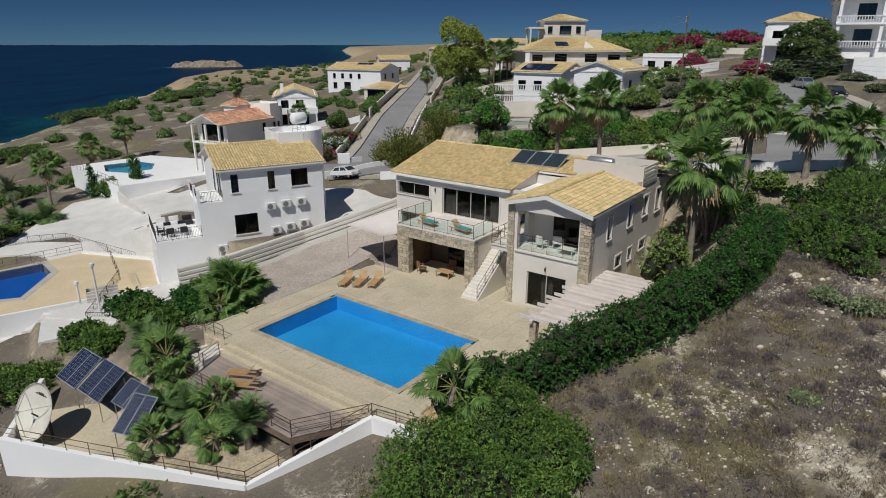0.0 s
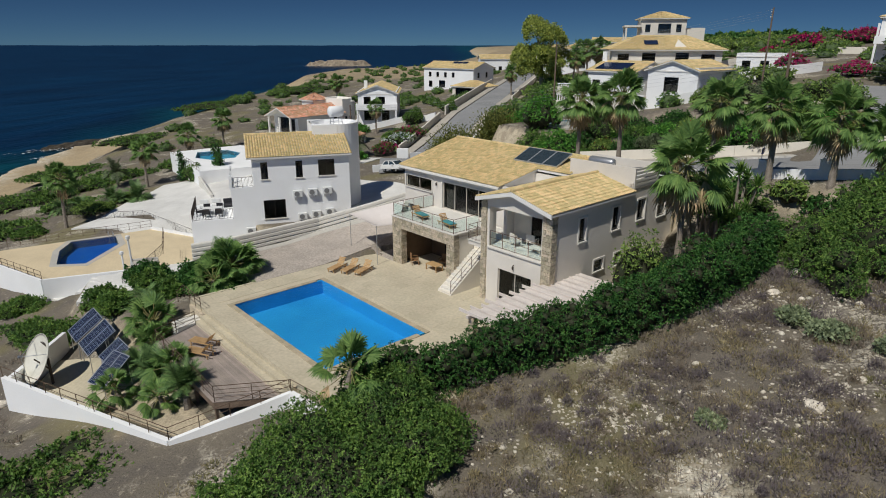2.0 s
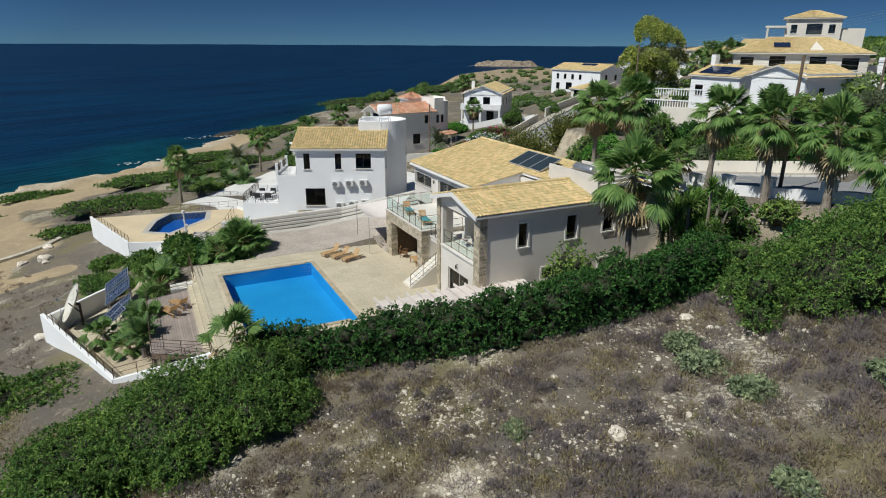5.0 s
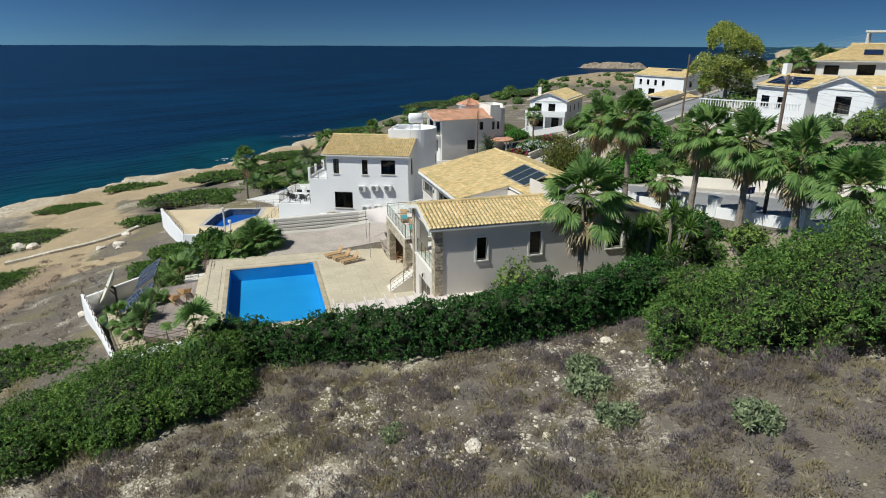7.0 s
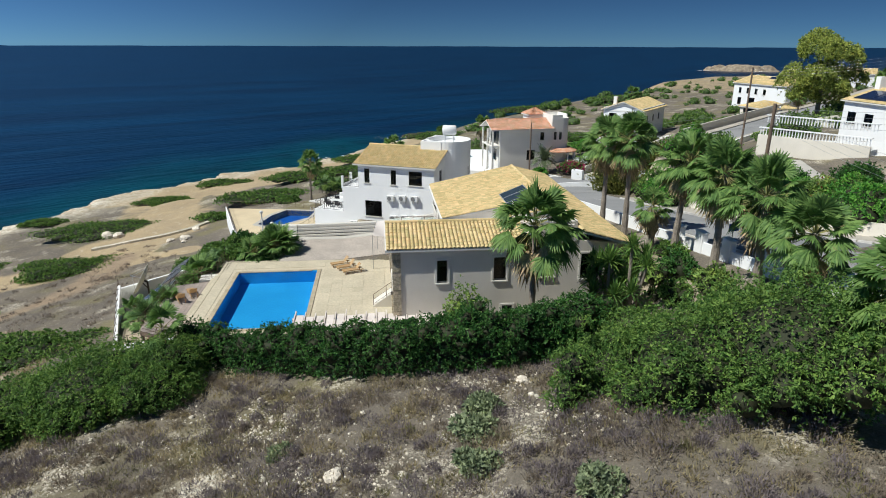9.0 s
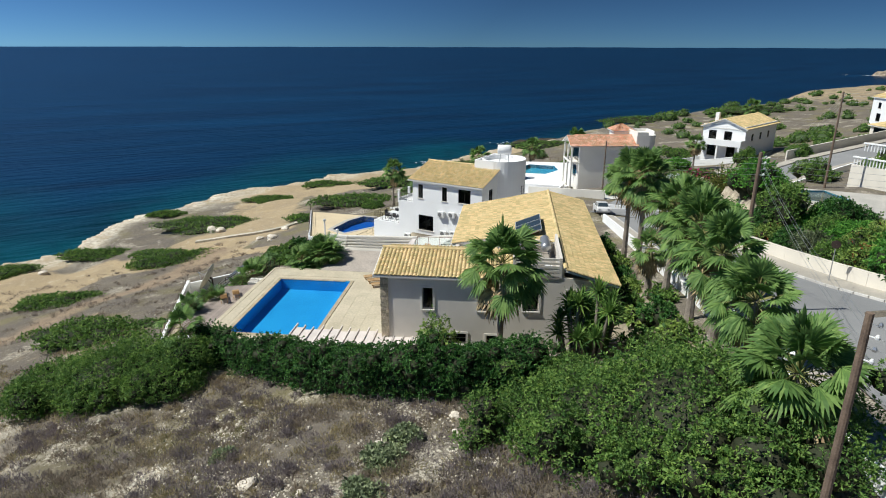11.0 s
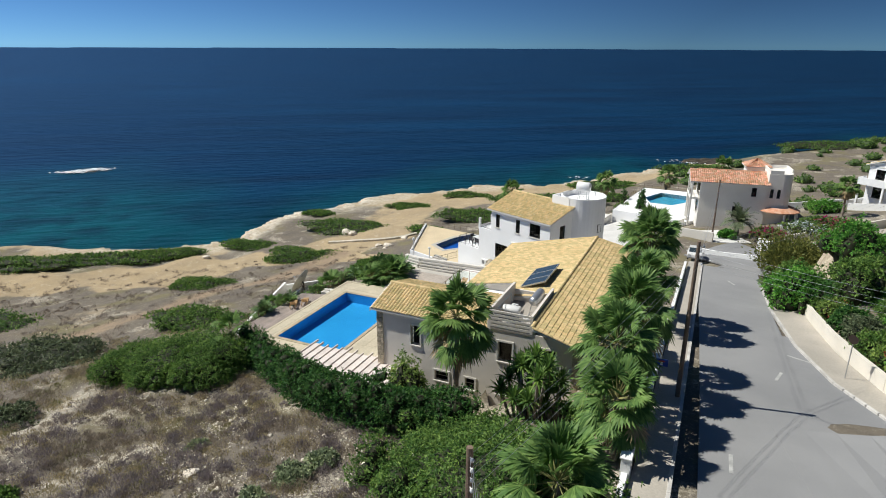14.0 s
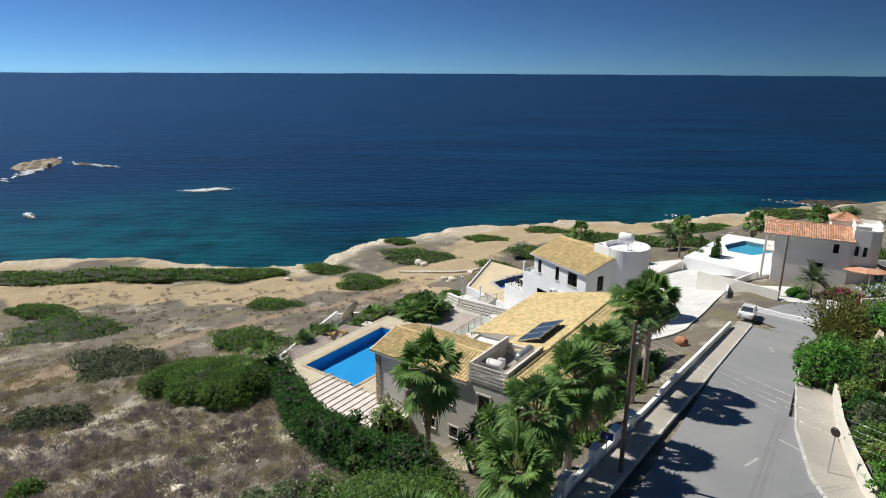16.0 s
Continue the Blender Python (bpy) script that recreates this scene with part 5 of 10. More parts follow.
# round stair tower with a parapet and the water tank platform
bm = bmesh.new()
bm_lathe(bm, [(2.75, -1.0), (2.75, 9.05), (2.5, 9.05), (2.5, 8.5), (0.01, 8.5)], 40, (9.3, 7.1, 0))
part("stair_tower", bm, WHITE_WALL, nb, "white rendered round tower", smooth=False)
bm = bmesh.new()
for d in ((6.7, 9.3, 4.3, 4.5), (6.7, 6.9, 4.5, 9.7), (6.9, 9.3, 9.5, 9.7)):
    bm_box(bm, *d, 6.0, 9.05)
bm_box(bm, 6.9, 9.3, 4.5, 9.5, 6.0, 8.45)
part("roof_terrace", bm, WHITE_WALL, nb)
window(nb, facing(12.02, 6.6, 4.9, "e"), 0.7, 1.0, fram=DARK_FRAME, leaves=1, sill=False, depth=-0.02)
# balcony over the sea side, with its terrace below
bm = bmesh.new()
bm_box(bm, -2.1, 0.2, 0.35, 5.6, 3.45, 3.72)
for d in ((-2.1, -1.85, 0.35, 0.6), (-2.1, -1.85, 2.6, 2.85), (-2.1, -1.85, 5.35, 5.6)):
    bm_box(bm, *d, 3.72, 5.0)
bm_box(bm, -2.0, -1.88, 0.6, 5.35, 3.72, 4.0)
part("balcony", bm, WHITE_WALL, nb)
railing(nb, [(0.15, 0.45, 3.72), (-1.9, 0.45, 3.72)], h=1.0, mat=IRON, rails=(0.1, 1.0), balusters=0.13, gap=1.1)
railing(nb, [(-1.97, 0.6, 4.0), (-1.97, 5.35, 4.0)], h=0.75, mat=IRON, rails=(0.1, 1.0), balusters=0.13, gap=1.2)
bm = bmesh.new()
bm_box(bm, -6.0, 0.2, 0.35, 7.2, 0.25, 0.6)
wall_bm(bm, "u", 0.35, 0.25, -6.0, 0.2, -5.6, 0.25)
wall_bm(bm, "v", -6.0, 0.25, 0.6, 7.2, -5.6, 0.25)
wall_bm(bm, "u", 7.2, -0.25, -5.75, 0.2, -5.6, 0.25)
part("lower_terrace", bm, WHITE_WALL, nb)
boxpart("store_room", (-5.7, 0.1, 2.6, 2.8, -5.6, 0.2), ROOM, nb)
boxpart("lower_block", (-2.0, 0.2, 0.352, 4.6, 0.6, 3.45), WHITE_WALL, nb, "white rendered block under the balcony")
railing(nb, [(-2.05, 0.45, 0.6), (-5.9, 0.45, 0.6), (-5.9, 7.1, 0.6)], h=1.05, mat=IRON, rails=(0.1, 1.0), balusters=0.14, gap=1.3)


def ac_unit(m, label="white wall-mounted air conditioner unit with a round fan grille"):
    ob = thing("air_conditioner", m, label, "air conditioner", "air conditioners on the white house")
    bm = bmesh.new()
    bm_box(bm, 0, 0.9, -0.42, -0.08, 0, 0.68, bevel=0.02)
    part("casing", bm, PLASTIC_WHITE, ob)
    bm = bmesh.new()
    bm_lathe(bm, [(0.0, 0.0), (0.24, 0.0), (0.26, 0.02), (0.24, 0.04), (0.0, 0.03)], 14)
    part("fan_grille", bm, GREY_GRILLE, ob, m=pose(0.36, -0.415, 0.34, 90, 0, 0))
    bm = bmesh.new()
    for x in (0.12, 0.74):
        bm_box(bm, x, x + 0.04, -0.42, 0.0, -0.05, -0.005)
        bm_box(bm, x, x + 0.04, -0.04, 0.0, -0.35, -0.05)
    part("bracket", bm, STEEL, ob)
    return ob


first = ac_unit(NB @ pose(3.95, 0.35, 2.45))
for u, z in ((5.45, 2.55), (6.95, 2.6), (4.3, 0.05), (5.7, 0.2), (7.1, 0.35)):
    copy_thing(first, NB @ pose(u, 0.35, z))
copy_thing(first, NB @ pose(-0.9, 0.2, -1.0))


def water_tank(m, label, name="water_heater", tank=WHITE_WALL):
    """A rooftop solar heater: stand, cylinder and a sloping collector."""
    ob = thing(name, m, label, "water heater", "rooftop water heaters")
    bm = bmesh.new()
    for x in (-0.5, 0.5):
        for y in (-0.4, 0.4):
            bm_rod(bm, (x, y, 0), (x * 0.8, y * 0.7, 0.9), 0.03, 5)
    bm_rod(bm, (-0.5, 0.4, 0.45), (0.5, 0.4, 0.45), 0.02, 4)
    bm_rod(bm, (-0.5, -0.4, 0.45), (0.5, -0.4, 0.45), 0.02, 4)
    part("stand", bm, STEEL, ob)
    bm = bmesh.new()
    bm_lathe(bm, [(0.0, -0.75), (0.35, -0.72), (0.45, -0.62), (0.45, 0.62), (0.35, 0.72), (0.0, 0.75)], 16)
    part("tank", bm, tank, ob, m=pose(0, 0, 1.3, 0, 90, 0), smooth=True)
    return ob


bm = bmesh.new()
tank1 = water_tank(NB @ pose(9.6, 6.6, 8.5, 0, 0, 20) @ Matrix.Diagonal((1.15, 1.15, 1.3, 1)), "white cylindrical water tank on a steel stand")
bm.free()
# the pool terrace below the house
tz = -5.2
nbt = thing("pool_terrace", Matrix(), "cream paved terrace with a white edge wall round a pool", "terrace", kind="structure")
corner = [(-54.0, 55.2), (-39.3, 50.0), (-27.0, 58.0), (-31.5, 66.2), (-40.5, 68.5)]
pool_poly = [(-46.5, 61.9), (-45.2, 58.6), (-42.0, 54.7), (-39.2, 55.6), (-40.4, 62.3), (-43.0, 65.0)]


def ring_prism(name, outer, inner, z0, z1, mat, parent, label=""):
    """A slab with a hole, both outlines counter-clockwise or both clockwise, built by ring quads."""
    bm = bmesh.new()
    co = Vector((sum(p[0] for p in inner) / len(inner), sum(p[1] for p in inner) / len(inner)))
    ang = sorted({math.atan2(p[1] - co.y, p[0] - co.x) for p in (*outer, *inner)})

    def cast(poly, a):
        d = Vector((math.cos(a), math.sin(a)))
        best = None
        for p, q in zip(poly, poly[1:] + poly[:1]):
            e = Vector(q) - Vector(p)
            den = d.x * e.y - d.y * e.x
            if abs(den) < 1e-9:
                continue
            w = Vector(p) - co
            t = (w.x * e.y - w.y * e.x) / den
            s = (w.x * d.y - w.y * d.x) / den
            if t > 0 and -1e-6 <= s <= 1 + 1e-6:
                best = t if best is None else min(best, t)
        return co + d * best
    rings = [[bm.verts.new((*cast(poly, a), z)) for a in ang] for poly, z in ((inner, z1), (outer, z1), (outer, z0), (inner, z0))]
    n = len(ang)
    for r, s in zip(rings, rings[1:] + rings[:1]):
        for i in range(n):
            bm.faces.new((r[i], r[(i + 1) % n], s[(i + 1) % n], s[i]))
    return part(name, bm, mat, parent, label)


def pool_in(name, poly, z, mat, label, depth=0.9):
    ob = thing(name, Matrix(), label, "swimming pool", "neighbouring pools")
    bm = bmesh.new()
    lo = [bm.verts.new((x, y, z - depth)) for x, y in poly]
    hi = [bm.verts.new((x, y, z - 0.01)) for x, y in poly]
    for i in range(len(poly)):
        j = (i + 1) % len(poly)
        bm.faces.new((lo[i], lo[j], hi[j], hi[i]))
    bm.faces.new(lo)
    part("basin", bm, mat, ob)
    wt = link("water", shape([(x, y, z - 0.06) for x, y in poly], [tuple(range(len(poly)))]), POOL_WATER, ob, "clear still water")
    wt.visible_shadow = False
    return ob


YELLOW_PAVE = surface("ochre_terrace_paving", (0.68, 0.56, 0.37), (0.61, 0.50, 0.33), big=0.4, fine=6, grain=0.08)
ring_prism("paving", corner, pool_poly, tz - 2.2, tz, YELLOW_PAVE, nbt, "ochre terrace paving")
bm = bmesh.new()
for p, q in zip(corner, corner[1:]):
    d = Vector(q) - Vector(p)
    nn = Vector((-d.y, d.x)).normalized() * 0.14
    bm_prism(bm, [tuple(Vector(p) - nn), tuple(Vector(q) - nn), tuple(Vector(q) + nn), tuple(Vector(p) + nn)], tz - 2.6, tz + 0.3)
part("edge_wall", bm, WHITE_WALL, nbt, "white rendered edge wall")
railing(nbt, [(*corner[4], tz + 0.3), (*corner[0], tz + 0.3), (*corner[1], tz + 0.3)], h=0.85, mat=BRONZE, rails=(0.1, 0.5, 1.0), gap=1.3)
pool_in("swimming_pool", pool_poly, tz, POOL_DEEP, "six-sided deep blue neighbouring swimming pool")
rim = [(-47.2, 62.0), (-45.8, 58.3), (-42.2, 53.9), (-38.5, 55.1), (-39.7, 62.6), (-42.9, 65.8)]
ring_prism("pool_rim", rim, pool_poly, tz - 0.05, tz + 0.02, CONCRETE, nbt, "pale concrete pool surround")
# white paved slopes between the house and its pool
for a, b, c, d, lift in (((-39.0, 50.2), (-24.5, 47.0), (-22.5, 55.2), (-29.5, 58.0), 0.22), ((-29.0, 66.5), (-26, 61), (-29, 60), (-33.0, 65.5), 0.3),
                         ((-11.0, 61.0), (-1.0, 62.5), (-8.5, 73.5), (-16, 70.0), 0.2), ((-16, 70.0), (-8.5, 73.5), (-22.0, 83.5), (-27.0, 76), 0.2), ((-27.0, 76), (-22.0, 83.5), (-34, 92), (-43, 84), 0.2)):
    tagged(drape("forecourt", a, b, c, d, CONCRETE_WHITE, lift=lift, thick=0.4), "pale concrete paved forecourt beside the white house", "paving", kind="structure")
for k in range(8):
    boxpart("garden_step", (-2.6, -0.1, -k * 0.34 - 0.34, -k * 0.34, -0.9 - 0.17 * (k + 1), -0.17 * k), CONCRETE, nb, "white concrete garden step", m=pose(-9.5, 1.5, -3.0))
railing(nb, [(-9.3, 3.0, -3.2), (-12.2, -3.2, -4.4), (-9.4, -5.2, -4.2)], h=1.0, mat=IRON, rails=(0.1, 1.0), balusters=0.15, gap=1.4)
railing(nb, [(-9.3, 3.0, -3.2), (-9.8, 9.0, -3.0)], h=1.0, mat=BRONZE, rails=(0.1, 0.5, 1.0), gap=1.4)
# banded boundary wall between the two plots, climbing to the street
RW = [xy_of(-11.6, 1.6) + (1.25,), xy_of(-10.4, 4.2) + (1.5,), xy_of(-10.2, 13.0) + (1.72,), xy_of(-7.4, 17.0) + (3.0,), xy_of(-5.0, 20.6) + (4.2,), xy_of(-4.4, 28) + (5.2,)]
rw = masonry("wall_banded", RW, 1.3, 0.35, TRIM, "boundary wall of long pale horizontal bands", base=-1.6)
for k, f in enumerate((0.05, 0.38, 0.71, 1.04)):
    for p, q in zip(RW, RW[1:]):
        p, q = Vector(p), Vector(q)
        d = (q - p).normalized()
        nn = Vector((-d.y, d.x, 0)).normalized()
        bm = bmesh.new()
        vs = [bm.verts.new(e + nn * o + Vector((0, 0, z - f))) for e in (p, q) for o in (-0.24 - 0.09 * k, 0.22) for z in (-0.2, 0.0)]
        for fc in ((0, 1, 3, 2), (4, 6, 7, 5), (0, 4, 5, 1), (2, 3, 7, 6), (1, 5, 7, 3), (0, 2, 6, 4)):
            bm.faces.new([vs[i] for i in fc])
        part("band", bm, TRIM, rw)
# cobbled yard beside the terrace, with a smooth concrete margin under the wall
tagged(drape("yard", xy_of(-9.0, 2.9), xy_of(-2.9, 2.9), xy_of(-2.9, 13.86), xy_of(-8.9, 13.0), COBBLE, lift=0.13, cell=0.5, thick=0.3), "cobbled yard of grey-pink setts", "yard", kind="structure")
tagged(drape("yard", xy_of(-8.9, 13.0), xy_of(-2.9, 13.86), xy_of(-3.5, 18.4), xy_of(-5.2, 18.4), COBBLE, lift=0.13, cell=0.5, thick=0.3), "cobbled yard of grey-pink setts", "yard", kind="structure")
tagged(drape("yard", xy_of(-2.9, 13.86), xy_of(0.15, 13.86), xy_of(0.15, 18.2), xy_of(-3.4, 18.2), COBBLE, lift=0.135, cell=0.5, thick=0.3), "cobbled yard of grey-pink setts", "yard", kind="structure")
tagged(drape("margin", xy_of(-10.3, 2.9), xy_of(-9.0, 2.9), xy_of(-8.9, 13.0), xy_of(-10.1, 13.0), CONCRETE, lift=0.14, cell=0.6, thick=0.3), "smooth concrete margin under the banded wall", "paving", kind="structure")
tagged(drape("margin", xy_of(-10.1, 13.0), xy_of(-8.9, 13.0), xy_of(-5.2, 18.4), xy_of(-6.4, 18.4), CONCRETE, lift=0.14, cell=0.6, thick=0.3), "smooth concrete margin under the banded wall", "paving", kind="structure")


# ---- houses further off ----
def far_house(name, m, w, d, h, label, wall=None, tile=None, roof="gable", rise=1.8, over=0.4, wins=(), storeys=2, seed=1, group="houses along the coast"):
    """A simple house: walls, floor band, a roof of its kind, windows as (side, offset, z, width, height)."""
    wall, tile = wall or WHITE_WALL, tile or TILE
    ob = thing(name, m, label, "house", group)
    bm = bmesh.new()
    for side, axis, at, t, a0, a1 in (("s", "u", 0, 0.25, 0, w), ("n", "u", d, -0.25, 0, w), ("e", "v", w, -0.25, 0.25, d - 0.25), ("w", "v", 0, 0.25, 0.25, d - 0.25)):
        holes = [(o, o + ww, z, z + hh) for s, o, z, ww, hh in wins if s == side]
        bm2 = bmesh.new()
        wall_bm(bm2, axis, at, t, a0, a1, -1.6, h, holes)
        part("wall", bm2, wall, ob)
    if roof == "gable":
        for at in (0.0, w - 0.25):
            bm_prism(bm, [(at, 0), (at + 0.25, 0), (at + 0.25, d / 2), (at, d / 2)], h, [h, h, h + rise - 0.1, h + rise - 0.1])
            bm_prism(bm, [(at, d / 2), (at + 0.25, d / 2), (at + 0.25, d), (at, d)], h, [h + rise - 0.1, h + rise - 0.1, h, h])
        part("gable", bm, wall, ob)
    else:
        bm.free()
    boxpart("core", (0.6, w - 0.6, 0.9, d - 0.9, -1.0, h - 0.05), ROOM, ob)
    o = over
    e = h - 0.05
    if roof == "gable":
        roof_plane(ob, (-o, -o, e), (w + o, -o, e), (w + o, d / 2, h + rise), (-o, d / 2, h + rise), tile, seed=seed, wide=0.34, long=0.5)
        roof_plane(ob, (w + o, d + o, e), (-o, d + o, e), (-o, d / 2, h + rise), (w + o, d / 2, h + rise), tile, seed=seed + 1, wide=0.34, long=0.5)
        link("ridge_tiles", cap_mesh((-o, d / 2, h + rise + 0.04), (w + o, d / 2, h + rise + 0.04), long=0.5), tile, ob)
    elif roof == "hip":
        r = d / 2
        a, b = (r * 0.9, d / 2, h + rise), (w - r * 0.9, d / 2, h + rise)
        P = [(-o, -o, e), (w + o, -o, e), (w + o, d + o, e), (-o, d + o, e)]
        a2, b2_ = (a[0] + 0.02, a[1], a[2]), (b[0] - 0.02, b[1], b[2])
        roof_plane(ob, P[0], P[1], b, a, tile, seed=seed, wide=0.4, long=0.55)
        roof_plane(ob, P[2], P[3], a, b, tile, seed=seed + 1, wide=0.4, long=0.55)
        roof_plane(ob, P[1], P[2], b, b2_, tile, seed=seed + 2, wide=0.4, long=0.55)
        roof_plane(ob, P[3], P[0], a, a2, tile, seed=seed + 3, wide=0.4, long=0.55)
        for p, q in ((P[0], a), (P[1], b), (P[2], b), (P[3], a), (a, b)):
            link("ridge_tiles", cap_mesh(p, q, long=0.5), tile, ob)
    else:
        boxpart("roof", (-0.1, w + 0.1, -0.1, d + 0.1, h, h + 0.18), FASCIA, ob)
        bm = bmesh.new()
        for q in ((-0.05, w + 0.05, -0.05, 0.15), (-0.05, w + 0.05, d - 0.15, d + 0.05), (-0.05, 0.15, 0.15, d - 0.15), (w - 0.15, w + 0.05, 0.15, d - 0.15)):
            bm_box(bm, *q, h + 0.18, h + 0.7)
        part("parapet", bm, wall, ob)
    for s, off, z, ww, hh in wins:
        u, v = {"s": (off, 0), "n": (off + ww, d), "e": (w, off), "w": (0, off + ww)}[s]
        window(ob, facing(u, v, z, s), ww, hh, fram=DARK_FRAME, leaves=2 if ww > 1 else 1, depth=0.06)
    return ob


def balcony(ob, x0, x1, y0, y1, z, mat=None, posts=()):
    bm = bmesh.new()
    bm_box(bm, x0, x1, y0, y1, z - 0.25, z)
    bm_box(bm, x0, x1, y0, y0 + 0.15, z, z + 0.95)
    bm_box(bm, x0, x0 + 0.15, y0 + 0.15, y1, z, z + 0.95)
    bm_box(bm, x1 - 0.15, x1, y0 + 0.15, y1, z, z + 0.95)
    part("balcony", bm, mat or WHITE_WALL, ob)
    for x, y, za, zb in posts:
        boxpart("column", (x - 0.16, x + 0.16, y - 0.16, y + 0.16, za, zb), mat or WHITE_WALL, ob)


red = far_house("cream_house", pose(-32.2, 96.2, -0.6, 0, 0, 61) @ Matrix.Diagonal((0.9, 0.9, 0.92, 1)), 10.8, 7.2, 7.15, "cream two-storey house with patchy red tile roof", wall=PALE_WALL, tile=TILE_RED, rise=1.5, seed=31,
                wins=(("s", 8.3, 5.0, 0.8, 1.5), ("s", 5.6, 1.2, 1.7, 1.9), ("w", 0.9, 4.2, 5.2, 2.7), ("w", 2.0, 1.0, 3.0, 2.2)))
bm = bmesh.new()
bm_box(bm, -1.6, 0, 0.2, 7.0, 3.85, 4.1)
for y in (0.35, 3.6, 6.85):
    bm_box(bm, -1.55, -1.25, y - 0.15, y + 0.15, -1, 7.0)
part("loggia", bm, PALE_WALL, red)
roof_plane(red, (-1.9, -0.4, 7.1), (-0.4, -0.4, 7.1), (-0.4, 3.6, 8.65), (-1.9, 3.6, 8.65), TILE_RED, seed=33, wide=0.34, long=0.5)
roof_plane(red, (-0.4, 7.6, 7.1), (-1.9, 7.6, 7.1), (-1.9, 3.6, 8.65), (-0.4, 3.6, 8.65), TILE_RED, seed=34, wide=0.34, long=0.5)
railing(red, [(-1.4, 0.4, 4.1), (-1.4, 6.8, 4.1)], h=1.0, mat=IRON, rails=(0.1, 1.0), balusters=0.18)
# the higher block at its end: a rounded corner, a parapet, two slit windows and a small hipped roof behind
bm = bmesh.new()
plan = [(10.8, 0.3)] + [(13.2 + 1.6 * math.sin(a * math.pi / 12), 1.9 - 1.6 * math.cos(a * math.pi / 12)) for a in range(7)] + [(14.8, 6.6), (10.8, 6.6)]
bm_prism(bm, plan, -1.2, 9.0)
part("end_block", bm, PALE_WALL, red)
bm = bmesh.new()
for d in ((10.85, 13.0, 0.35, 0.55), (10.85, 11.05, 0.55, 6.5), (14.55, 14.75, 2.1, 6.5), (11.05, 14.55, 6.3, 6.5)):
    bm_box(bm, *d, 9.0, 9.6)
part("end_parapet", bm, PALE_WALL, red)
for x in (11.3, 12.4):
    window(red, facing(x, 0.3, 4.9, "s"), 0.5, 1.5, fram=DARK_FRAME, leaves=1, sill=False, depth=-0.06)
pk = (9.8, 7.4, 10.4)
boxpart("roof_lantern", (8.0, 11.6, 5.6, 9.2, 6.8, 9.2), PALE_WALL, red)
cn = [(7.6, 5.2, 9.2), (12.0, 5.2, 9.2), (12.0, 9.6, 9.2), (7.6, 9.6, 9.2)]
for k in range(4):
    roof_plane(red, cn[k], cn[(k + 1) % 4], (pk[0] + 0.02, pk[1], pk[2]), pk, TILE_RED, seed=35 + k, wide=0.34, long=0.5)
bm = bmesh.new()
bm_lathe(bm, [(2.2, 3.3), (3.6, 2.75), (3.6, 2.6), (2.2, 2.9)], 20, (13.2, 1.9, 0))
part("porch_roof", bm, TILE_RED, red, "curved red tile porch roof")
for a in (-80, -40, 0, 40):
    bm = bmesh.new()
    x, y = 13.2 + 3.3 * math.cos(radians(a)), 1.9 + 3.3 * math.sin(radians(a))
    bm_rod(bm, (x, y, -1.2), (x, y, 2.65), 0.16, 10)
    part("porch_column", bm, PALE_WALL, red)

w2 = far_house("white_house", pose(-33.5, 129.5, 1.4, 0, 0, 13), 8.2, 15.5, 5.6, "white two-storey house with a pale tile roof and balcony", rise=0.1, roof="flat", seed=41,
               wins=(("s", 1.2, 3.5, 1.5, 1.7), ("s", 4.2, 3.5, 1.5, 1.7), ("s", 1.2, 0.3, 2.0, 2.0), ("s", 5.0, 0.3, 1.6, 2.0), ("e", 3.0, 3.4, 1.0, 1.3), ("e", 7.0, 3.4, 1.0, 1.3), ("e", 11, 3.4, 1.0, 1.3), ("e", 4.0, 0.4, 1.2, 1.5)))
roof_plane(w2, (8.7, -0.5, 5.85), (8.7, 16, 5.85), (4.1, 16, 7.6), (4.1, -0.5, 7.6), seed=42, wide=0.34, long=0.5)
roof_plane(w2, (-0.5, 16, 5.85), (-0.5, -0.5, 5.85), (4.1, -0.5, 7.6), (4.1, 16, 7.6), seed=43, wide=0.34, long=0.5)
bm = bmesh.new()
bm_prism(bm, [(0, 0.02), (4.1, 0.02), (4.1, 0.25), (0, 0.25)], 5.6, [5.75, 7.45, 7.45, 5.75])
bm_prism(bm, [(4.1, 0.02), (8.2, 0.02), (8.2, 0.25), (4.1, 0.25)], 5.6, [7.45, 5.75, 5.75, 7.45])
part("gable", bm, WHITE_WALL, w2)
balcony(w2, -0.3, 8.4, -2.2, 0.0, 2.9, posts=((0.0, -2.0, -1.5, 2.65), (8.1, -2.0, -1.5, 2.65), (4.0, -2.0, -1.5, 2.65)))
boxpart("chimney", (1.2, 1.9, 2.0, 2.7, 6.0, 8.4), WHITE_WALL, w2)

far2 = far_house("white_house", pose(-34.0, 193.0, 4.4, 0, 0, -28), 19.0, 10.0, 6.0, "white house with a straw tile roof and solar panels", rise=1.7, seed=51,
                 wins=(("s", 2, 3.4, 1, 1.4), ("s", 5, 3.4, 1, 1.4), ("s", 8, 3.4, 1, 1.4), ("s", 11, 3.4, 1, 1.4), ("s", 2, 0.4, 1.4, 1.8), ("s", 6, 0.4, 2.4, 2.0), ("e", 2, 3.4, 1.0, 1.5), ("e", 6, 3.4, 1.0, 1.5)))
for x in (8.5, 10.4, 12.3):
    boxpart("solar_panel", (x, x + 1.7, 0, 2.2, 0, 0.1), PANEL_GLASS, far2, "blue solar panel", m=pose(0, 2.5, 6.7, 28, 0, 0))
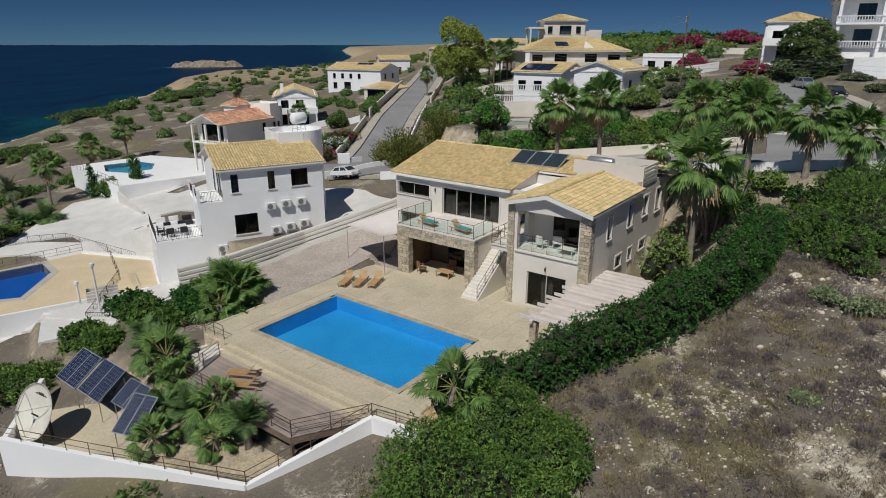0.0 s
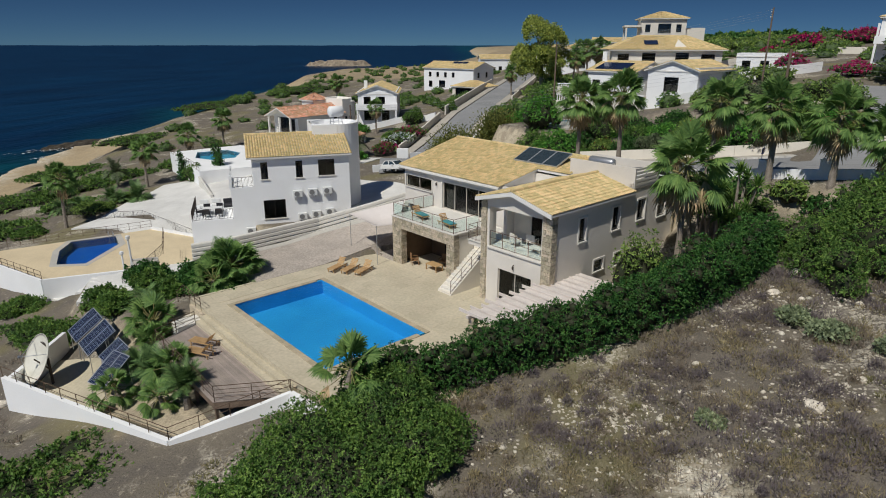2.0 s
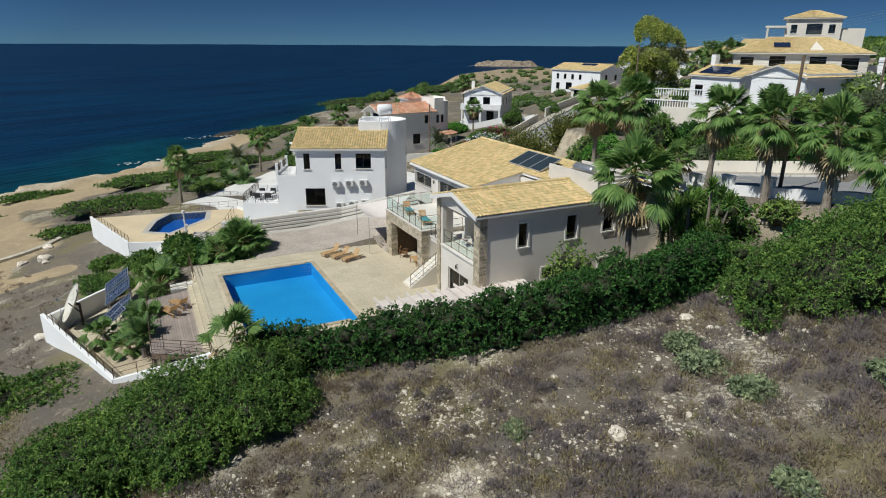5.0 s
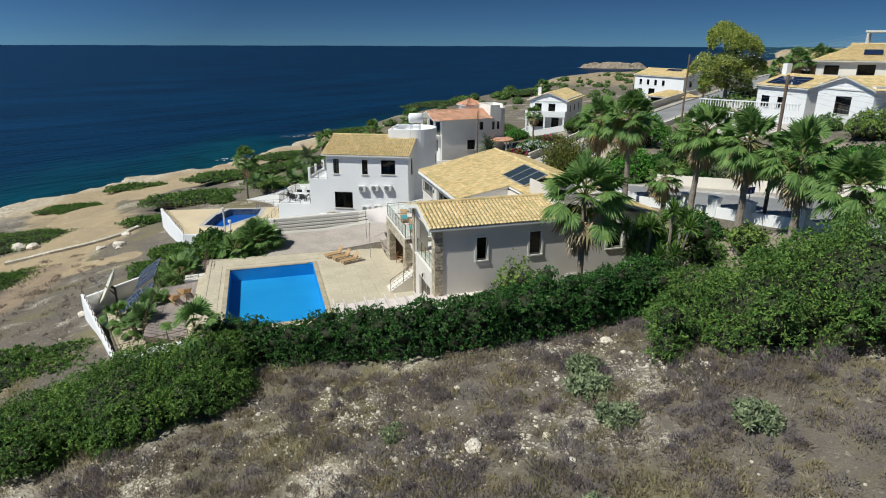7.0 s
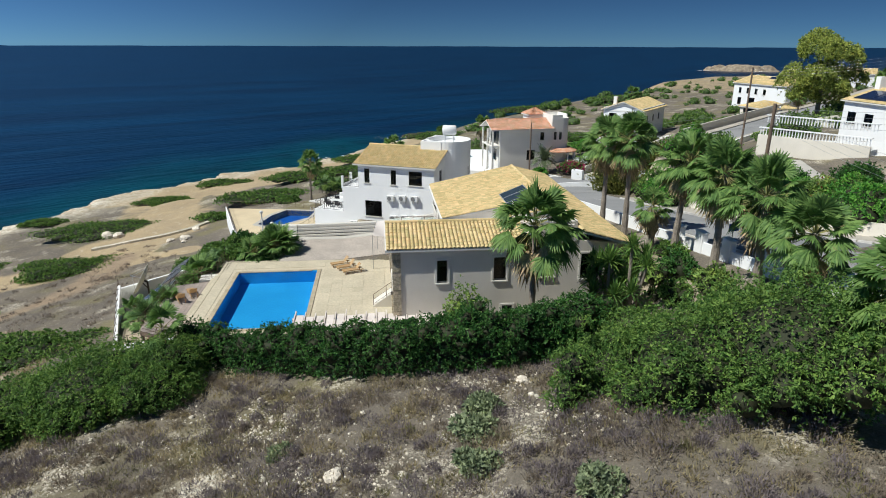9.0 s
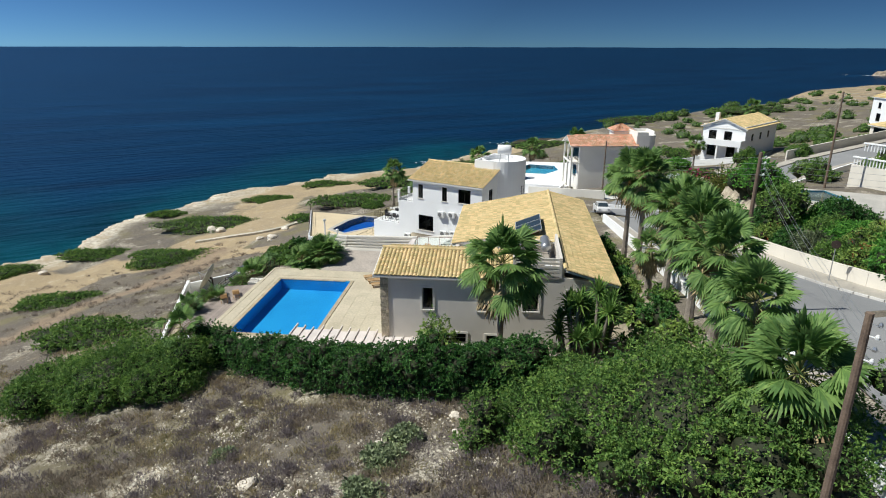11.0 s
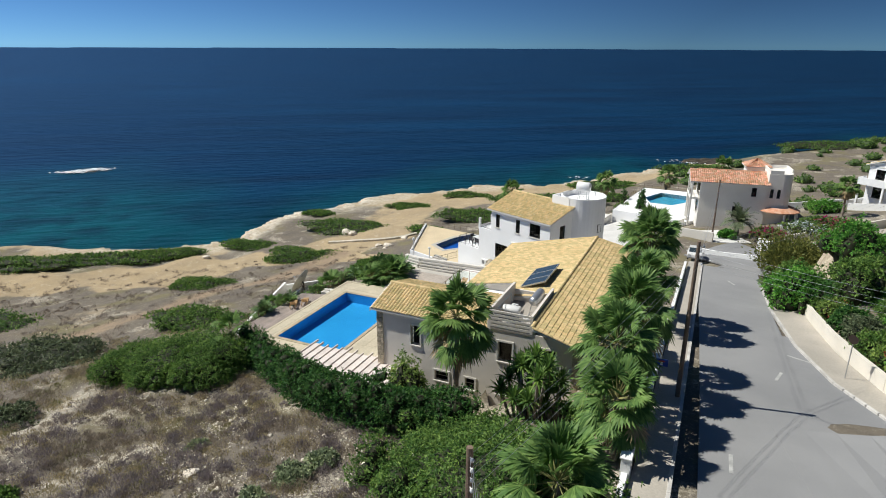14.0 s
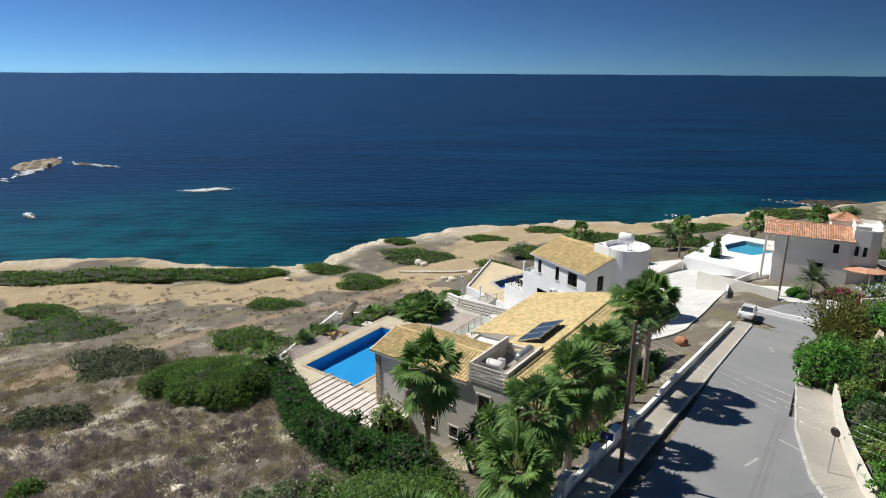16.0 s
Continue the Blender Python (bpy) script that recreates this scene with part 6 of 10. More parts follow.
gar = far_house("garden_pavilion", pose(-19.5, 163.5, 4.3, 0, 0, -28), 9.0, 7.0, 2.6, "open carport with a brown tile roof", rise=1.3, roof="hip", wall=CREAM_WALL, seed=55, wins=(("s", 1, 0.0, 5.5, 2.2),))

beige = far_house("cream_villa", pose(18.4, 137.5, 10.6, 0, 0, 4), 21.5, 13.0, 5.6, "large cream villa with a wide hipped tile roof", wall=CREAM_WALL, roof="hip", rise=2.7, over=0.8, seed=61,
                  wins=(("s", 1.2, 2.8, 2.2, 2.0), ("s", 6.0, 2.8, 2.6, 2.2), ("s", 12.5, 2.8, 2.6, 2.2), ("s", 17.5, 2.8, 2.6, 2.0), ("s", 3.0, 0.2, 3.0, 2.0), ("s", 10.0, 0.2, 3.0, 2.0)))
balcony(beige, 0.5, 17, -2.6, 0.0, 2.4, CREAM_WALL, posts=((0.8, -2.4, -1.6, 2.1), (8.8, -2.4, -1.6, 2.1), (16.8, -2.4, -1.6, 2.1)))
boxpart("solar_panel", (6.5, 9.2, 0, 1.8, 0, 0.1), PANEL_GLASS, beige, "dark solar water collector", m=pose(0, 1.4, 6.6, 24, 0, 0))
bm = bmesh.new()
bm_prism(bm, [(12.2, 0.4), (14.6, 0.4), (13.4, 3.4)], 5.9, [6.1, 6.1, 7.6])
part("dormer", bm, CREAM_WALL, beige)
top = far_house("tower_house", pose(26.5, 168, 13.0, 0, 0, 0), 10.5, 10.0, 10.2, "tall cream tower house with a shallow hipped roof", wall=CREAM_WALL, roof="hip", rise=1.6, over=0.6, seed=66,
                wins=(("s", 1.0, 7.0, 1.2, 1.8), ("s", 4.0, 6.8, 3.0, 2.2), ("s", 8.2, 7.0, 1.2, 1.8), ("s", 4.0, 2.4, 3.0, 2.0)))
boxpart("porch_roof", (-4.0, 0.0, -1.0, 7.0, 8.2, 8.6), CREAM_WALL, top)
for y in (-0.7, 6.5):
    boxpart("column", (-3.7, -3.3, y - 0.2, y + 0.2, -1.0, 8.2), CREAM_WALL, top)
boxpart("side_wing", (10.5, 15.0, 1.0, 9.0, -1.6, 8.0), CREAM_WALL, top)
mid = far_house("white_house", pose(8.0, 176.0, 11.0, 0, 0, 5), 9.0, 8.0, 5.0, "small white house with a straw tile roof", roof="hip", rise=1.4, seed=68, wins=(("s", 1.5, 2.6, 1.2, 1.5), ("s", 5, 2.6, 1.2, 1.5), ("s", 2, 0.2, 4, 2.0)))

w3 = far_house("white_house", pose(22.6, 108.2, 8.6, 0, 0, -38), 8.4, 11.0, 4.6, "white gabled house with dark window facing the sea", rise=0.1, roof="flat", seed=71,
               wins=(("s", 2.9, 1.6, 2.4, 2.2), ("w", 2.0, 1.8, 1.2, 1.6), ("e", 3.0, 1.8, 1.2, 1.6)))
roof_plane(w3, (8.9, -0.5, 4.75), (8.9, 11.4, 4.75), (4.2, 11.4, 6.3), (4.2, -0.5, 6.3), seed=72, wide=0.34, long=0.5)
roof_plane(w3, (-0.5, 11.4, 4.75), (-0.5, -0.5, 4.75), (4.2, -0.5, 6.3), (4.2, 11.4, 6.3), seed=73, wide=0.34, long=0.5)
bm = bmesh.new()
bm_prism(bm, [(0, 0.02), (4.2, 0.02), (4.2, 0.25), (0, 0.25)], 4.6, [4.7, 6.2, 6.2, 4.7])
bm_prism(bm, [(4.2, 0.02), (8.4, 0.02), (8.4, 0.25), (4.2, 0.25)], 4.6, [6.2, 4.7, 4.7, 6.2])
part("gable", bm, WHITE_WALL, w3)
w3b = far_house("white_house", pose(13.5, 117.0, 8.6, 0, 0, -38), 9.5, 9.0, 4.3, "low white house with solar panels on its tile roof", rise=1.5, seed=75, wins=(("s", 1.0, 1.2, 1.6, 1.6), ("s", 4.2, 1.2, 1.6, 1.6)))
for x in (1.2, 4.3):
    boxpart("solar_panel", (x, x + 2.9, 0, 2.9, 0, 0.1), PANEL_GLASS, w3b, "dark solar panel", m=pose(0, 0.3, 4.6, 19, 0, 0))
boxpart("chimney", (-0.1, 0.8, 4.0, 4.9, 4.0, 7.4), WHITE_WALL, w3b)

big = far_house("white_mansion", pose(62.5, 103.5, 17.0, 0, 0, -24), 27.0, 12.0, 7.2, "large white house with balustraded balconies and columns", roof="hip", rise=2.2, over=0.6, seed=81, tile=TILE_RED,
                wins=(("s", 2.0, 4.2, 2.4, 2.3), ("s", 6.5, 4.2, 2.4, 2.3), ("s", 13.5, 4.2, 2.4, 2.3), ("s", 18.0, 4.2, 2.4, 2.3), ("s", 22.5, 4.2, 2.4, 2.3), ("s", 2.0, 0.5, 2.4, 2.3), ("s", 14, 0.5, 2.4, 2.3), ("s", 19, 0.5, 2.4, 2.3), ("w", 3, 4.2, 2.0, 2.2)))
bm = bmesh.new()
bm_box(bm, -1, 28, -3.0, 0, 3.4, 3.7)
bm_box(bm, -1, 28, -3.0, 0, 7.2, 7.5)
part("balcony", bm, WHITE_WALL, big)
for x in (-0.6, 5.0, 10.6, 16.2, 21.8, 27.4):
    boxpart("column", (x - 0.22, x + 0.22, -2.8, -2.36, -2.5, 7.2), WHITE_WALL, big)
for z in (3.7, 0.1):
    bm = bmesh.new()
    bm_box(bm, -1, 28, -2.95, -2.75, z + 0.85, z + 0.98)
    for i in range(80):
        x = -0.9 + i * 0.36
        bm_rod(bm, (x, -2.85, z), (x, -2.85, z + 0.86), 0.07, 5)
    tagged(part("balustrade", bm, WHITE_WALL, big, "white turned balusters"), kind="stuff")
boxpart("base_wall", (1.5, 32, -8.5, -8.1, -6.5, -1.2), WHITE_WALL, big)
boxpart("court", (1.5, 32, -8.1, 0, -6.5, -1.5), CONCRETE, big)

# the pool across the street with its small pavilion
tp = [(7.4, 91.0), (9.6, 88.2), (13.2, 89.2), (13.6, 92.6), (9.6, 94.6)]
pt = thing("pool_terrace", Matrix(), "cream paved pool terrace above the street", "terrace", kind="structure")
ring_prism("paving", [(4.6, 91.6), (10.4, 85.2), (21.0, 88.6), (15.0, 98.5)], tp, 5.6, 6.82, CONCRETE, pt)
pool_in("swimming_pool", tp, 6.84, POOL_TURQ, "turquoise pool on a terrace across the street", depth=0.8)
bw = thing("balustrade_wall", pose(8.5, 101.5, 6.6, 0, 0, -5), "cream garden wall topped with white balusters", "wall", kind="structure")
boxpart("wall", (0, 13, 0, 0.3, -0.5, 2.4), CREAM_WALL, bw)
bm = bmesh.new()
for z in (2.4, 3.9):
    bm_box(bm, 0, 13, -0.05 + (z - 2.4), 0.3 + (z - 2.4), z + 0.85, z + 0.98)
    for i in range(36):
        bm_rod(bm, (0.2 + i * 0.36, 0.14 + (z - 2.4), z), (0.2 + i * 0.36, 0.14 + (z - 2.4), z + 0.87), 0.07, 5)
part("balusters", bm, WHITE_WALL, bw)
# second neighbour's terrace with a round-ended pool, behind white walls
t2 = thing("pool_terrace", Matrix(), "pale pool terrace behind tall white retaining walls", "terrace", kind="structure")
p2 = [(-56.5, 104.5), (-53.5, 99.2), (-49.5, 98.0), (-46.8, 101.0), (-48.5, 105.8), (-52.5, 108.0)]
q2 = [(-61.5, 103.5), (-46.0, 88.5), (-36.0, 97.0), (-40.5, 110.0), (-53.0, 114.0)]
ring_prism("paving", q2, p2, -5.5, -1.9, WHITE_WALL, t2)
pool_in("swimming_pool", p2, -1.88, POOL_TURQ, "turquoise kidney-shaped pool behind white walls", depth=0.8)
railing(t2, [(*q2[4], -1.9), (*q2[0], -1.9), (*q2[1], -1.9)], h=1.0, mat=BRONZE, rails=(0.1, 0.55, 1.0), gap=1.6)
masonry("wall_banded", [(-46.0, 88.3, -2.6), (-38.5, 79.5, -3.2)], 1.4, 0.3, TRIM, "banded pale garden wall", base=-2.0)
masonry("wall_garden", [(-36.2, 96.6, -1.2), (-28.5, 88.0, -0.4), (-22.0, 84.5, 0.6)], 1.2, 0.3, WHITE_WALL, "stepped white garden wall", base=-2)
def lane_side(off, ys):
    return [(float(lane_x(y)) + off, y) for y in ys]


masonry("wall_lane", lane_side(-5.2, (99, 110, 122)), 1.1, 0.25, CREAM_WALL, "cream wall beside the lane", top=lane_h)
masonry("wall_lane", lane_side(-5.2, (126, 140, 155, 172)), 1.4, 0.25, CREAM_WALL, "cream wall stepping up beside the lane", top=lane_h)
masonry("wall_lane", lane_side(5.2, (106, 120, 134)), 0.9, 0.25, WHITE_WALL, "low white wall beside the lane", top=lane_h)
masonry("wall_lane", lane_side(5.2, (142, 160, 180, 205)), 1.1, 0.25, CREAM_WALL, "cream wall beside the lane", top=lane_h)
tagged(ribbon("pavement", lane_line[3:], 1.5, PAVEMENT, lambda x, y: lane_h(x, y) + 0.13, side=3.5, thick=0.4), "pale pavement beside the lane", "pavement", kind="structure")
tagged(ribbon("pavement", lane_line[4:], 1.6, PAVEMENT, lambda x, y: lane_h(x, y) + 0.13, side=-3.6, thick=0.4), "pale pavement beside the lane", "pavement", kind="structure")
# white paving round the second pool, and a ramp with its rail
for a, b, c, d, label in (((-54, 74.5), (-45, 74.6), (-38.5, 94), (-55, 91.7), "wide white concrete slope below the second pool"), ((-45, 74.6), (-32.7, 79.5), (-36, 88), (-40, 90), "white concrete slope between two houses"),
                   ((-36, 66.8), (-31.0, 69.5), (-36, 79), (-45, 74.4), "white concrete path behind the white house"), ((-54.5, 70.5), (-41, 68.9), (-36, 71), (-54, 74.3), "white stepped walk above the blue pool")):
    tagged(drape("forecourt", a, b, c, d, CONCRETE_WHITE, lift=0.2, thick=0.6, cell=1.2), label, "paving", kind="structure")
rail = thing("ramp_railing", Matrix(), "black iron railing along a white ramp", "railing")
zg = lambda x, y: float(ground(x, y)) + 0.2
railing(rail, [(x, y, zg(x, y)) for x, y in ((-36, 71.2), (-45, 73.0), (-54, 74.6), (-60, 76.0))], h=1.0, mat=IRON, rails=(0.1, 1.0), balusters=0.25, gap=1.8)
tagged(drape("forecourt", *[tuple(np.array((-19.6, 57.07)) + a * np.array((0.872, 0.489)) + b * np.array((-0.489, 0.872))) for a, b in ((-15.5, -6.0), (-0.5, -6.0), (-0.5, 0.2), (-15.5, 0.2))], CONCRETE_WHITE, lift=0.1, thick=0.5), "white paved court below the white house", "paving", kind="structure")

side_house = far_house("white_house", pose(58.0, 117.0, 15.0, 0, 0, -24), 9.0, 9.0, 6.4, "white house with columns beside the mansion", roof="hip", rise=1.5, seed=101,
                       wins=(("s", 1.0, 3.0, 1.8, 1.8), ("s", 5.5, 3.0, 1.8, 1.8), ("s", 2.0, 0.2, 3.0, 2.0), ("w", 3.0, 3.0, 1.5, 1.6)))
balcony(side_house, -0.5, 9.5, -2.2, 0.0, 2.6, posts=((-0.2, -2.0, -2.0, 5.4), (4.5, -2.0, -2.0, 5.4), (9.2, -2.0, -2.0, 5.4)))
for k, (x, y, a, w, d, h, r, wl, lab) in enumerate(((2.0, 196.0, 8, 10, 8, 4.6, "hip", WHITE_WALL, "white bungalow with a tile roof far along the lane"), (16.0, 214.0, -10, 12, 9, 5.0, "gable", CREAM_WALL, "cream house with a tile roof far along the lane"),
                                                (-22.0, 232.0, 15, 11, 8, 5.0, "gable", WHITE_WALL, "white house with a tile roof far along the coast"), (34.0, 203.0, 0, 10, 8, 4.4, "flat", WHITE_WALL, "flat-roofed white house among far gardens"),
                                                (-2.0, 262.0, 20, 12, 9, 5.2, "hip", CREAM_WALL, "cream house with a hipped roof far off"), (40.0, 128.0, -20, 8, 6, 2.8, "flat", WHITE_WALL, "low flat-roofed white outbuilding"))):
    far_house("far_house", pose(x, y, float(ground(x, y)) + 0.4, 0, 0, a), w, d, h, lab, wall=wl, roof=r, rise=1.4, seed=110 + k, wins=(("s", 1.0, 0.9, 1.4, 1.3), ("s", 4.0, 0.9, 1.4, 1.3), ("s", 6.6, 0.4, 1.2, 2.0)))
for pts, h, mt, lab in ((((10, 106), (24, 101), (33, 103)), 1.6, WHITE_WALL, "white garden wall below the houses"), (((30, 118), (42, 116), (52, 121)), 1.5, WHITE_WALL, "white garden wall before the far villas"), (((6, 132), (16, 133), (20, 128)), 1.8, CREAM_WALL, "cream garden wall of the large villa"),
                        (((40, 140), (56, 146), (70, 140)), 1.3, CREAM_WALL, "cream wall along a far plot"), (((-31, 124), (-22, 128), (-15.5, 124)), 1.2, WHITE_WALL, "white terrace wall before a white house"), (((-40, 118), (-35, 128), (-37, 142)), 1.2, WHITE_WALL, "white boundary wall by the coast")):
    masonry("wall_far", list(pts), h, 0.25, mt, lab)

# the street's end: a wide turning place, a gate and a white pier before the red-roofed house
tagged(drape("road", (-14.5, 82.5), (-4.0, 85.5), (-6.8, 94.0), (-17.4, 92.6), ASPHALT, lift=0.03, height=lambda x, y: float(lane_h(x, y)), thick=0.15), "grey asphalt turning place at the street's end", "road", kind="structure")
gate = thing("garden_gate", Matrix(), "black iron gate at the street's end", "gate")
zg2 = float(lane_h(-15, 93.5))
railing(gate, [(-19.2, 93.2, zg2), (-15.6, 94.0, zg2)], h=1.25, mat=IRON, rails=(0.08, 0.55, 1.0), balusters=0.14, gap=1.8)
tagged(boxpart("gate_pier", (-0.9, 0.9, -0.35, 0.35, -0.6, 1.35), WHITE_WALL, None, m=pose(-14.3, 94.4, zg2, 0, 0, 12), bevel=0.03), "wide white rendered gate pier", "pier", "street wall piers")
masonry("wall_garden", [(-13.2, 94.8), (-11.8, 96.2)], 1.0, 0.25, WHITE_WALL, "low white wall beside the gate")
tagged(drape("forecourt", (-34, 86), (-19.5, 91.0), (-17.8, 95.5), (-27, 96.5), CONCRETE_WHITE, lift=0.12, thick=0.4), "pale paved front yard of the red-roofed house", "paving", kind="structure")
masonry("wall_banded", [(-30.5, 84.2, 0.6), (-20.0, 90.6, 1.3)], 1.4, 0.3, TRIM, "pale banded wall stepping down beside the yard", base=-2.0)

# ---- plants ----
def leaf_cloud(lumps, n, size, rng, up=0.35, sprig=0.0, clump=0.0):
    """About n leaf blades, six to a tuft, over a set of lumps (x, y, z, rx, ry, rz): numpy arrays of vertices and quads."""
    n = max(40, n // 6)
    L = np.array(lumps, float)
    area = (L[:, 3] * L[:, 4] + L[:, 3] * L[:, 5] + L[:, 4] * L[:, 5])
    which = rng.choice(len(L), n, p=area / area.sum())
    d = rng.normal(size=(n, 3))
    d[:, 2] = np.abs(d[:, 2]) * 1.0 - 0.35 * rng.random(n)
    d /= np.linalg.norm(d, axis=1)[:, None]
    r = 1 - 0.30 * rng.random(n) ** 2 + 0.06 * rng.normal(size=n)
    a, b, c = d[:, 0] * 7 + which, d[:, 1] * 7 - which * 0.7, d[:, 2] * 7 + which * 0.3
    r = r + 0.07 * np.sin(a * 1.3 + 2 * np.sin(b)) * np.sin(b * 1.7 + c) + 0.05 * np.sin(a * 3.1 + c * 2.3) * np.sin(b * 3.7)
    P = L[which, :3] + d * L[which, 3:6] * r[:, None]
    if clump:
        q = P * (6.283 / clump)
        lump = np.sin(q[:, 0] + 1.7 * np.sin(q[:, 1] * 0.7)) * np.sin(q[:, 1] + 1.5 * np.sin(q[:, 2] * 0.8 + 1)) + 0.7 * np.sin(q[:, 2] * 1.1 + 1.4 * np.sin(q[:, 0] * 0.6)) * np.sin(q[:, 0] * 0.9 - q[:, 1] * 0.8)
        P = P + d * (0.17 * clump * lump)[:, None]
        stay = lump > rng.uniform(-0.9, 0.05, n)
        P, d, which = P[stay], d[stay], which[stay]
        n = len(P)
    # leave out blades that lie deep inside another lump
    deep = np.zeros(n, bool)
    for k in range(len(L)):
        q = (P - L[k, :3]) / L[k, 3:6]
        deep |= (np.einsum("ij,ij->i", q, q) < 0.55) & (which != k)
    P, d = P[~deep], d[~deep]
    n = len(P)
    # each tuft: six blades from one twig end, leaning outwards and up
    k = 6
    axis = d * (0.55 + 0.3 * rng.random(n))[:, None] + np.array([0, 0, up + 0.6 * sprig]) + 0.45 * rng.normal(size=(n, 3))
    axis /= np.linalg.norm(axis, axis=1)[:, None]
    scale = size * 2.1 * (0.65 + 0.7 * rng.random(n))
    V = np.empty((n, 1 + 3 * k, 3))
    V[:, 0] = P
    for j in range(k):
        t = axis * (1.0 if j == 0 else 0.62) + (0.35 if j == 0 else 0.8) * rng.normal(size=(n, 3))
        t /= np.linalg.norm(t, axis=1)[:, None]
        b = np.cross(t, axis + 0.6 * rng.normal(size=(n, 3)))
        b /= np.linalg.norm(b, axis=1)[:, None] + 1e-6
        ln = (scale * (0.7 + 0.5 * rng.random(n)))[:, None]
        mid = P + t * ln * 0.5
        V[:, 1 + 3 * j] = mid + b * ln * 0.20
        V[:, 2 + 3 * j] = P + t * ln - np.array([0, 0, 0.12]) * ln
        V[:, 3 + 3 * j] = mid - b * ln * 0.20
    one = np.array([(0, 1 + 3 * j, 2 + 3 * j, 3 + 3 * j) for j in range(k)])
    Q = (one[None] + (np.arange(n) * (1 + 3 * k))[:, None, None]).reshape(-1, 4)
    return V.reshape(-1, 3), Q


def np_mesh(V, Q, name="leaves"):
    me = bpy.data.meshes.new(name)
    me.vertices.add(len(V))
    me.vertices.foreach_set("co", np.asarray(V, np.float32).ravel())
    me.loops.add(Q.size)
    me.loops.foreach_set("vertex_index", np.asarray(Q, np.int32).ravel())
    me.polygons.add(len(Q))
    me.polygons.foreach_set("loop_start", np.arange(0, Q.size, Q.shape[1], dtype=np.int32))
    me.update(calc_edges=True)
    return me


def ball(subdivisions):
    """Vertices and faces of a unit icosphere, as arrays."""
    bm = bmesh.new()
    bmesh.ops.create_icosphere(bm, subdivisions=subdivisions, radius=1)
    bm.verts.index_update()
    out = np.array([v.co[:] for v in bm.verts]), np.array([[v.index for v in f.verts] for f in bm.faces])
    bm.free()
    return out


BALLS = [ball(1), ball(2)]


def core_mesh(lumps, shrink=0.66, seed=0):
    """Uneven dark shells a little within the leaves, standing for the shade inside a shrub."""
    V, F, count = [], [], 0
    for x, y, z, a, b, c in lumps:
        bv, bf = BALLS[1 if max(a, b) > 1.5 else 0]
        V.append(bv * (a * shrink, b * shrink, c * shrink) + (x, y, z))
        F.append(bf + count)
        count += len(bv)
    V, F = np.concatenate(V), np.concatenate(F)
    q = V * 2.3 + seed
    V = V + 0.10 * np.stack([np.sin(q[:, 1] + 2 * np.sin(q[:, 2])), np.sin(q[:, 2] + 2 * np.sin(q[:, 0])), np.sin(q[:, 0] + 2 * np.sin(q[:, 1]))], 1)
    return np_mesh(V, F, "core")


def shrub(name, lumps, n, size, mat, label, category="shrub", group="", seed=1, m=None, extra=None, sprig=0.45, clump=0.9):
    rng = np.random.default_rng(seed)
    ob = thing(name, m or Matrix(), label, category, group)
    V, Q = leaf_cloud(lumps, n, size, rng, sprig=sprig, clump=clump)
    tagged(link("foliage", np_mesh(V, Q), mat, ob), kind="stuff")
    if extra:
        V, Q = leaf_cloud(lumps, extra[1], size * 0.9, rng)
        tagged(link("blossom", np_mesh(V, Q), extra[0], ob, extra[2]), kind="stuff")
    # added dark shells, so gaps between the leaves read as shade
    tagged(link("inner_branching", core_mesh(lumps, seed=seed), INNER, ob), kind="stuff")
    return ob


def mound(rng, w, d, h, n=9):
    """Lumps of an uneven rounded bush w by d, h high, standing on z = 0."""
    out = [(0, 0, h * 0.25, w * 0.30, d * 0.30, h * 0.58), (rng.uniform(-0.2, 0.2) * w, rng.uniform(-0.2, 0.2) * d, h * 0.22, w * 0.26, d * 0.26, h * 0.5)]
    for i in range(n + 6):
        a = rng.uniform(0, 6.283)
        r = math.sqrt(rng.uniform(0.03, 1)) * 0.42
        f = 1.0 - 0.95 * r
        s = rng.uniform(0.10, 0.20)
        out.append((math.cos(a) * r * w, math.sin(a) * r * d, h * f * rng.uniform(0.35, 0.62), w * s, d * s * rng.uniform(0.8, 1.3), h * rng.uniform(0.24, 0.42) * f * 1.2))
    return out


# ground-hugging bushes of the slope: x, y, width, depth, height, turn
lr = random.Random(5)
def bush_at(x, y, w, d, h, turn, mat, label, leaves, size, seed, name="bush", lift=-0.25):
    r = random.Random(seed)
    m = pose(x, y, float(ground(x, y)) + lift, 0, 0, turn)
    return shrub(name, mound(r, w, d, h, n=max(7, int(w * d / 5))), leaves, size, mat, label, "bush", "bushes on the slope", seed, m)


# bushes of the slope and shore: x, y, width, depth, height, turn
SLOPE = [(-44.4, 17.5, 12, 7, 1.9, 65), (-57, 32, 17, 8, 2.0, 70), (-70, 6.5, 16, 6, 1.8, 85), (-46, -25, 13, 6, 1.6, 80), (-28, -9, 20, 14, 2.0, 60),
         (-7, 9, 15, 9, 1.8, 65), (8.5, 10, 7, 6, 1.3, 70), (-14.5, 21.6, 13, 8, 1.5, 60), (-76, 41.6, 20, 10, 2.3, 65), (-95.5, 36, 8, 5, 1.2, 80),
         (-72, 21, 12, 6, 1.5, 70), (-95, 58.8, 12, 7, 1.6, 75), (21.2, 17, 3, 2.5, 0.8, 0), (-30, 40.5, 9, 5, 2.4, 0), (-39.5, 47.2, 5, 4, 1.8, 0)]
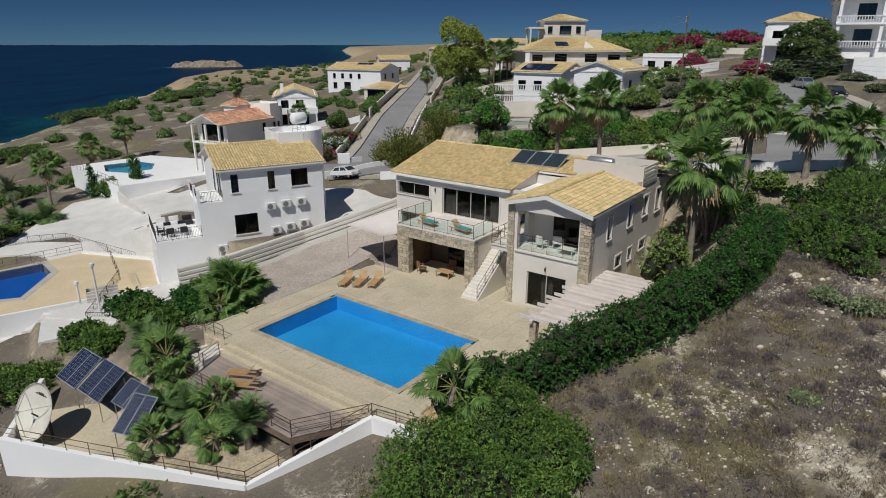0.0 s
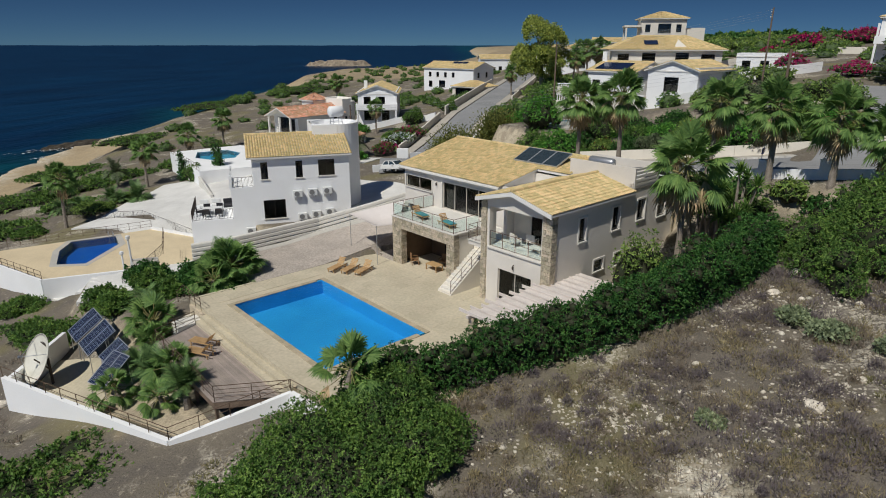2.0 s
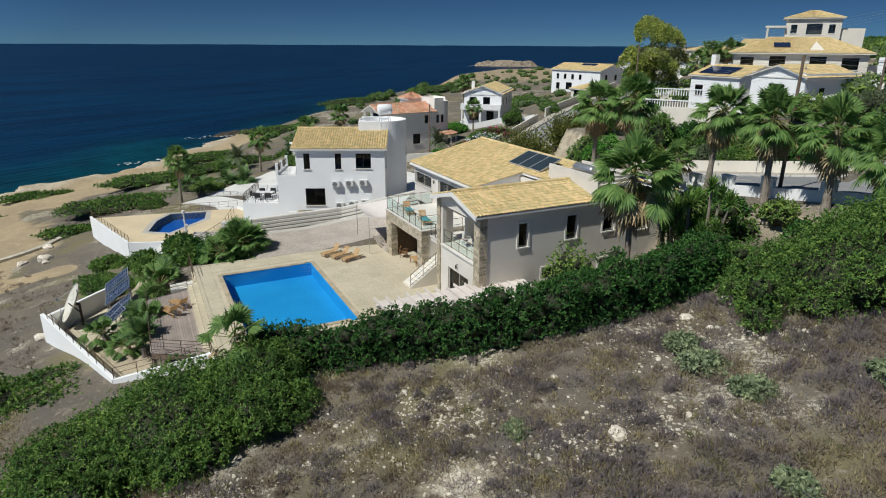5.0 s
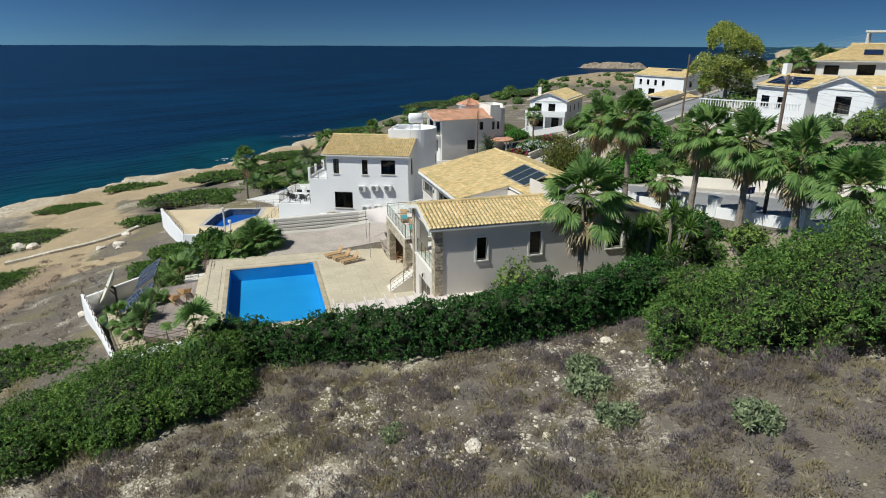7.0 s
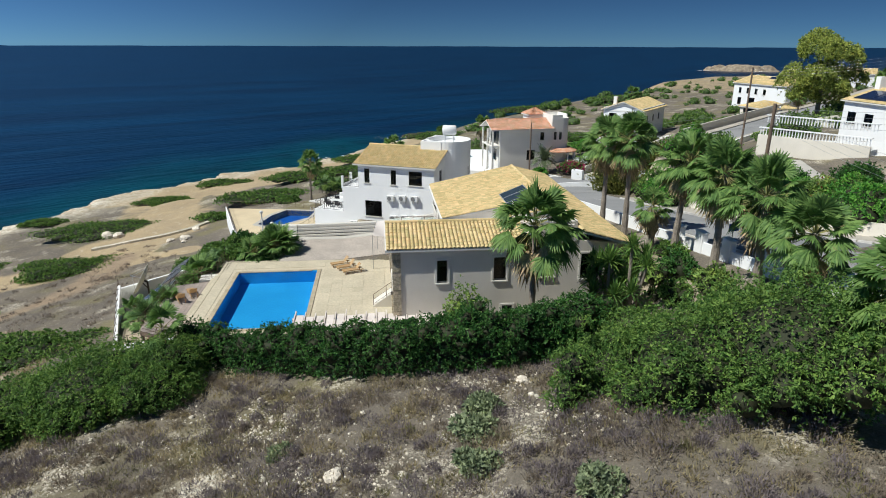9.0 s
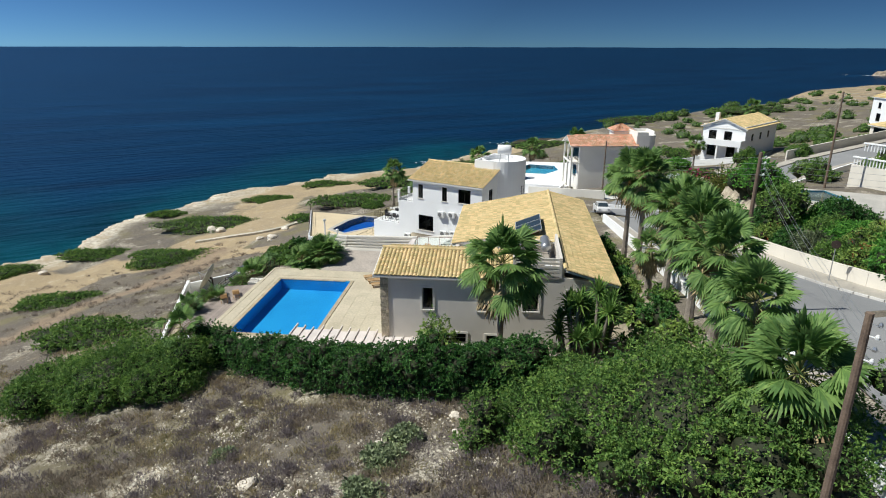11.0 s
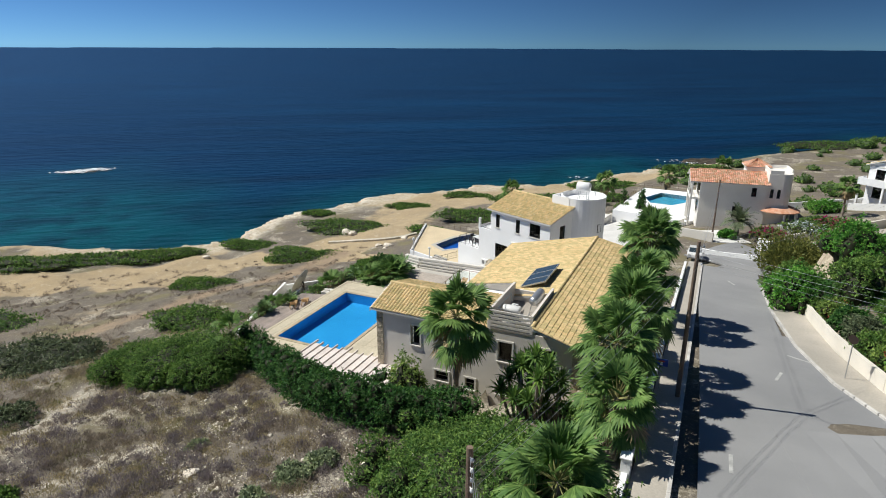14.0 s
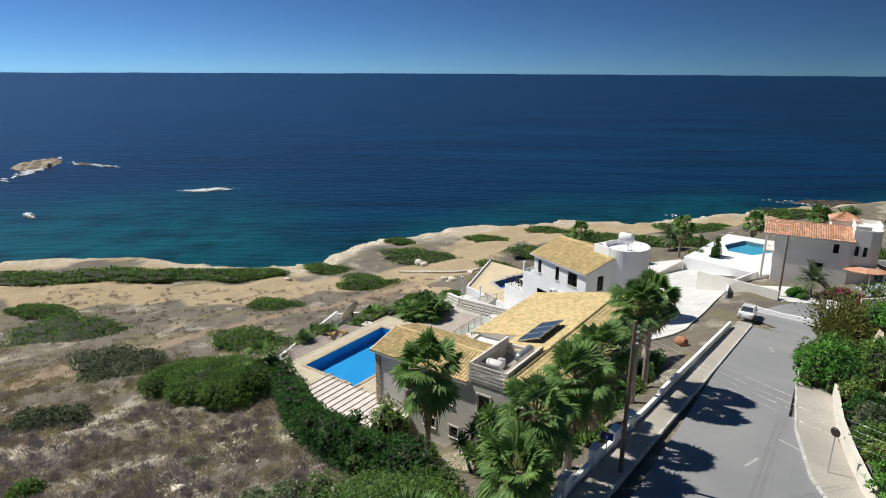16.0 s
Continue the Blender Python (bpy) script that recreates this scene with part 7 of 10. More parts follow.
SHORE = [(-69, -4, 24, 7, 1.9, 86), (-68, -22, 26, 8, 2.0, 84), (-66, -40, 24, 8, 1.9, 84), (-63, -62, 26, 8, 1.8, 82), (-105, 76, 14, 7, 1.4, 75), (-68, 69, 18, 9, 2.0, 62), (-62, 57.5, 10, 5, 1.5, 60),
         (-78, 84, 20, 10, 2.0, 66), (-88, 110, 20, 9, 1.9, 66), (-95, 140, 24, 10, 2.1, 74), (-70, 100, 14, 8, 2.0, 60), (-105, 190, 30, 14, 2.2, 80), (-90, 230, 30, 14, 2.5, 70), (-100, 120, 10, 5, 1.2, 70), (-72, 93, 16, 8, 2.0, 60), (-66, 84, 10, 5, 1.6, 60)]
for k, (x, y, w, d, h, a) in enumerate(SLOPE):
    bush_at(x, y, w, d, h, a, GREY_LEAF if k in (5, 6) else BUSH_LEAF, "low grey-green lentisk bush on dry soil" if k in (5, 6) else "low spreading evergreen bush on dry soil", int(min(60000, 9000 + 330 * w * d)), 0.11, 100 + k)
for k, (x, y, w, d, h, a) in enumerate(SHORE):
    bush_at(x, y, w, d, h, a, BUSH_LEAF, "wind-clipped evergreen bush above the shore", int(min(26000, 5000 + 110 * w * d)), 0.18, 140 + k)

# the great bush below the pool, and the tall one beside the hedge
r9 = random.Random(9)
L9 = [(3.6, 0.2, 0.9, 3.4, 3.4, 1.7), (0.2, 0.2, 0.7, 3.8, 3.9, 1.9), (1.4, 2.6, 0.9, 2.6, 2.2, 1.7), (-3.6, 0.3, 0.0, 3.2, 3.6, 1.5), (4.6, -1.2, 1.0, 2.2, 2.2, 1.5), (4.8, 1.4, 1.5, 2.4, 2.3, 1.8)]
for _ in range(74):
    q, e, f = r9.uniform(-5.8, 5.6), r9.uniform(-3.4, 3.6), r9.uniform(0.45, 1.5)
    if (q / 6.2) ** 2 + (e / 3.9) ** 2 < 1:
        L9.append((q, e, 0.75 + 0.13 * q - 0.06 * e * e + r9.uniform(0.3, 1.2) - 0.35 * f, f, f * r9.uniform(0.8, 1.2), f * r9.uniform(0.6, 0.85)))
shrub("bush", L9, 330000, 0.064, BUSH_LEAF, "great spreading evergreen bush beside the garden wall", "bush", "bushes on the slope", 9, pose(1.9, 22.2, -0.7, 0, 0, 61))
L8 = [(0.8, -0.4, 2.6, 4.0, 3.6, 3.0), (4.4, 0.4, 4.2, 4.2, 3.9, 3.6), (-2.8, 0.0, 0.9, 2.5, 2.7, 2.2), (7.6, 1.6, 4.5, 3.4, 3.0, 3.4), (2.4, 2.2, 3.2, 3.6, 3.0, 3.0)]
for _ in range(90):
    q, e = r9.uniform(-4.5, 10), r9.uniform(-3.6, 4.4)
    f = r9.choice((0.5, 0.75, 1.0, 1.0))
    L8.append((q, e, r9.uniform(2.0, 3.7) + 0.42 * max(q, -2.5) + (1 - f) * 2.2 - 0.05 * e * e, f * r9.uniform(0.9, 1.8), f * r9.uniform(0.9, 1.7), f * r9.uniform(0.8, 1.3)))
shrub("bush", L8, 330000, 0.068, BUSH_LEAF, "tall dense dark evergreen bush beside the street", "bush", "bushes on the slope", 8, pose(29.2, 41.4, 3.6, 0, 0, 8), sprig=0.6)

# the clipped hedge along the villa's plot
HL = [(15.6, 0.2), (18.6, 5.2), (21.8, 10.2), (24.0, 14.6), (24.9, 18.6), (25.0, 22.0), (24.6, 24.6)]
lumps = []
for (u0, v0), (u1, v1) in zip(HL, HL[1:]):
    for i in range(7):
        f = i / 7 + r9.uniform(-0.03, 0.03)
        u, v = u0 + (u1 - u0) * f, v0 + (v1 - v0) * f
        x, y = xy_of(u, v)
        g = float(ground(x, y))
        low = 1.12 if v < 19 else 1.0
        for z in (0.5, 1.25 * low, 1.85 * low):
            lumps.append((x + r9.uniform(-0.25, 0.25), y + r9.uniform(-0.25, 0.25), g + z, r9.uniform(1.05, 1.35), r9.uniform(1.05, 1.35), r9.uniform(0.75, 1.0)))
        for _ in range(3):
            lumps.append((x + r9.uniform(-1.0, 1.0), y + r9.uniform(-1.0, 1.0), g + low * r9.uniform(1.6, 2.6), r9.uniform(0.4, 0.7), r9.uniform(0.4, 0.7), r9.uniform(0.35, 0.6)))
shrub("hedge", lumps, 320000, 0.066, HEDGE_LEAF, "long clipped dark green hedge along the plot", "hedge", seed=12, sprig=0.3)


# ---- palms ----
def fan_palm(seed, height, crown=1.85, leaves=34, skirt=30):
    """A fan palm's meshes: tapered ringed trunk, fans on stalks, and a skirt of dead fans."""
    r = random.Random(seed)
    bm = bmesh.new()
    prev, n = None, 9
    segs = 14
    bend = (r.uniform(-0.3, 0.3), r.uniform(-0.3, 0.3))
    for s in range(segs + 1):
        f = s / segs
        rad = 0.14 * (1 - f) ** 2 + 0.145 + (0.025 if s % 2 else 0)
        c = (bend[0] * f * f, bend[1] * f * f, height * f - 0.3 * (1 - f))
        ring = [bm.verts.new((c[0] + rad * math.cos(6.283 * i / n), c[1] + rad * math.sin(6.283 * i / n), c[2])) for i in range(n)]
        if prev:
            for i in range(n):
                bm.faces.new((prev[i], prev[(i + 1) % n], ring[(i + 1) % n], ring[i]))
        prev = ring
    bm.faces.new(prev)
    trunk = bpy.data.meshes.new("trunk")
    bm.to_mesh(trunk)
    bm.free()
    topc = Vector((bend[0], bend[1], height))

    def fans(count, lo, hi, size, blades, droop, stalk, wide=0.074, spread=114):
        vs, fs, sv, sf = [], [], [], []
        for k in range(count):
            az = k * 2.39996 + r.uniform(-0.35, 0.35)
            f = (k + 0.5) / count
            el = radians(lo + (hi - lo) * f + r.uniform(-15, 15))
            d = Vector((math.cos(az) * math.cos(el), math.sin(az) * math.cos(el), math.sin(el)))
            L = stalk * r.uniform(0.75, 1.2)
            a = topc + d * 0.12
            b = topc + d * L + Vector((0, 0, -droop * 0.22 * L * (1.2 - f)))
            side = d.cross(Vector((0, 0, 1))).normalized()
            upv = side.cross(d).normalized()
            base = len(sv)
            for p, w in ((a, 0.035), (b, 0.018)):
                sv += [p - side * w, p + side * w, p + upv * w]
            sf += [(base, base + 1, base + 4, base + 3), (base + 1, base + 2, base + 5, base + 4), (base + 2, base, base + 3, base + 5)]
            R = size * r.uniform(0.8, 1.15)
            fold = r.uniform(0.1, 0.5)
            roll = r.uniform(-0.5, 0.5)
            s2, u2 = side * math.cos(roll) + upv * math.sin(roll), upv * math.cos(roll) - side * math.sin(roll)
            d2 = (d - Vector((0, 0, 0.45 * droop * (1.1 - f)))).normalized()
            for j in range(blades):
                t = radians(-spread + 2 * spread * (j + 0.5) / blades)
                ln = R * (0.78 + 0.22 * math.cos(t)) * r.uniform(0.9, 1.06)
                bd = (d2 * math.cos(t) + s2 * math.sin(t) - u2 * fold * abs(math.sin(t))).normalized()
                wv = bd.cross(u2).normalized() * ln * wide + u2 * ln * 0.02 * (1 if j % 2 else -1)
                m1 = b + bd * ln * 0.55 - Vector((0, 0, droop * 0.05 * ln))
                tip = b + bd * ln - Vector((0, 0, droop * (0.14 + 0.34 * r.random() * (1.2 - f)) * ln))
                q = len(vs)
                vs += [b - wv * 0.2, b + wv * 0.2, m1 + wv, m1 - wv, tip]
                fs += [(q, q + 1, q + 2, q + 3), (q + 3, q + 2, q + 4)]
        return vs, fs, sv, sf
    v1, f1, s1, g1 = fans(leaves, -26, 80, crown * 0.62, 26, 0.95, crown * 0.80)
    v2, f2, s2, g2 = fans(skirt, -84, -30, crown * 0.62, 12, 1.25, crown * 0.70, 0.065, 80)
    return trunk, shape(v1, f1), shape(s1 + s2, g1 + [tuple(i + len(s1) for i in g) for g in g2]), shape(v2, f2)


def palm(m, meshes, label, group="fan palms along the street wall"):
    ob = thing("palm_tree", m, label, "palm tree", group)
    link("trunk", meshes[0], BARK, ob)
    tagged(link("crown", meshes[1], PALM_LEAF, ob), kind="stuff")
    tagged(link("leaf_stalk", meshes[2], PALM_STALK, ob), kind="stuff")
    tagged(link("dead_skirt", meshes[3], THATCH, ob, "dry brown hanging fronds"), kind="stuff")
    return ob


LBL = "tall fan palm with a skirt of dry fronds"
# the row inside the street wall: u, v, height of the crown, spread
for k, (u, v, top, wide, lv, sk) in enumerate(((4.8, 32.3, 12.5, 1.85, 36, 40), (9.0, 32.6, 13.1, 1.95, 38, 36), (14.8, 32.2, 9.3, 1.35, 16, 34), (17.1, 32.7, 13.0, 1.85, 34, 34),
                                               (21.6, 33.0, 12.9, 1.95, 36, 32), (25.8, 33.0, 12.7, 1.9, 34, 26), (28.8, 33.5, 11.6, 1.8, 32, 16), (35.6, 32.4, 11.7, 2.0, 36, 10))):
    x, y = xy_of(u, v)
    g = float(ground(x, y)) - 0.05
    palm(pose(x, y, g, 0, 0, k * 77), fan_palm(300 + k, top - g, 0.92 * wide, int(lv * 1.3), sk), "short fan palm with a withered crown" if k == 2 else LBL)
P6 = [fan_palm(315, 6.3), fan_palm(316, 7.0)]
pv = fan_palm(320, 8.2, crown=2.15, leaves=40, skirt=24)
x, y = xy_of(20.6, 22.2)
palm(pose(x, y, float(ground(x, y)) - 0.1, 0, 0, 40), pv, "tall fan palm beside the villa's side wall", "single palms")
ps = fan_palm(330, 2.2, crown=1.55, leaves=14, skirt=5)
palm(pose(*xy_of(16.4, -1.5), 0.2, 0, 0, 10), ps, "young fan palm beside the pool terrace", "single palms")
for k, (x, y, top) in enumerate(((-57.2, 72.6, -0.2), (-59.3, 93.2, 0.5), (-60.7, 108.0, 0.8), (-60.9, 121.0, 2.3))):
    g = float(ground(x, y)) - 0.1
    palm(pose(x, y, g, 0, 0, k * 50), fan_palm(350 + k, top - g, 1.9, 38, 12), "fan palm standing by the coast", "palms by the coast")
for k, (x, y, f) in enumerate(((-58, 181, 1.1), (14, 150, 1.0), (16, 154, 1.1), (12, 158, 1.0), (-26, 118, 0.8), (11, 146, 0.9), (17.5, 160, 1.0), (-3.0, 150, 0.8))):
    palm(pose(x, y, float(ground(x, y)) - 0.1, 0, 0, k * 50) @ Matrix.Diagonal((f, f, f, 1)), P6[k % 2], "fan palm among the far houses", "palms among the far houses")


def feather_plant(seed, fronds, length, arch, leaflets=22, trunk=0.0):
    """Arching feather leaves from one crown: cycads, young date palms and yuccas."""
    r = random.Random(seed)
    vs, fs = [], []
    for k in range(fronds):
        az = k * 2.39996 + r.uniform(-0.2, 0.2)
        el = radians(r.uniform(12, 82))
        L = length * r.uniform(0.75, 1.1)
        p = Vector((0, 0, trunk))
        d = Vector((math.cos(az) * math.cos(el), math.sin(az) * math.cos(el), math.sin(el)))
        side = Vector((-math.sin(az), math.cos(az), 0))
        for j in range(leaflets):
            f = (j + 1) / leaflets
            d = (d + Vector((0, 0, -arch * 2.2 / leaflets))).normalized()
            q = p + d * L / leaflets
            ll = L * 0.30 * math.sin(math.pi * (0.12 + 0.83 * f)) + 0.03
            for sgn in (-1, 1):
                tip = q + (side * sgn * 0.9 + d * 0.55 + Vector((0, 0, 0.12))).normalized() * ll
                b = len(vs)
                w = d * L / leaflets * 0.95
                vs += [p, p + w, tip]
                fs.append((b, b + 1, b + 2))
            b = len(vs)
            vs += [p - side * 0.012, p + side * 0.012, q + side * 0.01, q - side * 0.01]
            fs.append((b, b + 1, b + 2, b + 3))
            p = q
    return shape(vs, fs)


def cycad(m, me, label, mat=None, stem=0.35, name="cycad", group="cycads in the lower garden"):
    ob = thing(name, m, label, "plant", group)
    tagged(link("fronds", me, mat or CYCAD_LEAF, ob), kind="stuff")
    bm = bmesh.new()
    bm_rod(bm, (0, 0, -0.3), (0, 0, stem), 0.16, 8, 0.12)
    part("stem", bm, BARK, ob)
    return ob


CY = [feather_plant(401, 46, 1.75, 0.7, trunk=0.3), feather_plant(402, 40, 1.35, 0.55, trunk=0.4), feather_plant(403, 60, 1.0, 0.35, 12, trunk=0.9)]
palm(pose(*xy_of(-5.4, 2.5), -0.3) @ Matrix.Diagonal((1.7, 1.7, 1.5, 1)), fan_palm(343, 0.7, 1.15, 60, 4), "broad bushy fan palm beside the yard", "low garden palms")
FP = [fan_palm(341, 0.5, 1.25, 28, 3), fan_palm(342, 0.8, 1.1, 24, 3)]
for k, (u, v, z, i, s) in enumerate(((2.3, -6.2, -2.3, 0, 1.15), (3.6, -5.2, -2.0, 1, 1.2), (6.8, -6.0, -2.2, 2, 1.5), (-1.9, -5.2, -1.9, 0, 1.2), (-3.4, -4.4, -1.7, 1, 1.3), (-5.6, -4.2, -1.9, 0, 1.1), (-7.6, -3.4, -1.6, 1, 1.2),
                                     (2.2, -8.4, -2.9, 2, 1.0), (-0.4, -6.4, -2.4, 1, 1.1), (-6.4, 1.6, -0.2, 0, 1.3), (-4.8, 0.6, -0.1, 1, 1.2), (-7.6, 2.6, 0.1, 0, 1.5), (-4.0, 2.2, 0.0, 1, 1.0), (5.4, -6.9, -2.5, 0, 0.9))):
    x, y = xy_of(u, v)
    m = pose(x, y, min(z, float(ground(x, y)) + 0.5), 0, 0, k * 63) @ Matrix.Diagonal((s, s, s, 1))
    if k % 3 == 1 or k in (3, 9):
        palm(m, FP[k % 2], "low bushy fan palm in the garden", "low garden palms")
    else:
        cycad(m, CY[i], "low cycad with stiff arching fronds")
def yucca(m, seed, label):
    """Sword-leaved rosettes on several short stems."""
    r = random.Random(seed)
    ob = thing("yucca", m, label, "plant", "yuccas by the side wall")
    vs, fs = [], []
    for k in range(7):
        a, q = k * 2.4, 0.0 if k == 0 else r.uniform(0.5, 1.1)
        c = Vector((math.cos(a) * q, math.sin(a) * q, r.uniform(0.9, 2.7) if k else 2.9))
        bm = bmesh.new()
        bm_rod(bm, (c.x * 0.3, c.y * 0.3, -0.3), c, 0.09, 6, 0.07)
        part("stem", bm, BARK, ob)
        for j in range(58):
            az, el = j * 2.39996, radians(-25 + 110 * (j / 58) ** 0.8)
            d = Vector((math.cos(az) * math.cos(el), math.sin(az) * math.cos(el), math.sin(el)))
            side = d.cross(Vector((0, 0, 1.0001))).normalized() * 0.045
            ln = r.uniform(0.55, 0.85)
            b = len(vs)
            vs += [c - side, c + side, c + d * ln * 0.6 + side * 0.9, c + d * ln * 0.6 - side * 0.9, c + d * ln - Vector((0, 0, 0.12 * math.cos(el)))]
            fs += [(b, b + 1, b + 2, b + 3), (b + 3, b + 2, b + 4)]
    tagged(link("sword_leaves", shape(vs, fs), BUSH_LEAF, ob), kind="stuff")
    return ob


for k, (u, v) in enumerate(((19.4, 27.2), (20.9, 26.8), (20.2, 28.3), (21.6, 27.8))):
    x, y = xy_of(u, v)
    yucca(pose(x, y, float(ground(x, y)) + 0.3, 0, 0, k * 70) @ Matrix.Diagonal((1.3, 1.3, 1.45, 1)), 410 + k, "spiky green yucca clump beside the villa")
DP = feather_plant(420, 34, 3.0, 0.75, 30, trunk=2.4)
cycad(pose(-22.6, 96.6, -0.6), DP, "young date palm with arching feather leaves", GREY_LEAF, 2.4, "date_palm", "date palms")

# planting along the neighbours' ramp above the shore
for k, (x, y, f) in enumerate(((-53.8, 83.5, 1.6), (-56.0, 82.4, 1.3), (-58.1, 83.0, 1.4), (-62.0, 81.0, 1.5), (-64.7, 80.0, 1.3))):
    cycad(pose(x, y, float(ground(x, y)) + 0.1, 0, 0, k * 80) @ Matrix.Diagonal((f, f, f, 1)), CY[k % 2], "low cycad with stiff arching fronds above the shore", None, 0.35, "cycad", "cycads above the shore")
cycad(pose(-65.7, 93.9, float(ground(-65.7, 93.9))), DP, "young date palm with arching feather leaves", GREY_LEAF, 2.4, "date_palm", "date palms")

# garden shrubs: in the planted bank beside the pool, by the villa, over the street wall
def garden(u, v, w, d, h, mat, label, leaves, seed, z=None, size=0.12, extra=None, group="garden shrubs"):
    x, y = xy_of(u, v)
    r = random.Random(seed)
    return shrub("shrub", mound(r, w, d, h, n=max(6, int(w * d))), leaves, size, mat, label, "shrub", group, seed, pose(x, y, (float(ground(x, y)) if z is None else z) - 0.15, 0, 0, -36.4), extra)


for k, (u, v, w, d, h) in enumerate(((-9.6, -2.6, 3.2, 3.0, 2.2), (-8.4, 0.2, 3.6, 3.4, 2.2), (-10.6, -5.2, 3.2, 3.0, 1.9), (-6.6, 0.2, 3.4, 3.0, 1.8), (-9.2, 2.6, 3.6, 3.4, 2.4), (-5.2, 1.6, 3.0, 2.6, 1.5), (-7.2, -1.8, 3.0, 2.4, 1.5), (-11.8, -2.0, 4.0, 3.4, 2.4), (-12.4, -5.4, 4.4, 3.6, 2.2), (-3.6, 1.2, 2.2, 2.4, 1.3))):
    garden(u, v, w, d, h, HEDGE_LEAF if k % 2 else BUSH_LEAF, "dense rounded garden shrub on a planted bank", 12000, 500 + k)
garden(20.2, 18.2, 3.6, 3.4, 6.4, LIGHT_LEAF, "airy light-green shrub beside the side wall", 7000, 520, size=0.10)
garden(19.2, 20.6, 2.0, 2.0, 2.6, LIGHT_LEAF, "airy light-green shrub beside the side wall", 2600, 521)
for k, (u, v, w, d, h) in enumerate(((12, 31.5, 3, 2, 1.6), (15, 31.2, 3, 2, 1.4), (9, 31.6, 3, 2, 1.5), (6, 31.8, 3, 2, 1.8), (2, 31.6, 2.4, 2, 2.6), (-1, 31.6, 2.4, 2, 2.8), (18.5, 31.0, 3, 2.4, 1.5), (22, 30.6, 3, 2.6, 2.0), (26, 31.4, 3, 2.6, 1.8), (31, 31.4, 3, 2, 1.4), (17, 32.6, 3, 1.8, 1.6), (20, 31.8, 3.4, 2.4, 2.2), (23.5, 32.0, 3.4, 2.4, 2.0), (28, 32.0, 3.6, 2.6, 2.4))):
    garden(u, v, w, d, h, (LIGHT_LEAF, BUSH_LEAF, HEDGE_LEAF)[k % 3], "mixed garden shrub inside the street wall", 2600, 530 + k)
# flowering hedge on the bank across the street
for k in range(11):
    u = -5 + k * 3.0
    v = east_kerb(u) + 4.6
    x, y = xy_of(u, v)
    e = (FLOWER_RED, 700, "rust-red blossom") if k % 4 == 1 else (FLOWER, 700, "magenta blossom") if k in (6, 9) else None
    garden(u, v, 3.8, 3.4, 2.6, (BUSH_LEAF, LIGHT_LEAF, HEDGE_LEAF, GREY_LEAF)[k % 4], "flowering hedge shrub above the street wall" if e else "dense hedge shrub above the street wall", 15000, 560 + k, z=float(street_h(x, y)) + 0.4, size=0.10, extra=e)
for k in range(8):
    u = -3 + k * 3.1
    x, y = xy_of(u, east_kerb(u) + 8.2)
    e = (FLOWER_RED, 900, "rust-red blossom") if k in (3, 4) else (FLOWER, 800, "magenta blossom") if k in (8, 10) else None
    garden(u, east_kerb(u) + 8.2, 5.0, 4.6, 3.9, (LAWN_LEAF, BUSH_LEAF, LAWN_LEAF, LIGHT_LEAF, BUSH_LEAF)[k % 5], "tall flowering shrub on the street bank" if e else "tall rounded green shrub on the street bank", 26000, 740 + k, z=float(street_h(x, y)) + 0.6, size=0.10, extra=e)
for k, (x, y, w, d, h, mt) in enumerate(((3.5, 93.5, 5, 4, 2.6, LAWN_LEAF), (7.0, 86.0, 6.0, 5, 5.6, LAWN_LEAF), (6.6, 80.2, 6, 5, 5.4, BUSH_LEAF), (9.6, 77.6, 6, 5, 5.2, LAWN_LEAF), (14.0, 79.6, 6, 5, 4.8, BUSH_LEAF), (12.5, 79.5, 6, 4, 3.0, HEDGE_LEAF), (18.0, 82, 6, 5, 3.2, HEDGE_LEAF), (24, 86, 6, 5, 3.4, HEDGE_LEAF), (2, 98, 5, 4, 3, BUSH_LEAF),
                                         (30, 84, 8, 6, 3.0, LIGHT_LEAF), (36, 92, 9, 7, 4.2, GREY_LEAF), (30, 96, 8, 6, 4.0, LIGHT_LEAF), (42, 88, 8, 6, 4.2, LIGHT_LEAF), (-18, 106, 6, 5, 2.6, BUSH_LEAF), (-21.5, 94.0, 2.6, 2.4, 1.7, LAWN_LEAF), (-30, 119, 5, 4, 2.8, LAWN_LEAF), (-20, 124, 4, 4, 4.0, BUSH_LEAF),
                                         (-14, 130, 5, 4, 3, BUSH_LEAF), (0, 110, 6, 6, 4, BUSH_LEAF), (6, 120, 6, 6, 5, BUSH_LEAF))):
    shrub("shrub", mound(random.Random(600 + k), w, d, h, 14), 17000, 0.12, mt, "rounded green garden shrub by the houses", "shrub", "garden shrubs", 600 + k, pose(x, y, float(ground(x, y)) - 0.2, 0, 0, k * 40))
for k, (x, y, w, d, h) in enumerate(((-18.2, 98.0, 5, 3, 2.2), (-17.4, 102.5, 6, 3, 2.4), (-16.4, 107.5, 6, 3, 2.3))):
    shrub("bougainvillea", mound(random.Random(640 + k), w, d, h, 12), 3000, 0.16, BUSH_LEAF, "bougainvillea in pink and white bloom over a wall", "shrub", "flowering shrubs", 640 + k, pose(x, y, float(ground(x, y)) + 0.4, 0, 0, 50), (FLOWER if k != 1 else FOAM, 2200, "dense blossom"))
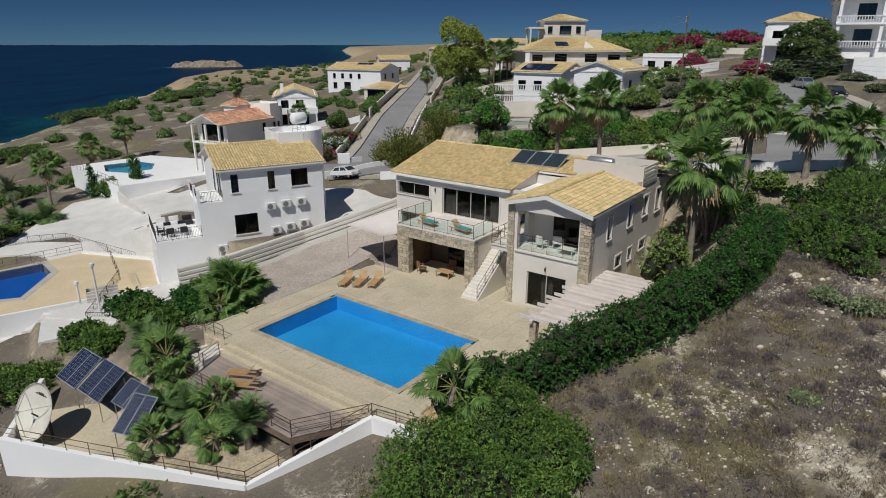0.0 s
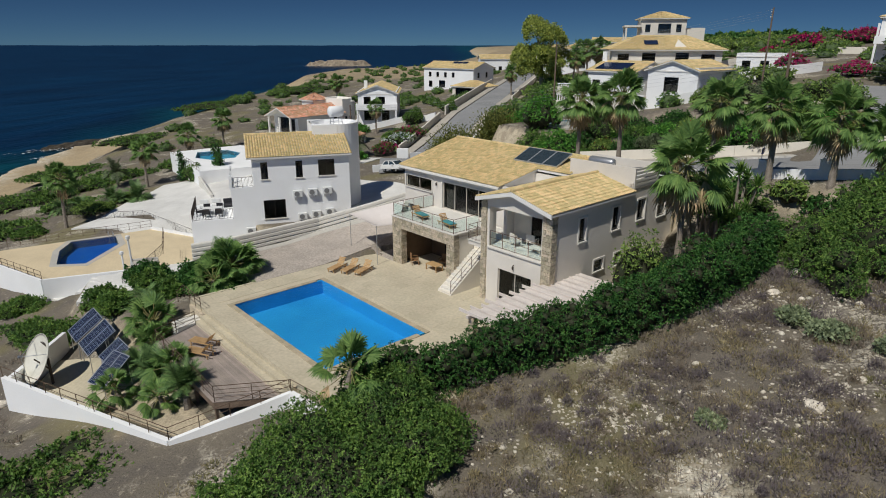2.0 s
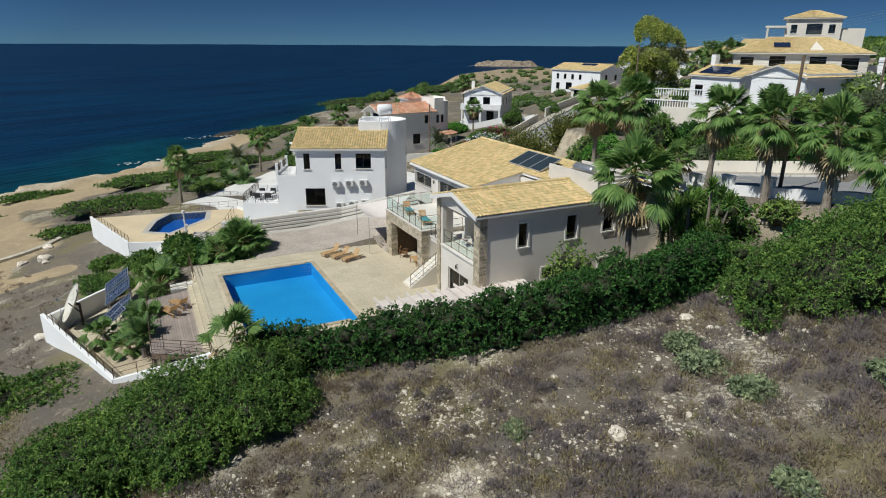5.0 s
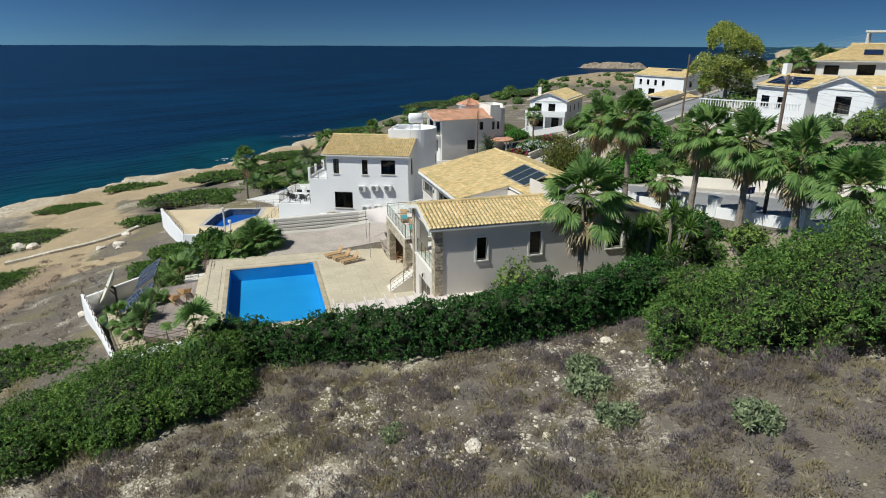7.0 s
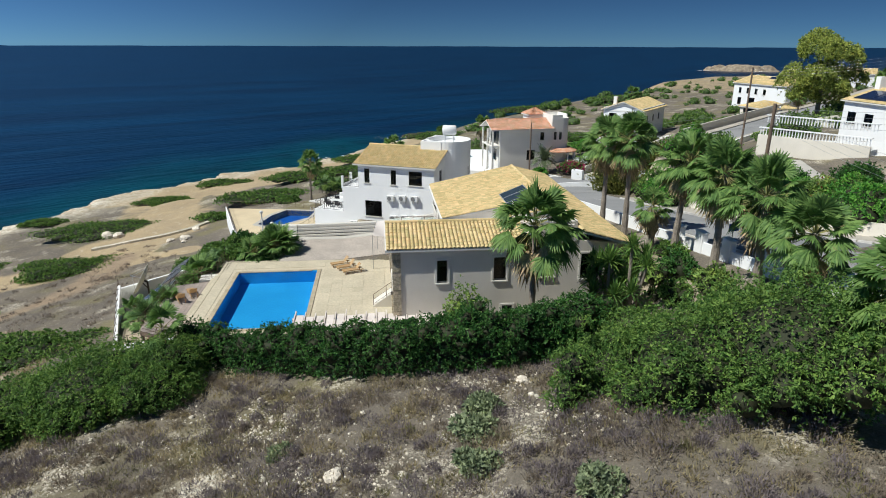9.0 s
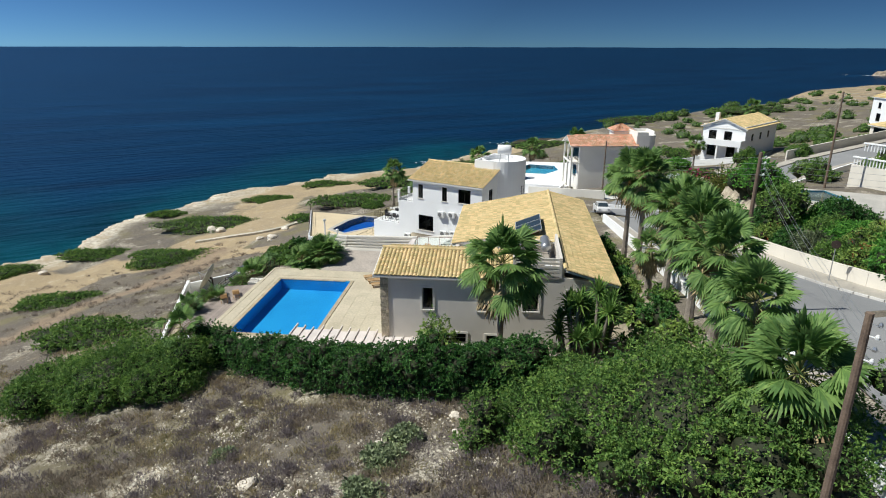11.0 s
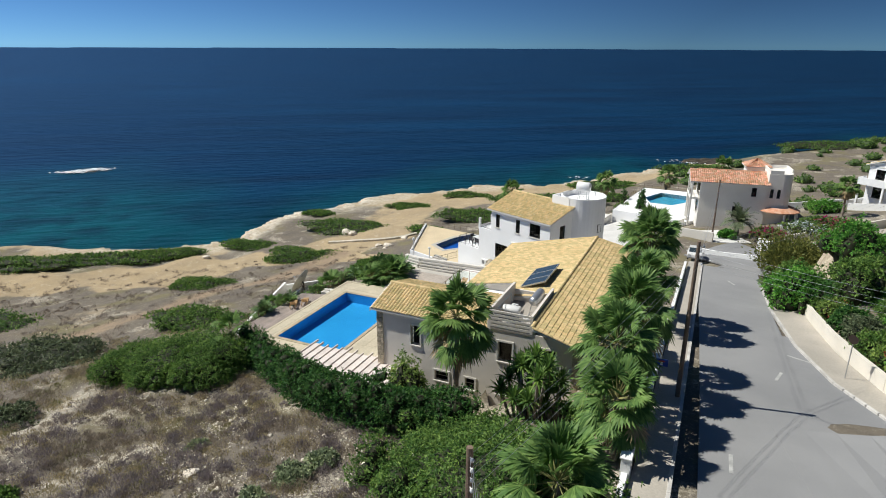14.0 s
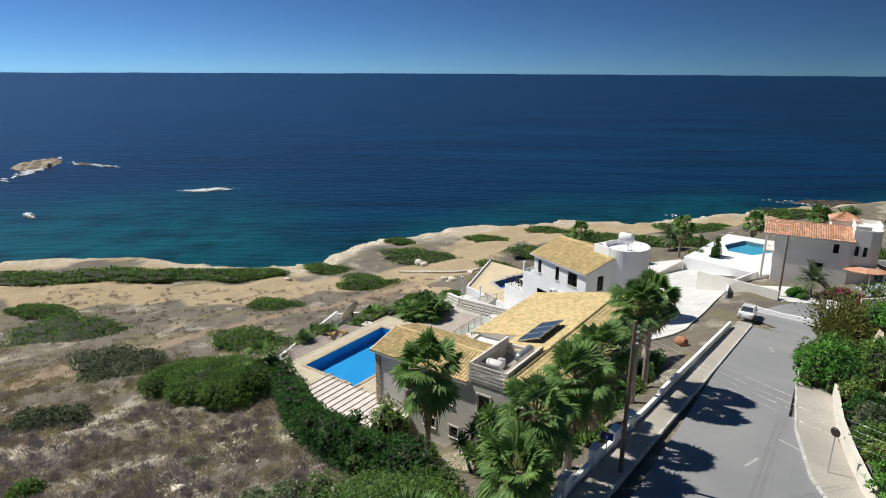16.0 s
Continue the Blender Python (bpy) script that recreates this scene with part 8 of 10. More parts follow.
for k, (x, y, w, d, h) in enumerate(((64, 168, 9, 6, 4.0), (78, 172, 14, 6, 4.0), (52, 150, 6, 4, 2.6))):
    shrub("bougainvillea", mound(random.Random(650 + k), w, d, h, 12), 1200, 0.3, BUSH_LEAF, "magenta bougainvillea by a far garden", "shrub", "flowering shrubs", 650 + k, pose(x, y, float(ground(x, y)), 0, 0, 20), (FLOWER, 4200, "magenta blossom"))


def tree(m, lumps, leaves, size, mat, trunk_h, label, seed, name="tree", group="trees"):
    ob = thing(name, m, label, "tree", group)
    r = random.Random(seed)
    bm = bmesh.new()
    bm_rod(bm, (0, 0, -0.5), (0, 0, trunk_h), 0.42, 9, 0.26)
    part("trunk", bm, BARK, ob)
    for i in range(6):
        x, y, z, *_ = lumps[(i * 3) % len(lumps)]
        bm = bmesh.new()
        bm_rod(bm, (0, 0, trunk_h * r.uniform(0.6, 1)), (x * 0.8, y * 0.8, z), 0.16, 6, 0.04)
        part("limb", bm, BARK, ob)
    V, Q = leaf_cloud(lumps, leaves, size, np.random.default_rng(seed))
    tagged(link("crown", np_mesh(V, Q), mat, ob), kind="stuff")
    return ob


rt = random.Random(77)
TL = [(rt.uniform(-3.6, 3.6), rt.uniform(-3.6, 3.6), rt.uniform(2.6, 11.2), rt.uniform(1.2, 2.3), rt.uniform(1.2, 2.3), rt.uniform(1.3, 2.4)) for _ in range(46)]
TL = [(x * (1.1 - abs(z - 6.5) / 9), y * (1.1 - abs(z - 6.5) / 9), z, a, b, c) for x, y, z, a, b, c in TL]
tree(pose(4.4, 136.5, 7.6) @ Matrix.Diagonal((1.1, 1.1, 1.15, 1)), TL, 150000, 0.14, YELLOW_LEAF, 6.0, "tall yellow-green tree beside the lane", 78)


def conifer(m, w, h, n, mat, label, seed, name="conifer_shrub"):
    """A shrub of upswept yellowish sprays."""
    r = np.random.default_rng(seed)
    az, el = r.uniform(0, 6.283, n), np.radians(r.uniform(8, 80, n))
    base = np.stack([r.uniform(-0.3, 0.3, n) * w, r.uniform(-0.3, 0.3, n) * w, r.uniform(0, 0.45, n) * h], 1)
    d = np.stack([np.cos(az) * np.cos(el), np.sin(az) * np.cos(el), np.sin(el)], 1)
    L = (0.28 + 0.3 * r.random(n)) * w
    V, Q = [], []
    for j in range(7):
        f = (j + 0.5) / 7
        p = base + d * (L * f)[:, None] + np.array([0, 0, 1]) * (f * f * L * 0.35)[:, None]
        s = 0.34 * (1.1 - 0.6 * f)
        t = np.cross(d, r.normal(size=(n, 3)))
        t /= np.linalg.norm(t, axis=1)[:, None]
        a = p - d * s * 0.8
        V.append(np.stack([a, p + t * s * 0.4, p + d * s, p - t * s * 0.4], 1))
    V = np.concatenate(V).reshape(-1, 3)
    V[:, 2] = np.clip(V[:, 2], 0, h * 1.1)
    ob = thing(name, m, label, "shrub", "conifer shrubs")
    tagged(link("sprays", np_mesh(V, np.arange(len(V)).reshape(-1, 4)), mat, ob), kind="stuff")
    # dark shell painted as the shade among the sprays
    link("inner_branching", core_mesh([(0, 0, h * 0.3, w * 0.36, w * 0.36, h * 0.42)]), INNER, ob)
    return ob


CON = leaf("conifer_spray", (0.20, 0.215, 0.055), (0.105, 0.13, 0.035))
for k, (x, y, w, h) in enumerate(((-4.4, 89.4, 7.4, 5.4), (0.6, 91.8, 5.6, 4.6), (-7.2, 93.4, 4.4, 3.6))):
    conifer(pose(x, y, float(ground(x, y)) - 0.2), w, h, 900, CON, "spreading yellow-green conifer shrub at the bend", 700 + k)
PL = []
for _ in range(80):
    z = 0.8 + 7.2 * rt.random()
    q, a = (4.6 - 0.42 * z) * math.sqrt(rt.random()), rt.uniform(0, 6.283)
    PL.append((q * math.cos(a), q * math.sin(a), z, rt.uniform(0.7, 1.4), rt.uniform(0.7, 1.4), rt.uniform(0.8, 1.3)))
PINE = leaf("pine_needle", (0.15, 0.215, 0.075), (0.095, 0.15, 0.052))
tree(pose(56.9, 101.6, 11.6) @ Matrix.Diagonal((1.36, 1.36, 1.06, 1)), PL, 60000, 0.17, PINE, 5.0, "dense dark pine tree before a white mansion", 79, "pine_tree")


def cypress(x, y, w, h, seed, label="slim dark cypress beside a pool"):
    r = random.Random(seed)
    L = [(r.uniform(-0.12, 0.12) * w, r.uniform(-0.12, 0.12) * w, h * (i + 0.5) / 12, w * 0.42 * (1.05 - 0.8 * (i / 12) ** 2), w * 0.42 * (1.05 - 0.8 * (i / 12) ** 2), h / 10) for i in range(12)]
    return shrub("cypress", L, 5000, 0.11, HEDGE_LEAF, label, "tree", "cypresses", seed, pose(x, y, float(ground(x, y)) - 0.1), sprig=0.9)


cypress(-46.5, 94.5, 1.9, 5.4, 901)
cypress(-45.6, 93.8, 1.8, 5.2, 903)
cypress(-53.2, 94.6, 1.6, 5.0, 902)
for k, (x, y, w, d, h, mt) in enumerate(((-49.6, 92.6, 4.2, 3.8, 3.6, BUSH_LEAF), (-57.5, 78.5, 6, 4, 2.2, LIGHT_LEAF), (-60.5, 70, 5, 4, 1.6, BUSH_LEAF), (-56, 84, 4, 3, 1.4, LIGHT_LEAF), (-63, 80, 6, 4, 1.6, GREY_LEAF), (-31, 66.5, 3, 3, 1.8, BUSH_LEAF), (-62, 106, 8, 5, 2.2, BUSH_LEAF), (-58, 117, 9, 6, 2.4, BUSH_LEAF), (-46, 122, 8, 6, 2.4, BUSH_LEAF), (-44, 136, 8, 6, 2.6, BUSH_LEAF),
                                         (30, 71, 8, 6, 4.2, LAWN_LEAF), (35, 77, 8, 7, 4.6, BUSH_LEAF), (27, 75, 7, 6, 3.8, LAWN_LEAF), (31, 81, 8, 6, 4.0, HEDGE_LEAF), (37, 84, 7, 6, 3.6, LIGHT_LEAF), (38, 73, 5, 4, 2.2, GREY_LEAF), (58, 85, 4, 3, 1.2, GREY_LEAF), (60, 93, 4, 3, 1.3, GREY_LEAF), (43, 82, 4, 3, 1.6, GREY_LEAF))):
    shrub("shrub", mound(random.Random(920 + k), w, d, h, 16), 14000, 0.13, mt, "thick green shrub by the houses", "shrub", "garden shrubs", 920 + k, pose(x, y, float(ground(x, y)) - 0.2, 0, 0, k * 40))
for k, (x, y, w, d, h) in enumerate(((48, 123, 6, 4, 3.4), (53, 110, 7, 4, 2.8), (36, 126, 4, 3, 2.2))):
    shrub("bougainvillea", mound(random.Random(660 + k), w, d, h, 12), 1500, 0.2, BUSH_LEAF, "magenta bougainvillea by a far garden", "shrub", "flowering shrubs", 660 + k, pose(x, y, float(ground(x, y)), 0, 0, 20), (FLOWER, 4200, "magenta blossom"))


def woods(name, n, box, size, blade, leaves, mat, label, seed, keep):
    """Far greenery: many uneven clumps as one mass."""
    r = np.random.default_rng(seed)
    L = []
    tries = 0
    while len(L) < n and tries < n * 12:
        tries += 1
        x, y = r.uniform(box[0], box[1]), r.uniform(box[2], box[3])
        if noise.noise(Vector((x * 0.035, y * 0.035, seed))) < r.uniform(-0.5, 0.25) or not keep(x, y):
            continue
        s = size * r.uniform(0.5, 1.3)
        g = float(ground(x, y))
        L.append((x, y, g + s * 0.25, s, s * r.uniform(0.7, 1.3), s * r.uniform(0.45, 0.9)))
    V, Q = leaf_cloud(L, leaves, blade, r, sprig=0.5)
    ob = tagged(link(name, np_mesh(V, Q), mat), label, "trees", kind="stuff")
    # dark green fill, coloured as the shade within the clumps
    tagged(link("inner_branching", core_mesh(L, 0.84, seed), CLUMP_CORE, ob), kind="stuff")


HOMES = [(-30, 101, 12), (-31, 138, 14), (-26, 196, 16), (-17, 163, 10), (29, 143, 16), (29, 173, 14), (12, 180, 9), (25, 112, 10), (18, 120, 9), (74, 104, 24), (57, 120, 9), (12, 88, 13), (7, 200, 9), (22, 218, 9), (-17, 236, 9), (39, 207, 9), (4, 266, 9), (44, 131, 7), (9, 101, 7)]


def open_ground(x, y):
    if abs(x - float(lane_x(y))) < 7 or (abs(x - float(branch_x(y))) < 9 and y < 112) or x - float(shore(y)) < 35:
        return False
    return all((x - a) ** 2 + (y - b) ** 2 > c * c for a, b, c in HOMES)


woods("far_woods", 260, (60, 190, 210, 380), 1.9, 0.55, 40000, HEDGE_LEAF, "dark green far treeline on the hill", 31, lambda x, y: True)
woods("far_gardens", 330, (-40, 75, 98, 270), 1.5, 0.2, 100000, BUSH_LEAF, "mixed green gardens among the far houses", 32, open_ground)
woods("far_scrub", 560, (-130, 130, 120, 520), 1.8, 0.24, 150000, BUSH_LEAF, "green scrub over the far land", 33, open_ground)
woods("far_trees", 60, (-10, 75, 110, 250), 2.6, 0.28, 30000, LIGHT_LEAF, "light green trees among the far houses", 34, open_ground)

# ---- roof things on the villa ----
col = thing("solar_collector", VILLA @ pose(5.0, 23.1, 8.02, 22, 0, 0), "three dark solar water collectors propped on a tile roof", "solar collector")
for i in range(3):
    x0, x1 = i * 1.5, i * 1.5 + 1.49
    boxpart("panel", (x0 + 0.03, x1 - 0.03, 0.03, 2.12, 0, 0.09), COLLECTOR, col)
    bm = bmesh.new()
    for d in ((x0, x1, 0, 0.05), (x0, x1, 2.1, 2.15), (x0, x0 + 0.05, 0.05, 2.1), (x1 - 0.05, x1, 0.05, 2.1)):
        bm_box(bm, *d, 0, 0.12)
    part("panel_frame", bm, PANEL_LINE, col)
for x, y, dz in ((0.4, 0.2, 0.25), (4.1, 0.2, 0.25), (0.4, 2.0, 0.6), (4.1, 2.0, 0.6)):
    bm = bmesh.new()
    bm_rod(bm, (x, y - 0.37 * dz, -0.93 * dz), (x, y, 0.02), 0.03, 5)
    part("strut", bm, STEEL, col)
water_tank(VILLA @ pose(14.6, 24.0, 7.6, 0, 0, 90) @ Matrix.Diagonal((0.9, 0.9, 0.62, 1)), "white water tank inside a roof parapet", tank=PLASTIC_WHITE)
water_tank(VILLA @ pose(12.2, 25.2, 7.6, 0, 0, 0) @ Matrix.Diagonal((1.5, 0.8, 0.8, 1)), "long steel water cylinder on the villa roof", tank=STEEL)
bm = bmesh.new()
bm_rod(bm, (12.9, 23.4, 7.6), (12.9, 23.4, 8.9), 0.03)
bm_rod(bm, (12.9, 23.4, 8.9), (15.9, 23.4, 8.9), 0.03)
bm_rod(bm, (15.9, 23.4, 8.9), (15.9, 25.4, 8.7), 0.03)
bm_rod(bm, (15.9, 25.4, 8.7), (15.9, 25.4, 7.6), 0.03)
bm_rod(bm, (13.4, 25.0, 7.75), (16.0, 25.2, 7.75), 0.04)
tagged(part("roof_pipe", bm, STEEL, None, m=VILLA), "grey steel pipes inside the roof parapet", "pipe")
for u, v in ((13.4, 23.8), (15.4, 25.3)):
    bm = bmesh.new()
    bm_box(bm, -0.35, 0.35, -0.25, 0.25, 0, 0.6, bevel=0.03)
    bm_lathe(bm, [(0.18, 0.6), (0.2, 0.66), (0.01, 0.68)], 12)
    tagged(part("pump_unit", bm, PLASTIC_WHITE, None, m=VILLA @ pose(u, v, 7.6)), "small white pump unit on the roof", "pump", "roof units")

# ---- pergola ----
per = thing("pergola", VILLA, "white slatted pergola on stone posts beside the villa", "pergola")
for u, v in ((16.05, 7.5), (16.05, 13.2), (19.2, 7.5), (19.2, 13.2)):
    post = part("post", bmesh.new(), STONE_JOINT, per, "honey-coloured stone post")
    stone_block(post, u - 0.2, u + 0.2, v - 0.2, v + 0.2, -0.02, 2.36, rng)
for u in (16.05, 19.2):
    boxpart("beam", (u - 0.09, u + 0.09, 7.0, 17.0, 2.36, 2.52), PERGOLA_PAINT, per)
for i in range(15):
    v = 7.15 + i * 0.68
    boxpart("slat", (15.2 + 0.12 * (i * 7 % 5), 19.95, v, v + 0.07, 2.53, 2.72), PERGOLA_PAINT, per)
    boxpart("cover_board", (15.75 + 0.1 * (i * 3 % 4), 19.85 - 0.1 * (i % 3), v + 0.09, v + 0.62, 2.60, 2.63), PERGOLA_PAINT, per, "pale shade board")

# ---- shade sail, loungers and furniture ----
vs = []
sail = [(-4.3, 12.7, 3.35), (-2.2, 17.2, 4.3), (0.25, 14.2, 3.15), (0.1, 12.3, 3.3)]
n = 10
for j in range(n + 1):
    for i in range(n + 1):
        s, t = i / n, j / n
        p = [(sail[0][c] * (1 - s) + sail[3][c] * s) * (1 - t) + (sail[1][c] * (1 - s) + sail[2][c] * s) * t for c in range(3)]
        p[2] -= 0.55 * math.sin(math.pi * s) * math.sin(math.pi * t)
        vs.append(p)
fs = [(j * (n + 1) + i, j * (n + 1) + i + 1, (j + 1) * (n + 1) + i + 1, (j + 1) * (n + 1) + i) for j in range(n) for i in range(n)]
ss = tagged(link("shade_sail", shape(vs, fs), CANVAS), "pale cloth shade sail over the yard", "shade sail")
ss.matrix_basis = VILLA
sol = ss.modifiers.new("cloth", "SOLIDIFY")
sol.thickness = 0.015
for k, (u, v, z0, z1) in enumerate(((-4.3, 12.7, 0.5, 3.4), (0.1, 12.3, 0.0, 3.35))):
    bm = bmesh.new()
    bm_rod(bm, (0, 0, z0), (0, 0, z1), 0.028, 8)
    tagged(part("sail_post", bm, STEEL, None, m=VILLA @ pose(u, v, 0)), "slim grey steel post of the shade sail", "post", "shade sail posts")


def lounger(m, label, mat=None, group="sun loungers", cushion=None):
    mat = mat or TEAK
    ob = thing("sun_lounger", m, label, "sun lounger", group)
    bm = bmesh.new()
    for x in (-0.31, 0.27):
        bm_box(bm, x, x + 0.04, -0.95, 0.95, 0.26, 0.33)
    bm_box(bm, -0.27, 0.27, -0.95, -0.9, 0.26, 0.33)
    part("side_rail", bm, mat, ob)
    for i in range(11):
        y = -0.88 + i * 0.11
        boxpart("slat", (-0.3, 0.3, y, y + 0.085, 0.332, 0.352), mat, ob)
    back = pose(0, 0.36, 0.345, 52, 0, 0)
    for i in range(6):
        boxpart("back_slat", (-0.3, 0.3, i * 0.11, i * 0.11 + 0.085, 0.0, 0.02), mat, ob, m=back)
    for x in (-0.27, 0.25):
        for y in (-0.8, 0.75):
            boxpart("leg", (x - 0.025, x + 0.025, y - 0.03, y + 0.03, 0, 0.26), mat, ob)
    if cushion:
        bm = bmesh.new()
        bm_box(bm, -0.29, 0.29, -0.9, 0.36, 0.355, 0.42, bevel=0.02)
        part("cushion", bm, cushion, ob)
    return ob


l1 = lounger(VILLA @ pose(-1.1, 9.2, 0.02, 0, 0, 20), "teak slatted sun lounger with raised back on the terrace")
for u, v in ((-0.15, 9.8), (0.85, 10.4)):
    copy_thing(l1, VILLA @ pose(u, v, 0.02, 0, 0, 20))
for u, v, a in ((3.1, -3.4, -62), (4.2, -4.1, -62)):
    copy_thing(l1, VILLA @ pose(u, v, -0.76, 0, 0, a))
l2 = lounger(VILLA @ pose(2.4, 15.0, 3.985, 0, 0, 80), "low lounger with turquoise cushion on the upper terrace", cushion=CUSHION_BLUE, group="terrace loungers")
copy_thing(l2, VILLA @ pose(5.6, 15.0, 3.985, 0, 0, 80))


def armchair(m, label, mat=None, group="wicker chairs"):
    mat = mat or WICKER
    ob = thing("armchair", m, label, "chair", group)
    boxpart("seat", (-0.3, 0.3, -0.3, 0.3, 0.36, 0.44), mat, ob, bevel=0.02)
    bm = bmesh.new()
    prof = [(-0.32 + 0.08 * i, 0.30 - 0.06 * math.cos(i * math.pi / 8 - math.pi / 2) + 0.0) for i in range(9)]
    bm_prism(bm, [(x, y - 0.02) for x, y in prof] + [(x, y + 0.03) for x, y in prof[::-1]], 0.38, 0.92)
    part("backrest", bm, mat, ob)
    for x in (-0.33, 0.28):
        boxpart("arm", (x, x + 0.05, -0.28, 0.3, 0.6, 0.65), mat, ob)
        for y in (-0.28, 0.25):
            boxpart("leg", (x, x + 0.05, y, y + 0.05, 0, 0.6), mat, ob)
    return ob


a1 = armchair(VILLA @ pose(2.0, 14.7, 0.0, 0, 0, 150), "brown wicker armchair in the covered room")
for u, v, a in ((3.9, 16.2, 20), (5.6, 16.0, -40)):
    copy_thing(a1, VILLA @ pose(u, v, 0.02, 0, 0, a))


def table(m, w, d, h, label, mat=None, group="tables"):
    mat = mat or TEAK
    ob = thing("table", m, label, "table", group)
    boxpart("tabletop", (-w / 2, w / 2, -d / 2, d / 2, h - 0.05, h), mat, ob, bevel=0.01)
    for x in (-w / 2 + 0.06, w / 2 - 0.06):
        for y in (-d / 2 + 0.06, d / 2 - 0.06):
            boxpart("leg", (x - 0.035, x + 0.035, y - 0.035, y + 0.035, 0, h - 0.05), mat, ob)
    return ob


table(VILLA @ pose(4.1, 15.0, 0.0), 1.3, 0.8, 0.5, "low brown wooden table in the covered room")
table(VILLA @ pose(14.4, 15.0, 4.0), 1.1, 0.7, 0.45, "low pale table on the covered balcony", TRIM)
ch = armchair(VILLA @ pose(12.4, 15.2, 4.0, 0, 0, 160), "pale armchair on the covered balcony", TRIM, "balcony chairs")
copy_thing(ch, VILLA @ pose(13.3, 15.9, 4.0, 0, 0, 190))
# neighbour's dining set
table(NB @ pose(-4.0, 2.6, 0.6), 1.9, 1.1, 0.75, "white garden table on the neighbour's terrace", PLASTIC_WHITE)
c0 = armchair(NB @ pose(-4.6, 1.7, 0.6, 0, 0, 180), "dark garden chair with pale cushion on a terrace", CHARCOAL, "terrace chairs")
for u, v, a in ((-3.4, 1.7, 175), (-4.6, 3.5, 5), (-3.4, 3.5, -8), (-5.3, 2.6, 90)):
    copy_thing(c0, NB @ pose(u, v, 0.6, 0, 0, a))
for u, v in ((-2.6, 5.6), (-3.8, 5.8), (-5.0, 5.7)):
    bm = bmesh.new()
    bm_box(bm, -0.45, 0.45, -0.4, 0.4, 0, 0.4, bevel=0.05)
    bm_box(bm, -0.45, 0.45, 0.28, 0.45, 0.4, 0.85, bevel=0.05)
    tagged(part("garden_sofa", bm, PLASTIC_WHITE if u < -3 else CHARCOAL, None, m=NB @ pose(u, v, 0.6)), "garden sofa seat on the neighbour's terrace", "sofa", "terrace sofas")
bm = bmesh.new()
for x in (0, 0.5):
    bm_rod(bm, (x, 0, -0.8), (x, 0, 0.7), 0.025)
    bm_rod(bm, (x, 0, 0.7), (x, 0.5, 0.6), 0.025)
    bm_rod(bm, (x, 0.5, 0.6), (x, 0.55, 0), 0.025)
tagged(part("pool_ladder", bm, STEEL, None, m=pose(-43.3, 64.3, -5.2, 0, 0, 50)), "curved steel pool ladder at the pool's edge", "ladder")
for x, y, h in ((-31.0, 51.5, 2.6), (-27.6, 48.6, 4.4)):
    bm = bmesh.new()
    bm_rod(bm, (0, 0, -0.5), (0, 0, h), 0.09, 10)
    bm_lathe(bm, [(0.09, h), (0.2, h + 0.05), (0.2, h + 0.3), (0.0, h + 0.4)], 12)
    tagged(part("lamp_post", bm, PLASTIC_WHITE, None, m=pose(x, y, float(ground(x, y)))), "white garden lamp post beside the steps", "lamp post", "garden lamps")

# ---- the lower garden: wooden deck, steps, dish and solar panels ----
wd = thing("wooden_deck", VILLA, "weathered grey-brown wooden deck below the pool terrace", "deck")
poly_u = [(-0.4, 11.9), (-0.4, 11.2), (0.0, 10.4), (0.4, 9.6)]
nb_ = 22
for i in range(nb_):
    f0, f1 = i / nb_, (i + 0.94) / nb_
    v0, v1 = -1.9 - f0 * 3.7, -1.9 - f1 * 3.7
    ua = lambda v: -0.6 + (-(v + 1.9)) * 0.35
    ub = lambda v: 12.0 - (-(v + 1.9)) * 0.62
    bm = bmesh.new()
    bm_prism(bm, [(ua(v1), v1), (ub(v1), v1), (ub(v0), v0), (ua(v0), v0)], -0.83, -0.79)
    part("board", bm, DECK, wd)
bm = bmesh.new()
bm_prism(bm, [(0.7, -5.55), (9.7, -5.55), (11.9, -1.95), (-0.5, -1.95)], -1.25, -0.84)
part("bearer", bm, WOOD_POLE, wd)
for u, v in ((0.9, -5.4), (3.8, -5.4), (6.7, -5.4), (9.6, -5.4)):
    boxpart("leg", (u - 0.08, u + 0.08, v - 0.08, v + 0.08, -3.4, -1.25), WOOD_POLE, wd)
railing(wd, [(0.75, -5.5, -0.79), (9.75, -5.5, -0.79), (11.85, -2.2, -0.79)], h=0.95, rails=(0.25, 0.5, 0.75, 1.0), gap=1.6)
railing(wd, [(0.75, -5.5, -0.79), (-0.4, -2.6, -0.79)], h=0.95, rails=(0.25, 0.5, 0.75, 1.0), gap=1.6)
boxpart("lower_step", (-0.4, 12.0, -2.62, -2.26, -0.787, -0.56), PAVER, wd, "pale stone step")
boxpart("middle_step", (-0.4, 12.0, -2.25, -1.86, -0.787, -0.30), PAVER, wd, "pale stone step")
st = thing("garden_steps", VILLA, "stone garden steps with a metal handrail", "steps")
for i in range(7):
    boxpart("step", (-1.0 - 0.55 * (i + 1), -1.0 - 0.55 * i, -3.8, -2.1, -3.2, -0.62 - 0.17 * i), STONE if i % 2 else TRIM, st)
boxpart("landing", (-1.0, -0.45, -3.8, -1.95, -3.0, -0.72), TRIM, st)
boxpart("upper_step", (-2.8, -0.5, -2.08, -1.86, -3.0, -0.3), STONE, st)
railing(st, [(-0.55, -2.05, 0.0), (-3.6, -2.05, 0.0), (-5.0, -2.1, -0.9)], h=0.95, rails=(0.3, 0.65, 1.0), gap=1.2)
